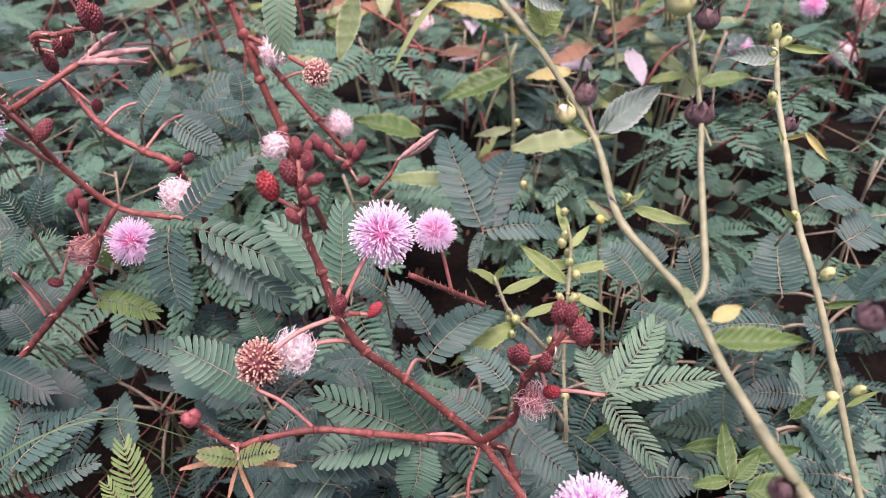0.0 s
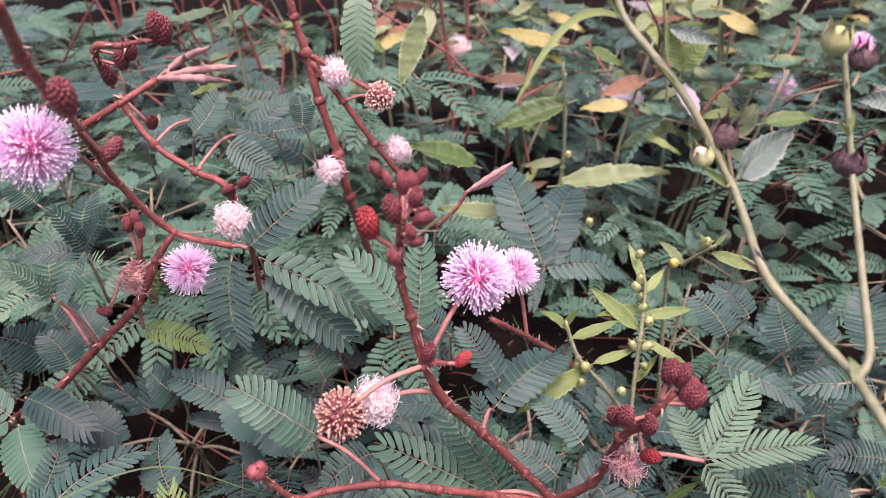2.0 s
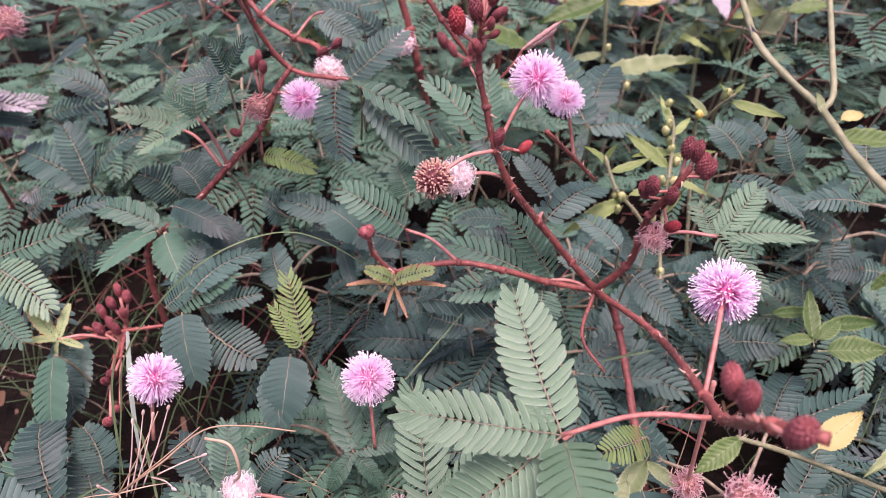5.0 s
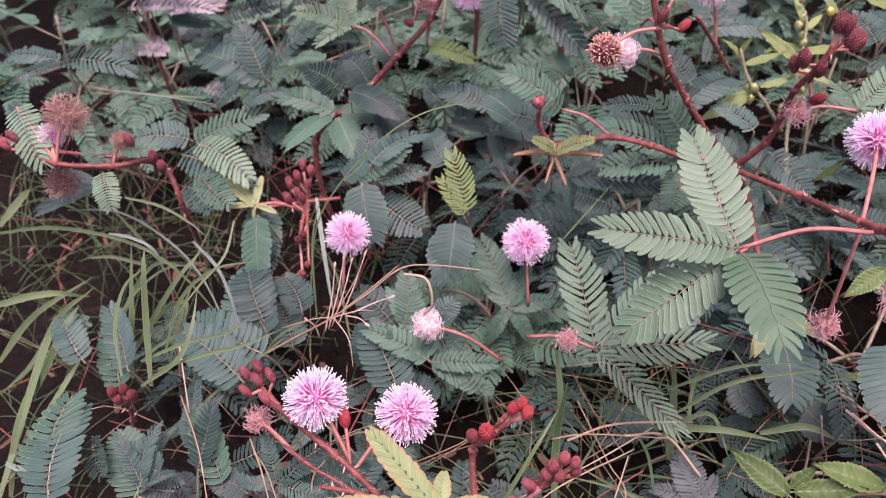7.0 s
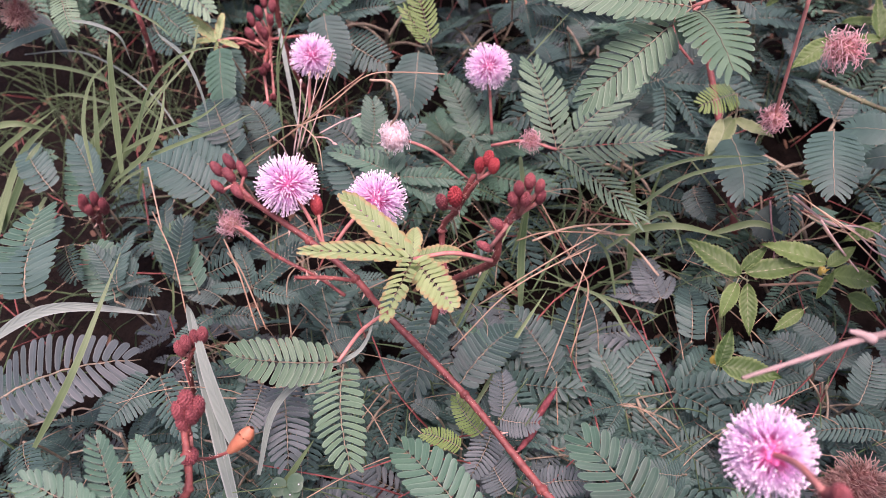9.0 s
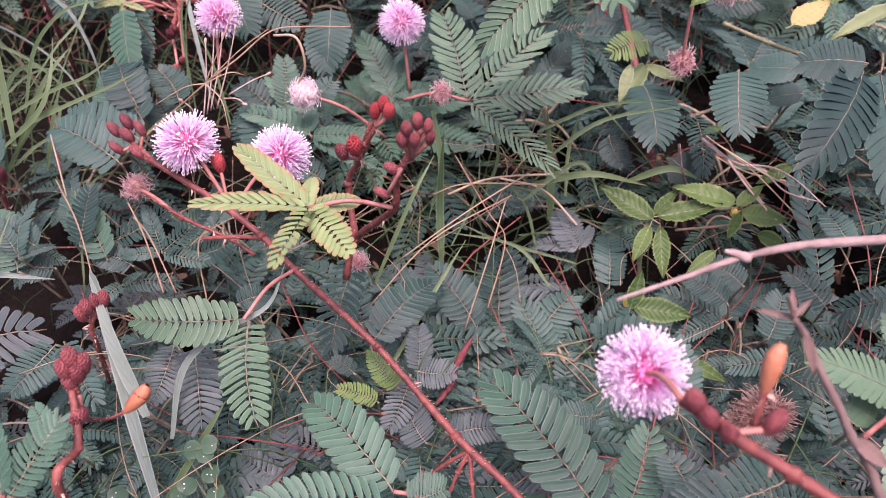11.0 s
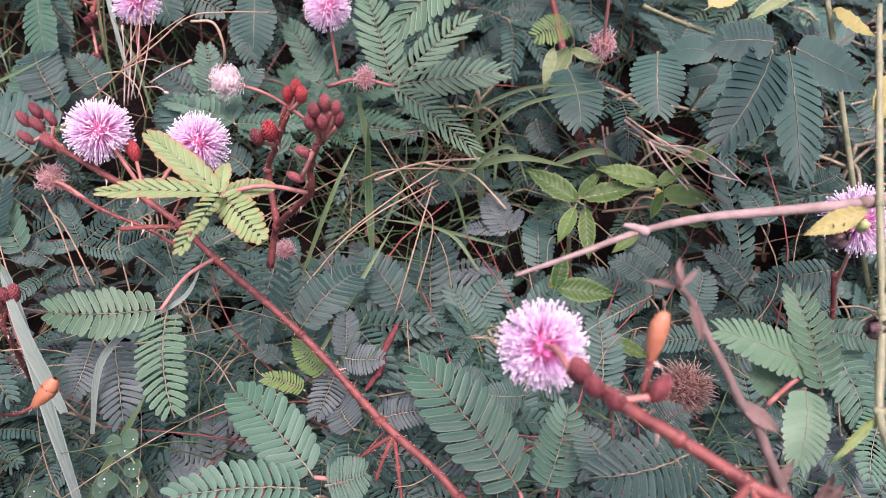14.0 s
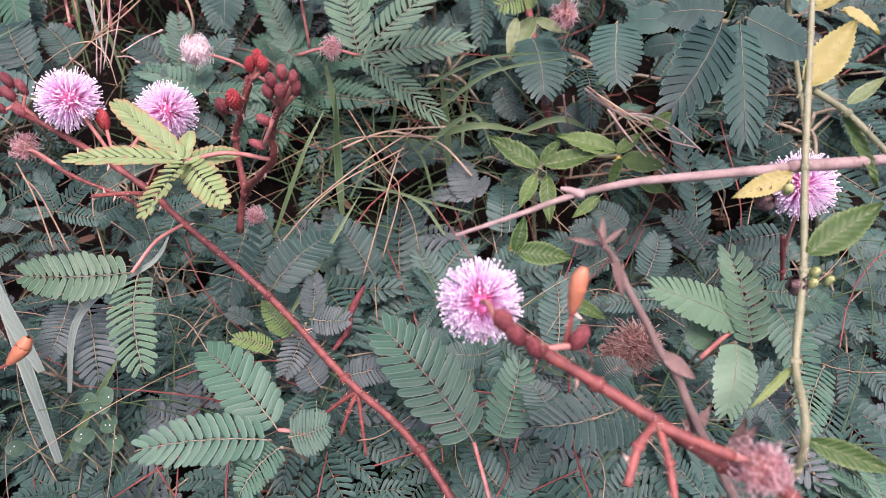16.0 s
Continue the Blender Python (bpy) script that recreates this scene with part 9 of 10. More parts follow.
leaf(low_branch, (-0.1035, -0.0016, 0.0860), [(-0.1386, -0.0044, 0.0870, 0.0146)], (-0.0932, 0.0202, 0.0830), kind="light")
leaf(low_branch, (-0.1020, -0.0019, 0.0850), [(-0.0971, -0.0342, 0.0810, 0.0171)], kind="light")
leaf(low_branch, (-0.1263, 0.0042, 0.0640), [(-0.1197, -0.0198, 0.0550, 0.0150)], kind="purple")
leaf(low_branch, (-0.1341, 0.0058, 0.0620), [(-0.1368, -0.0118, 0.0560, 0.0125)], kind="purple")
leaf(low_branch, (-0.1115, 0.0128, 0.0750), [(-0.1025, 0.0190, 0.0740, 0.0105)])
leaf(low_branch, (-0.0798, 0.0472, 0.0600), [(-0.0872, 0.0114, 0.0520, 0.0161)])
leaf(low_branch, (-0.0706, 0.0125, 0.0560), [(-0.0525, 0.0460, 0.0540, 0.0161)])
leaf(low_branch, (-0.0372, 0.0318, 0.0380), [(-0.0532, 0.0569, 0.0470, 0.0165)])
leaf(low_branch, (-0.0282, 0.0347, 0.0200), [(-0.0293, 0.0773, 0.0370, 0.0216)])
leaf(low_branch, (-0.0164, 0.0342, 0.0220), [(-0.0029, 0.0536, 0.0350, 0.0171)])
leaf(low_branch, (-0.0103, 0.0264, 0.0220), [(-0.0202, 0.0510, 0.0320, 0.0149)])
leaf(low_branch, (-0.0557, 0.0039, 0.0520), [(-0.0554, 0.0207, 0.0560, 0.0103)], kind="purple")
leaf(low_branch, (-0.0566, 0.0039, 0.0520), [(-0.0432, 0.0032, 0.0500, 0.0105)], kind="purple")
leaf(low_branch, (-0.0583, 0.0036, 0.0500), [(-0.0630, -0.0149, 0.0460, 0.0114)], kind="purple")
leaf(low_branch, (-0.0453, -0.0153, 0.0450), [(-0.0286, -0.0125, 0.0480, 0.0105)], kind="purple")
leaf(low_branch, (-0.0526, -0.0164, 0.0420), [(-0.0600, -0.0065, 0.0460, 0.0124)], kind="purple")
leaf(low_branch, (-0.0617, -0.0030, 0.0530), [(-0.0721, 0.0061, 0.0600, 0.0082)], kind="bright")
leaf(low_branch, (-0.0679, -0.0067, 0.0500), [(-0.0805, -0.0034, 0.0550, 0.0074)], kind="bright")
leaf(low_branch, (-0.0769, 0.0041, 0.0500), [(-0.0844, 0.0088, 0.0530, 0.0073)])
leaf(low_branch, (-0.1768, 0.1379, 0.0850), [(-0.1865, 0.1324, 0.0900, 0.0137)])
leaf(low_branch, (-0.1853, 0.1566, 0.1000), [(-0.1785, 0.1314, 0.0860, 0.0180)], kind="dark_wide")
leaf(low_branch, (-0.1134, 0.1061, 0.0740), [(-0.1347, 0.1247, 0.0850, 0.0165)])
leaf(low_branch, (-0.1038, 0.1483, 0.0950), [(-0.0992, 0.1304, 0.0830, 0.0165)], kind="dark_wide")
leaf(low_branch, (-0.0806, 0.0871, 0.0700), [(-0.1013, 0.1003, 0.0780, 0.0116)], kind="mid")
leaf(low_branch, (-0.0981, 0.0869, 0.0600), [(-0.1131, 0.0948, 0.0680, 0.0131)])
leaf(low_branch, (-0.0573, -0.0468, 0.0720), [(-0.0853, -0.0128, 0.0670, 0.0166)], (-0.0484, -0.0476, 0.0680), kind="mid")
leaf(low_branch, (-0.0589, -0.0503, 0.0730), [(-0.0926, -0.0531, 0.0800, 0.0142)], kind="mid")
leaf(low_branch, (-0.0539, -0.0495, 0.0730), [(-0.0432, -0.0456, 0.0700, 0.0132)], kind="mid")
leaf(low_branch, (-0.0564, -0.0510, 0.0700), [(-0.0675, -0.0622, 0.0700, 0.0126)], kind="mid")
leaf(low_branch, (-0.0041, -0.0473, 0.0620), [(-0.0313, -0.0051, 0.0670, 0.0209)], (0.0050, -0.0800, 0.0300), kind="mid")
leaf(low_branch, (0.0023, -0.0487, 0.0660), [(0.0109, -0.0299, 0.0760, 0.0142)], kind="mid")
leaf(low_branch, (0.0379, -0.0487, 0.0880), [(0.0126, -0.0587, 0.0860, 0.0174)])
leaf(low_branch, (0.0175, -0.0532, 0.0750), [(0.0138, -0.0384, 0.0800, 0.0130)])
leaf(low_branch, (0.0250, -0.0102, 0.0480), [(0.0285, 0.0145, 0.0580, 0.0147)])
leaf(low_branch, (0.0012, -0.0105, 0.0500), [(-0.0111, -0.0124, 0.0520, 0.0097)])
leaf(low_branch, (0.0296, -0.0396, 0.0800), [(0.0365, -0.0362, 0.0850, 0.0100)])
leaf(low_branch, (-0.0117, -0.0071, 0.0450), [(-0.0187, -0.0017, 0.0500, 0.0107)])
leaf(low_branch, (0.0615, -0.0392, 0.1050), [(0.0381, -0.0356, 0.1180, 0.0116)], (0.0508, -0.0455, 0.1000), kind="light_wide")
leaf(low_branch, (0.0626, -0.0447, 0.1030), [(0.0614, -0.0220, 0.1140, 0.0125)], kind="light")
leaf(low_branch, (0.0588, -0.0438, 0.1040), [(0.0551, -0.0601, 0.0980, 0.0115)], kind="light_wide")
leaf(low_branch, (0.0547, -0.0412, 0.1000), [(0.0483, -0.0390, 0.1040, 0.0078)], kind="light_wide")
flower(nearest_branch, (0.0441, -0.0137, 0.0520), 0.0150, kind="bristly")
leaf(right_shoot, (0.0539, 0.0936, 0.1040), [(0.0497, 0.0688, 0.0960, 0.0206)], kind="dark_wide")
leaf(right_shoot, (0.0795, 0.0649, 0.1220), [(0.0597, 0.0303, 0.1160, 0.0203)], kind="dark_wide")
leaf(right_shoot, (0.0860, 0.0672, 0.1200), [(0.0783, 0.0221, 0.1100, 0.0159)], kind="dark_wide")
leaf(right_shoot, (0.0789, 0.0629, 0.1260), [(0.0613, 0.0694, 0.1240, 0.0183)], kind="dark_wide")
leaf(right_shoot, (0.0901, 0.0724, 0.1180), [(0.1134, 0.0659, 0.1080, 0.0197)], kind="dark_wide")
leaf(right_shoot, (0.0719, 0.0866, 0.1080), [(0.0574, 0.0963, 0.1040, 0.0139)], kind="dark_wide")
leaf(right_shoot, (0.0714, 0.0792, 0.1040), [(0.0617, 0.0834, 0.1000, 0.0098)], kind="dark_wide")
leaf(right_shoot, (0.0256, 0.1098, 0.0880), [(0.0304, 0.0853, 0.0800, 0.0233)], kind="dark_wide")
leaf(right_shoot, (0.0142, 0.1017, 0.0700), [(0.0185, 0.0930, 0.0600, 0.0133)])
leaf(right_shoot, (0.0394, 0.0992, 0.0600), [(0.0500, 0.0909, 0.0550, 0.0179)], kind="dark_wide")
leaf(right_shoot, (0.0109, 0.0459, 0.0440), [(0.0137, 0.0741, 0.0470, 0.0136)])
leaf(right_shoot, (-0.0003, 0.0658, 0.0440), [(-0.0050, 0.0834, 0.0500, 0.0132)], kind="purple")
leaf(right_shoot, (0.0854, 0.0444, 0.0420), [(0.0847, 0.0852, 0.0640, 0.0139)])
leaf(right_shoot, (0.0861, 0.0381, 0.0420), [(0.0751, 0.0521, 0.0480, 0.0136)])
leaf(right_shoot, (0.1069, 0.0286, 0.0600), [(0.0831, 0.0308, 0.0500, 0.0119)])
leaf(right_shoot, (0.0898, -0.0005, 0.0660), [(0.1121, -0.0057, 0.0660, 0.0091)], kind="mid")
leaf(right_shoot, (0.0935, 0.0008, 0.0600), [(0.1045, -0.0255, 0.0500, 0.0157)], kind="mid")
leaf(right_shoot, (0.0664, 0.0116, 0.0460), [(0.0447, 0.0122, 0.0460, 0.0102)])
leaf(right_shoot, (0.0600, 0.0202, 0.0480), [(0.0675, 0.0341, 0.0550, 0.0135)])
leaf(right_shoot, (0.0489, 0.0338, 0.0500), [(0.0378, 0.0429, 0.0550, 0.0119)])
leaf(right_shoot, (0.1080, 0.0594, 0.0700), [(0.1161, 0.0595, 0.0750, 0.0099)])
leaf(right_shoot, (0.0951, 0.0551, 0.0550), [(0.0900, 0.0710, 0.0600, 0.0125)])
leaf(right_shoot, (0.0564, 0.0415, 0.0500), [(0.0462, 0.0538, 0.0520, 0.0114)])
leaf(right_shoot, (0.0978, -0.0302, 0.0400), [(0.0873, -0.0380, 0.0380, 0.0101)])
leaf(right_shoot, (-0.0138, 0.1294, 0.0700), [(0.0004, 0.1337, 0.0750, 0.0164)])
leaf(right_shoot, (0.0269, 0.1210, 0.1000), [(0.0134, 0.1136, 0.1000, 0.0127)], kind="bright")
leaf(right_shoot, (-0.0134, 0.1398, 0.0900), [(0.0039, 0.1303, 0.1000, 0.0134)])
leaf(right_shoot, (0.1084, -0.0190, 0.0500), [(0.0963, -0.0380, 0.0450, 0.0133)], kind="mid")
leaf(low_branch, (-0.2094, 0.0141, 0.0880), [(-0.2177, 0.0456, 0.0980, 0.0210)])
leaf(low_branch, (-0.2083, 0.0396, 0.0880), [(-0.2003, 0.0265, 0.0840, 0.0104)])
leaf(low_branch, (-0.2159, 0.0748, 0.0800), [(-0.2324, 0.1011, 0.0900, 0.0143)])
leaf(low_branch, (-0.2338, 0.0753, 0.0820), [(-0.2552, 0.0955, 0.0900, 0.0142)])
leaf(low_branch, (-0.1620, 0.0901, 0.0880), [(-0.1810, 0.1217, 0.0980, 0.0192)])
leaf(low_branch, (-0.1662, 0.0712, 0.0840), [(-0.1981, 0.0919, 0.0900, 0.0198)])
leaf(low_branch, (-0.2143, -0.0123, 0.0700), [(-0.1767, 0.0091, 0.0750, 0.0257)], kind="purple")
leaf(low_branch, (-0.1665, -0.0009, 0.0720), [(-0.1759, -0.0173, 0.0680, 0.0138)])
leaf(low_branch, (-0.1642, 0.0001, 0.0720), [(-0.1499, -0.0190, 0.0660, 0.0112)])
leaf(low_branch, (-0.1827, 0.0328, 0.0800), [(-0.1980, 0.0386, 0.0860, 0.0140)])
leaf(low_branch, (-0.1736, 0.0397, 0.0740), [(-0.1731, 0.0597, 0.0840, 0.0129)])
leaf(low_branch, (-0.1647, 0.0456, 0.0700), [(-0.1436, 0.0551, 0.0760, 0.0123)])
leaf(low_branch, (-0.1812, 0.0328, 0.0700), [(-0.1977, 0.0312, 0.0740, 0.0119)])
leaf(low_branch, (-0.1569, 0.0374, 0.0660), [(-0.1696, 0.0415, 0.0700, 0.0121)])
leaf(low_branch, (-0.1942, -0.0282, 0.0750), [(-0.1866, -0.0413, 0.0700, 0.0114)])
leaf(low_branch, (-0.1396, 0.0417, 0.0650), [(-0.1210, 0.0452, 0.0680, 0.0122)])
leaf(low_branch, (-0.1100, 0.0798, 0.0700), [(-0.1261, 0.1065, 0.0850, 0.0199)])
leaf(low_branch, (-0.1539, 0.1061, 0.0850), [(-0.1620, 0.1191, 0.0950, 0.0160)])
leaf(bud_spike, (-0.1355, -0.0666, 0.1080), [(-0.1448, -0.0473, 0.1180, 0.0106)], (-0.1397, -0.0637, 0.1000), kind="mid")
leaf(bud_spike, (-0.1366, -0.0670, 0.1080), [(-0.1604, -0.0566, 0.1150, 0.0110)], kind="mid")
leaf(bud_spike, (-0.1342, -0.0666, 0.1080), [(-0.1254, -0.0509, 0.1150, 0.0098)], kind="mid")


# ---- ground ----
def ground():
    g = Geo()
    rad = [0.0] + [0.02 * 1.16 ** k for k in range(92)]
    n = 72
    verts, faces, uvs = [(0, 0.1, -0.004)], [], [(0, 0)]
    for r in rad[1:]:
        for k in range(n):
            a = 2 * math.pi * k / n
            x, y = r * math.cos(a), 0.1 + r * math.sin(a)
            z = 0.010 * noise.noise((x * 14, y * 14, 0)) + 0.004 * noise.noise((x * 60, y * 60, 2)) if r < 6 else 0.0
            verts.append((x, y, z - 0.004))
            uvs.append((0, 0))
    for k in range(n):
        faces.append((0, 1 + k, 1 + (k + 1) % n))
    for i in range(len(rad) - 2):
        for k in range(n):
            a, b = 1 + i * n + k, 1 + i * n + (k + 1) % n
            faces.append((a, a + n, b + n, b))
    g.add(verts, faces, uvs)
    return tagged(new("ground", g.mesh("ground", SOIL)), "dark damp soil, blackened for the shade under the plants", "ground", kind="structure")


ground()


# ---- the undergrowth ----
def filler_shoot(seed, kind, height, spread, n_leaves):
    """A low shoot whose leaves fan out near its top; the pattern for the undergrowth."""
    rng = random.Random(seed)
    ob = thing("mimosa_shoot", (0, 0, 0), "low mimosa shoot of dark feathery leaves in the undergrowth", "sensitive plant", "undergrowth shoots")
    top = Vector((rng.uniform(-.02, .02), rng.uniform(-.02, .02), height))
    line = [Vector((0, 0, -.005)), top * 0.5 + Vector((rng.uniform(-.01, .01), rng.uniform(-.01, .01), 0)), top]
    stem(ob, line, .0010, .0007, hairs=False, mat=RIB)
    for k in range(n_leaves):
        a = 2.4 * k + rng.uniform(-.5, .5)
        base = line[1].lerp(top, rng.uniform(0.2, 1))
        at = base + Vector((math.cos(a), math.sin(a), 0)) * rng.uniform(.3, 1) * spread + Vector((0, 0, rng.uniform(-.006, .008)))
        tips = []
        m = rng.choice((3, 4, 4, 2))
        for j in range(m):
            b = a + (j - (m - 1) / 2) * rng.uniform(.65, .85)
            tips.append(at + Vector((math.cos(b), math.sin(b), 0)) * rng.uniform(.024, .038) + Vector((0, 0, rng.uniform(-.010, .006))))
        leaf(ob, at, tips, base, kind=kind, ratio=rng.uniform(.9, 1.1), stalk_mat=RIB)
    return ob


def scatter(patterns, places, rng):
    """Copies of the patterns at the places; the patterns themselves take the first ones."""
    for i, (x, y, s) in enumerate(places):
        m = Matrix.Translation((x, y, 0)) @ Matrix.Rotation(rng.uniform(0, 6.28), 4, "Z") @ Matrix.Scale(s, 4)
        src = patterns[i % len(patterns)]
        if i < len(patterns):
            src.matrix_basis = m
        else:
            copy_thing(src, m).matrix_basis = m


def join_pinnae(kind, height, spread, n_leaves, seed):
    """Corners, triangles, uv pairs and material slots of a whole small shoot."""
    r = random.Random(seed)
    slot = {"dark": 1, "mid": 2, "purple": 3}[kind]
    g = Geo()
    top = Vector((r.uniform(-.02, .02), r.uniform(-.02, .02), height))
    tube(g, spline([Vector((0, 0, -.005)), top * 0.5 + Vector((.006, -.004, 0)), top], 3), .0010, .0007, 5)
    for k in range(n_leaves):
        a = 2.4 * k + r.uniform(-.5, .5)
        base = top * r.uniform(.5, 1)
        at = base + Vector((math.cos(a), math.sin(a), 0)) * r.uniform(.3, 1) * spread + Vector((0, 0, r.uniform(-.006, .008)))
        tube(g, [base, at], .0004, .0004, 4)
        m = r.choice((3, 4, 4, 2))
        for j in range(m):
            b = a + (j - (m - 1) / 2) * r.uniform(.65, .85)
            way = Vector((math.cos(b), math.sin(b), 0)) * r.uniform(.024, .038) + Vector((0, 0, r.uniform(-.010, .006)))
            me = r.choice(PINNAE[kind + "_far"])
            n = TOWARD + Vector((r.uniform(-.25, .25), r.uniform(-.2, .2), 0))
            m4 = frame_of(way, n, at, way.length, way.length, way.length)
            g.add([m4 @ v.co for v in me.vertices], [tuple(f.vertices) for f in me.polygons], UVS[me.name], slot)
            g.mi[-len(me.polygons):] = [0 if f.material_index else slot for f in me.polygons]
    tris, mi = [], []
    for f, i in zip(g.f, g.mi):
        for k in range(1, len(f) - 1):
            tris.append((f[0], f[k], f[k + 1]))
            mi.append(i)
    return np.array(g.v), np.array(tris), np.array(g.uv), np.array(mi)


def carpet(name, label, patterns, places, rng):
    """All the shoots at the places as one mesh."""
    vv, ff, uu, mm, o = [], [], [], [], 0
    for i, (x, y, s) in enumerate(places):
        v, f, u, mi = patterns[i % len(patterns)]
        a = rng.uniform(0, 6.28)
        c, d = math.cos(a) * s, math.sin(a) * s
        vv.append(np.c_[x + v[:, 0] * c - v[:, 1] * d, y + v[:, 0] * d + v[:, 1] * c, v[:, 2] * s])
        ff.append(f + o)
        uu.append(u)
        mm.append(mi)
        o += len(v)
    v, f, u, mi = np.concatenate(vv), np.concatenate(ff), np.concatenate(uu), np.concatenate(mm)
    me = bpy.data.meshes.new(name)
    me.vertices.add(len(v))
    me.vertices.foreach_set("co", v.astype(np.float32).ravel())
    me.loops.add(len(f) * 3)
    me.loops.foreach_set("vertex_index", f.astype(np.int32).ravel())
    me.polygons.add(len(f))
    me.polygons.foreach_set("loop_start", np.arange(0, len(f) * 3, 3, dtype=np.int32))
    for m in (RIB, GREEN_DARK_SHADED, GREEN_MID, PURPLE):
        me.materials.append(m)
    me.polygons.foreach_set("material_index", mi.astype(np.int32))
    me.polygons.foreach_set("use_smooth", np.ones(len(f), dtype=bool))
    lay = me.uv_layers.new(name="UVMap")
    lay.data.foreach_set("uv", u[f.ravel()].astype(np.float32).ravel())
    me.update(calc_edges=True)
    me.validate()
    return tagged(new(name, me), label, "undergrowth", kind="stuff")


def bare(x, y):
    """Where grass and the soil blackened for shade show instead of leaves."""
    return (-.42 < x < -.145 and .03 < y < .29) or (-.09 < x < .02 and .07 < y < .15) or (-.23 < x < -.07 and .14 < y < .26)


rng = random.Random(5)
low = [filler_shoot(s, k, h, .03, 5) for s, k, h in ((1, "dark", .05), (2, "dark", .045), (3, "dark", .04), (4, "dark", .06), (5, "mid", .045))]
spots = []
for ix in range(9):
    for iy in range(8):
        x, y = -.30 + .06 * ix + rng.uniform(-.02, .02), -.13 + .058 * iy + rng.uniform(-.02, .02)
        if bare(x, y) and rng.random() < .92:
            continue
        spots.append((x, y, rng.uniform(.5, .7) if y < .1 else rng.uniform(.9, 1.35)))
scatter(low, spots, rng)
# Mostly the dark green, whose colour already includes shade.
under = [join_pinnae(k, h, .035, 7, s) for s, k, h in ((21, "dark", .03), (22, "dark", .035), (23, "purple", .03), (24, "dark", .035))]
spots = []
for ix in range(10):
    for iy in range(9):
        x, y = -.33 + .06 * ix + rng.uniform(-.03, .03), -.16 + .06 * iy + rng.uniform(-.03, .03)
        if rng.random() < (.85 if bare(x, y) else .25):
            continue
        spots.append((x, y, rng.uniform(.5, .7) if iy < 5 else rng.uniform(.8, 1.2)))
for k in range(70):
    spots.append((rng.uniform(-.19, .13), rng.uniform(-.14, .05), rng.uniform(.55, .85)))
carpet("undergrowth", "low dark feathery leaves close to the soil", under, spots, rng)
high = [join_pinnae(k, h, .045, 8, s) for s, k, h in ((11, "mid", .10), (12, "mid", .12), (13, "dark", .11), (14, "mid", .10), (15, "mid", .09))]
spots = []
for ix in range(16):
    for iy in range(5):
        y = .33 + .10 * iy + rng.uniform(-.03, .03)
        x = (-.62 + .085 * ix + rng.uniform(-.03, .03))
        if y < .37 and -.02 < x < .08:
            continue
        spots.append((x, y, rng.uniform(.8, 1.35)))
for ix in range(9):
    for iy in range(4):
        spots.append((-.9 + .23 * ix + rng.uniform(-.08, .08), .88 + .22 * iy + rng.uniform(-.07, .07), rng.uniform(1.4, 2.1)))
for k in range(36):
    spots.append((rng.uniform(0.0, .45), rng.uniform(.34, .75), rng.uniform(.55, .9)))
for k in range(25):
    spots.append((rng.uniform(-.4, -.05), rng.uniform(.32, .6), rng.uniform(.6, 1.0)))
for k in range(90):
    a, d = 2.4 * k, .55 + .95 * (k / 90) ** .7
    x, y = d * math.cos(a), .15 + d * math.sin(a)
    if y < .3 or abs(x) > .7:
        spots.append((x, y, rng.uniform(1.1, 1.5)))
carpet("far_undergrowth", "mass of feathery mimosa leaves behind the flowers", high, spots, rng)


def far_flowers():
    for k in range(26):
        x, y = rng.uniform(-.4, .7), rng.uniform(.45, 1.1)
        ob = thing("mimosa_flower_stem", (x, y, 0), "pink pompon flower on a stem in the distance", "sensitive plant", "distant flowers")
        top = Vector((x + rng.uniform(-.02, .02), y, rng.uniform(.13, .18)))
        stem(ob, [(x, y, -.005), ((x + top.x) / 2 + .01, y, .08), top], .0012, .0009, hairs=False)
        flower(ob, top + Vector((0, 0, .006)), .018, top, rng.choice(("distant", "distant", "white")))


far_flowers()


def far_weeds():
    for k in range(120):
        x, y = rng.uniform(-.2, .8), rng.uniform(.42, 1.2)
        ob = thing("rear_weed", (x, y, 0), "light green leafy weed among the far plants", "weed", "distant weeds")
        h = rng.uniform(.12, .22)
        stem(ob, [(x, y, -.005), (x + rng.uniform(-.02, .02), y, h * .5), (x + rng.uniform(-.03, .03), y, h)], .0012, .0008, mat=STEM_GREEN, hairs=False)
        for j in range(rng.randint(5, 9)):
            a, z = j * 2.4, h * rng.uniform(.4, 1)
            ln = rng.uniform(.018, .036)
            weed_leaf(ob, (x, y, z), (x + ln * math.cos(a), y + ln * math.sin(a), z + rng.uniform(-.01, .015)), rng.choice(("green", "pale", "lime", "broad", "yellow", "dead", "pinkish", "pale", "lime", "broad")))


far_weeds()


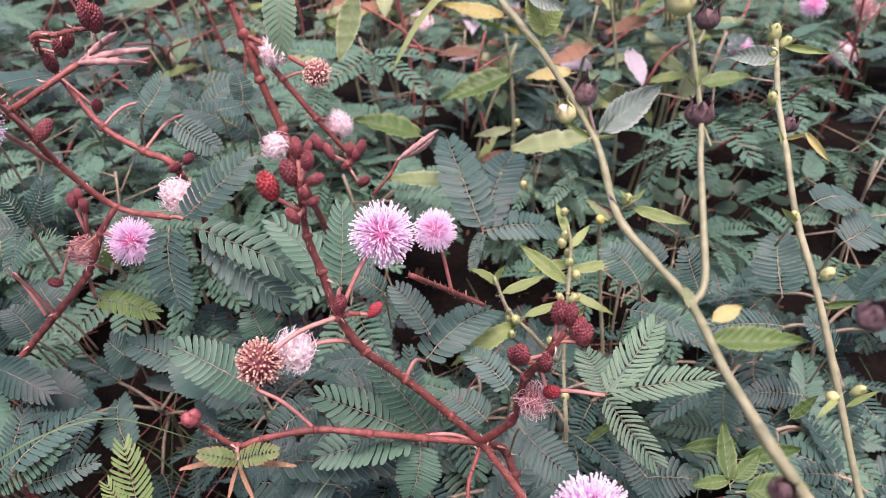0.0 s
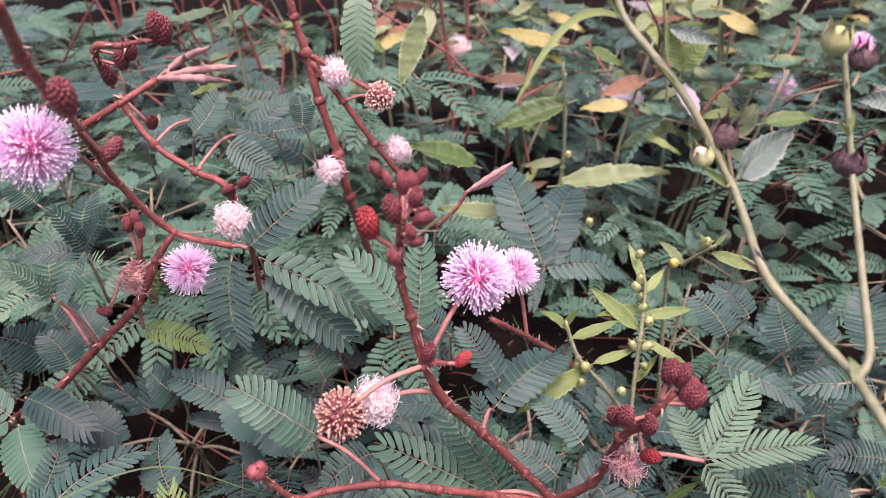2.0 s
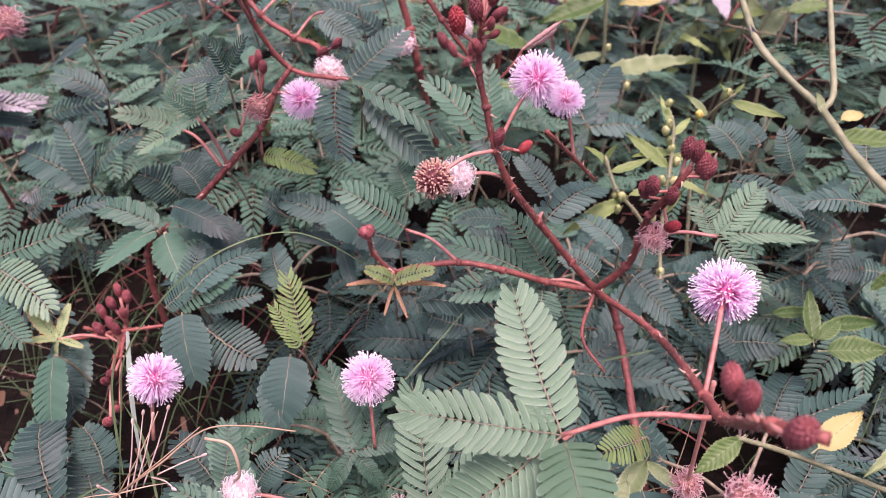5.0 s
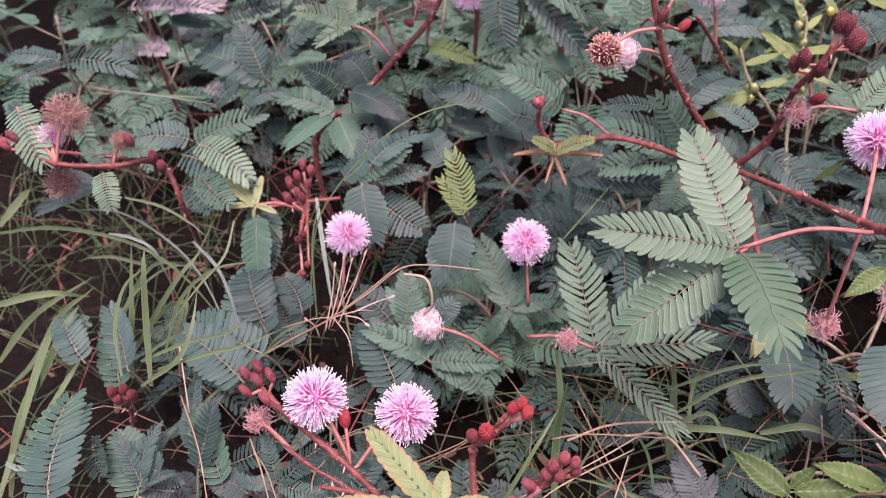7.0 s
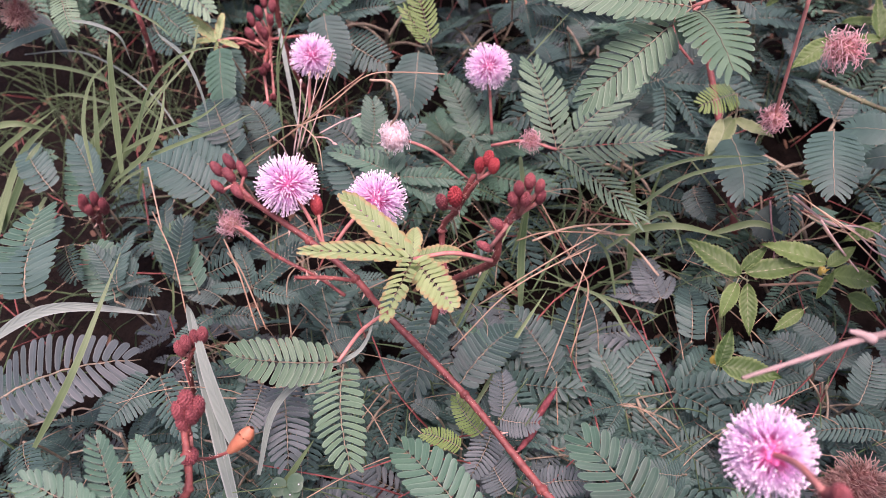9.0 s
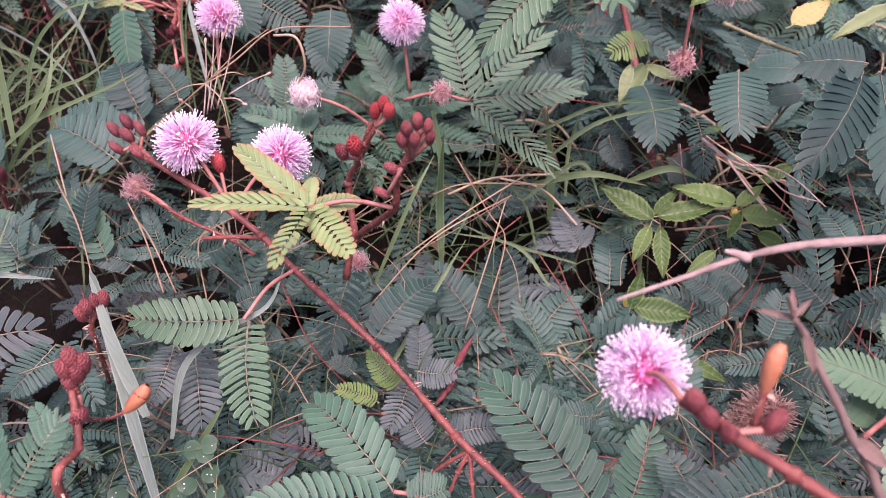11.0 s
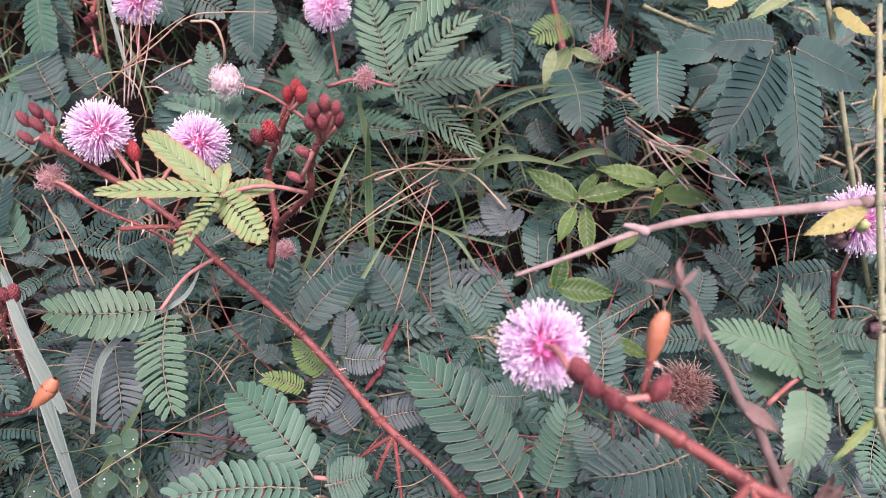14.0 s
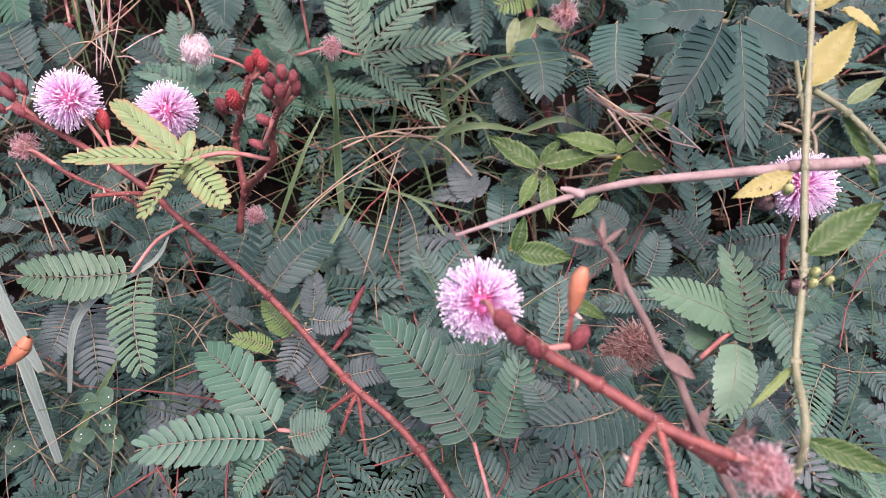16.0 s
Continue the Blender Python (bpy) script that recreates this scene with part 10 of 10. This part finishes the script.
def litter():
    g = Geo()
    r = random.Random(9)
    for _ in range(1300):
        x, y = r.uniform(-.4, .35), r.uniform(-.2, .5)
        a, ln = r.uniform(0, 6.28), r.uniform(.003, .009)
        up = Vector((r.gauss(0, .35), r.gauss(0, .35), 1)).normalized()
        way = Vector((math.cos(a), math.sin(a), r.uniform(-.2, .3))).normalized()
        way = (way - up * way.dot(up)).normalized()
        blade(g, Vector((x, y, r.uniform(.0, .014))), way, way.cross(up), up, ln, ln * r.uniform(.15, .4), .1, r)
    tagged(new("leaf_litter", g.mesh("leaf_litter", LITTER)), "brown leaf litter scattered on the soil", "leaf litter", kind="stuff")
    h = Geo()
    for i in range(1000):
        x, y = r.uniform(-.35, .3), r.uniform(-.18, .32)
        if i > 800:
            x, y = (r.uniform(-.40, -.20), r.uniform(.10, .28)) if i % 3 else (r.uniform(-.09, .03), r.uniform(.06, .15))
        if i > 1150:
            x, y = r.uniform(-.17, .08), r.uniform(-.13, .02)
        a, ln = r.uniform(0, 6.28), r.uniform(.03, .07 if i < 800 else .11)
        p = Vector((x, y, r.uniform(0, .02)))
        q = p + Vector((math.cos(a) * ln * .7, math.sin(a) * ln * .7, r.uniform(.01, .05)))
        tube(h, spline([p, p.lerp(q, .5) + Vector((0, 0, .01)), q], 4), r.uniform(.0002, .0005), .0002, 4, 0)
    dry = Geo()
    for i in range(150):
        x, y = r.uniform(-.22, .12), r.uniform(-.08, .16)
        if i > 120:
            x, y = (r.uniform(-.40, -.20), r.uniform(.10, .28)) if i % 2 else (r.uniform(-.09, .03), r.uniform(.06, .15))
        a, ln = r.uniform(0, 6.28), r.uniform(.03, .08)
        p = Vector((x, y, r.uniform(.005, .05)))
        q = p + Vector((math.cos(a) * ln, math.sin(a) * ln, r.uniform(-.01, .03)))
        bow = Vector((r.gauss(0, .008), r.gauss(0, .008), r.uniform(0, .012)))
        tube(dry, spline([p, p.lerp(q, .35) + bow, p.lerp(q, .7) + bow * .8, q], 4), r.uniform(.00012, .00028), .0001, 4, 0)
    red = Geo()
    for i in range(190):
        x, y = (r.uniform(-.42, .2), r.uniform(-.12, .42)) if i < 150 else (r.uniform(-.15, .06), r.uniform(-.12, .02))
        a, ln = r.uniform(0, 6.28), r.uniform(.03, .09)
        p = Vector((x, y, r.uniform(.0, .03)))
        q = p + Vector((math.cos(a) * ln, math.sin(a) * ln, r.uniform(.0, .05)))
        bow = Vector((r.gauss(0, .006), r.gauss(0, .006), r.uniform(0, .008)))
        tube(red, spline([p, p.lerp(q, .5) + bow, q], 4), r.uniform(.00025, .0005), .00025, 5, 0)
    for i in range(160):
        x, y = r.uniform(-.4, .8), r.uniform(.42, 1.1)
        p = Vector((x, y, r.uniform(.06, .12)))
        q = p + Vector((r.gauss(0, .05), r.gauss(0, .04), r.uniform(.02, .09)))
        tube(red, spline([p, p.lerp(q, .5) + Vector((r.gauss(0, .012), 0, .006)), q], 4), .0010, .0007, 5, 0)
    tagged(new("low_runners", red.mesh("low_runners", STEM_RED)), "thin red mimosa runners through the undergrowth", "undergrowth", kind="stuff")
    tagged(new("thin_straw", dry.mesh("thin_straw", STRAW)), "thin brown dry stalks tangled among the leaves", "dry grass", kind="stuff")
    tagged(new("thin_grass", h.mesh("thin_grass", GRASS)), "thin grass stalks tangled low among the plants", "grass", kind="stuff")


litter()
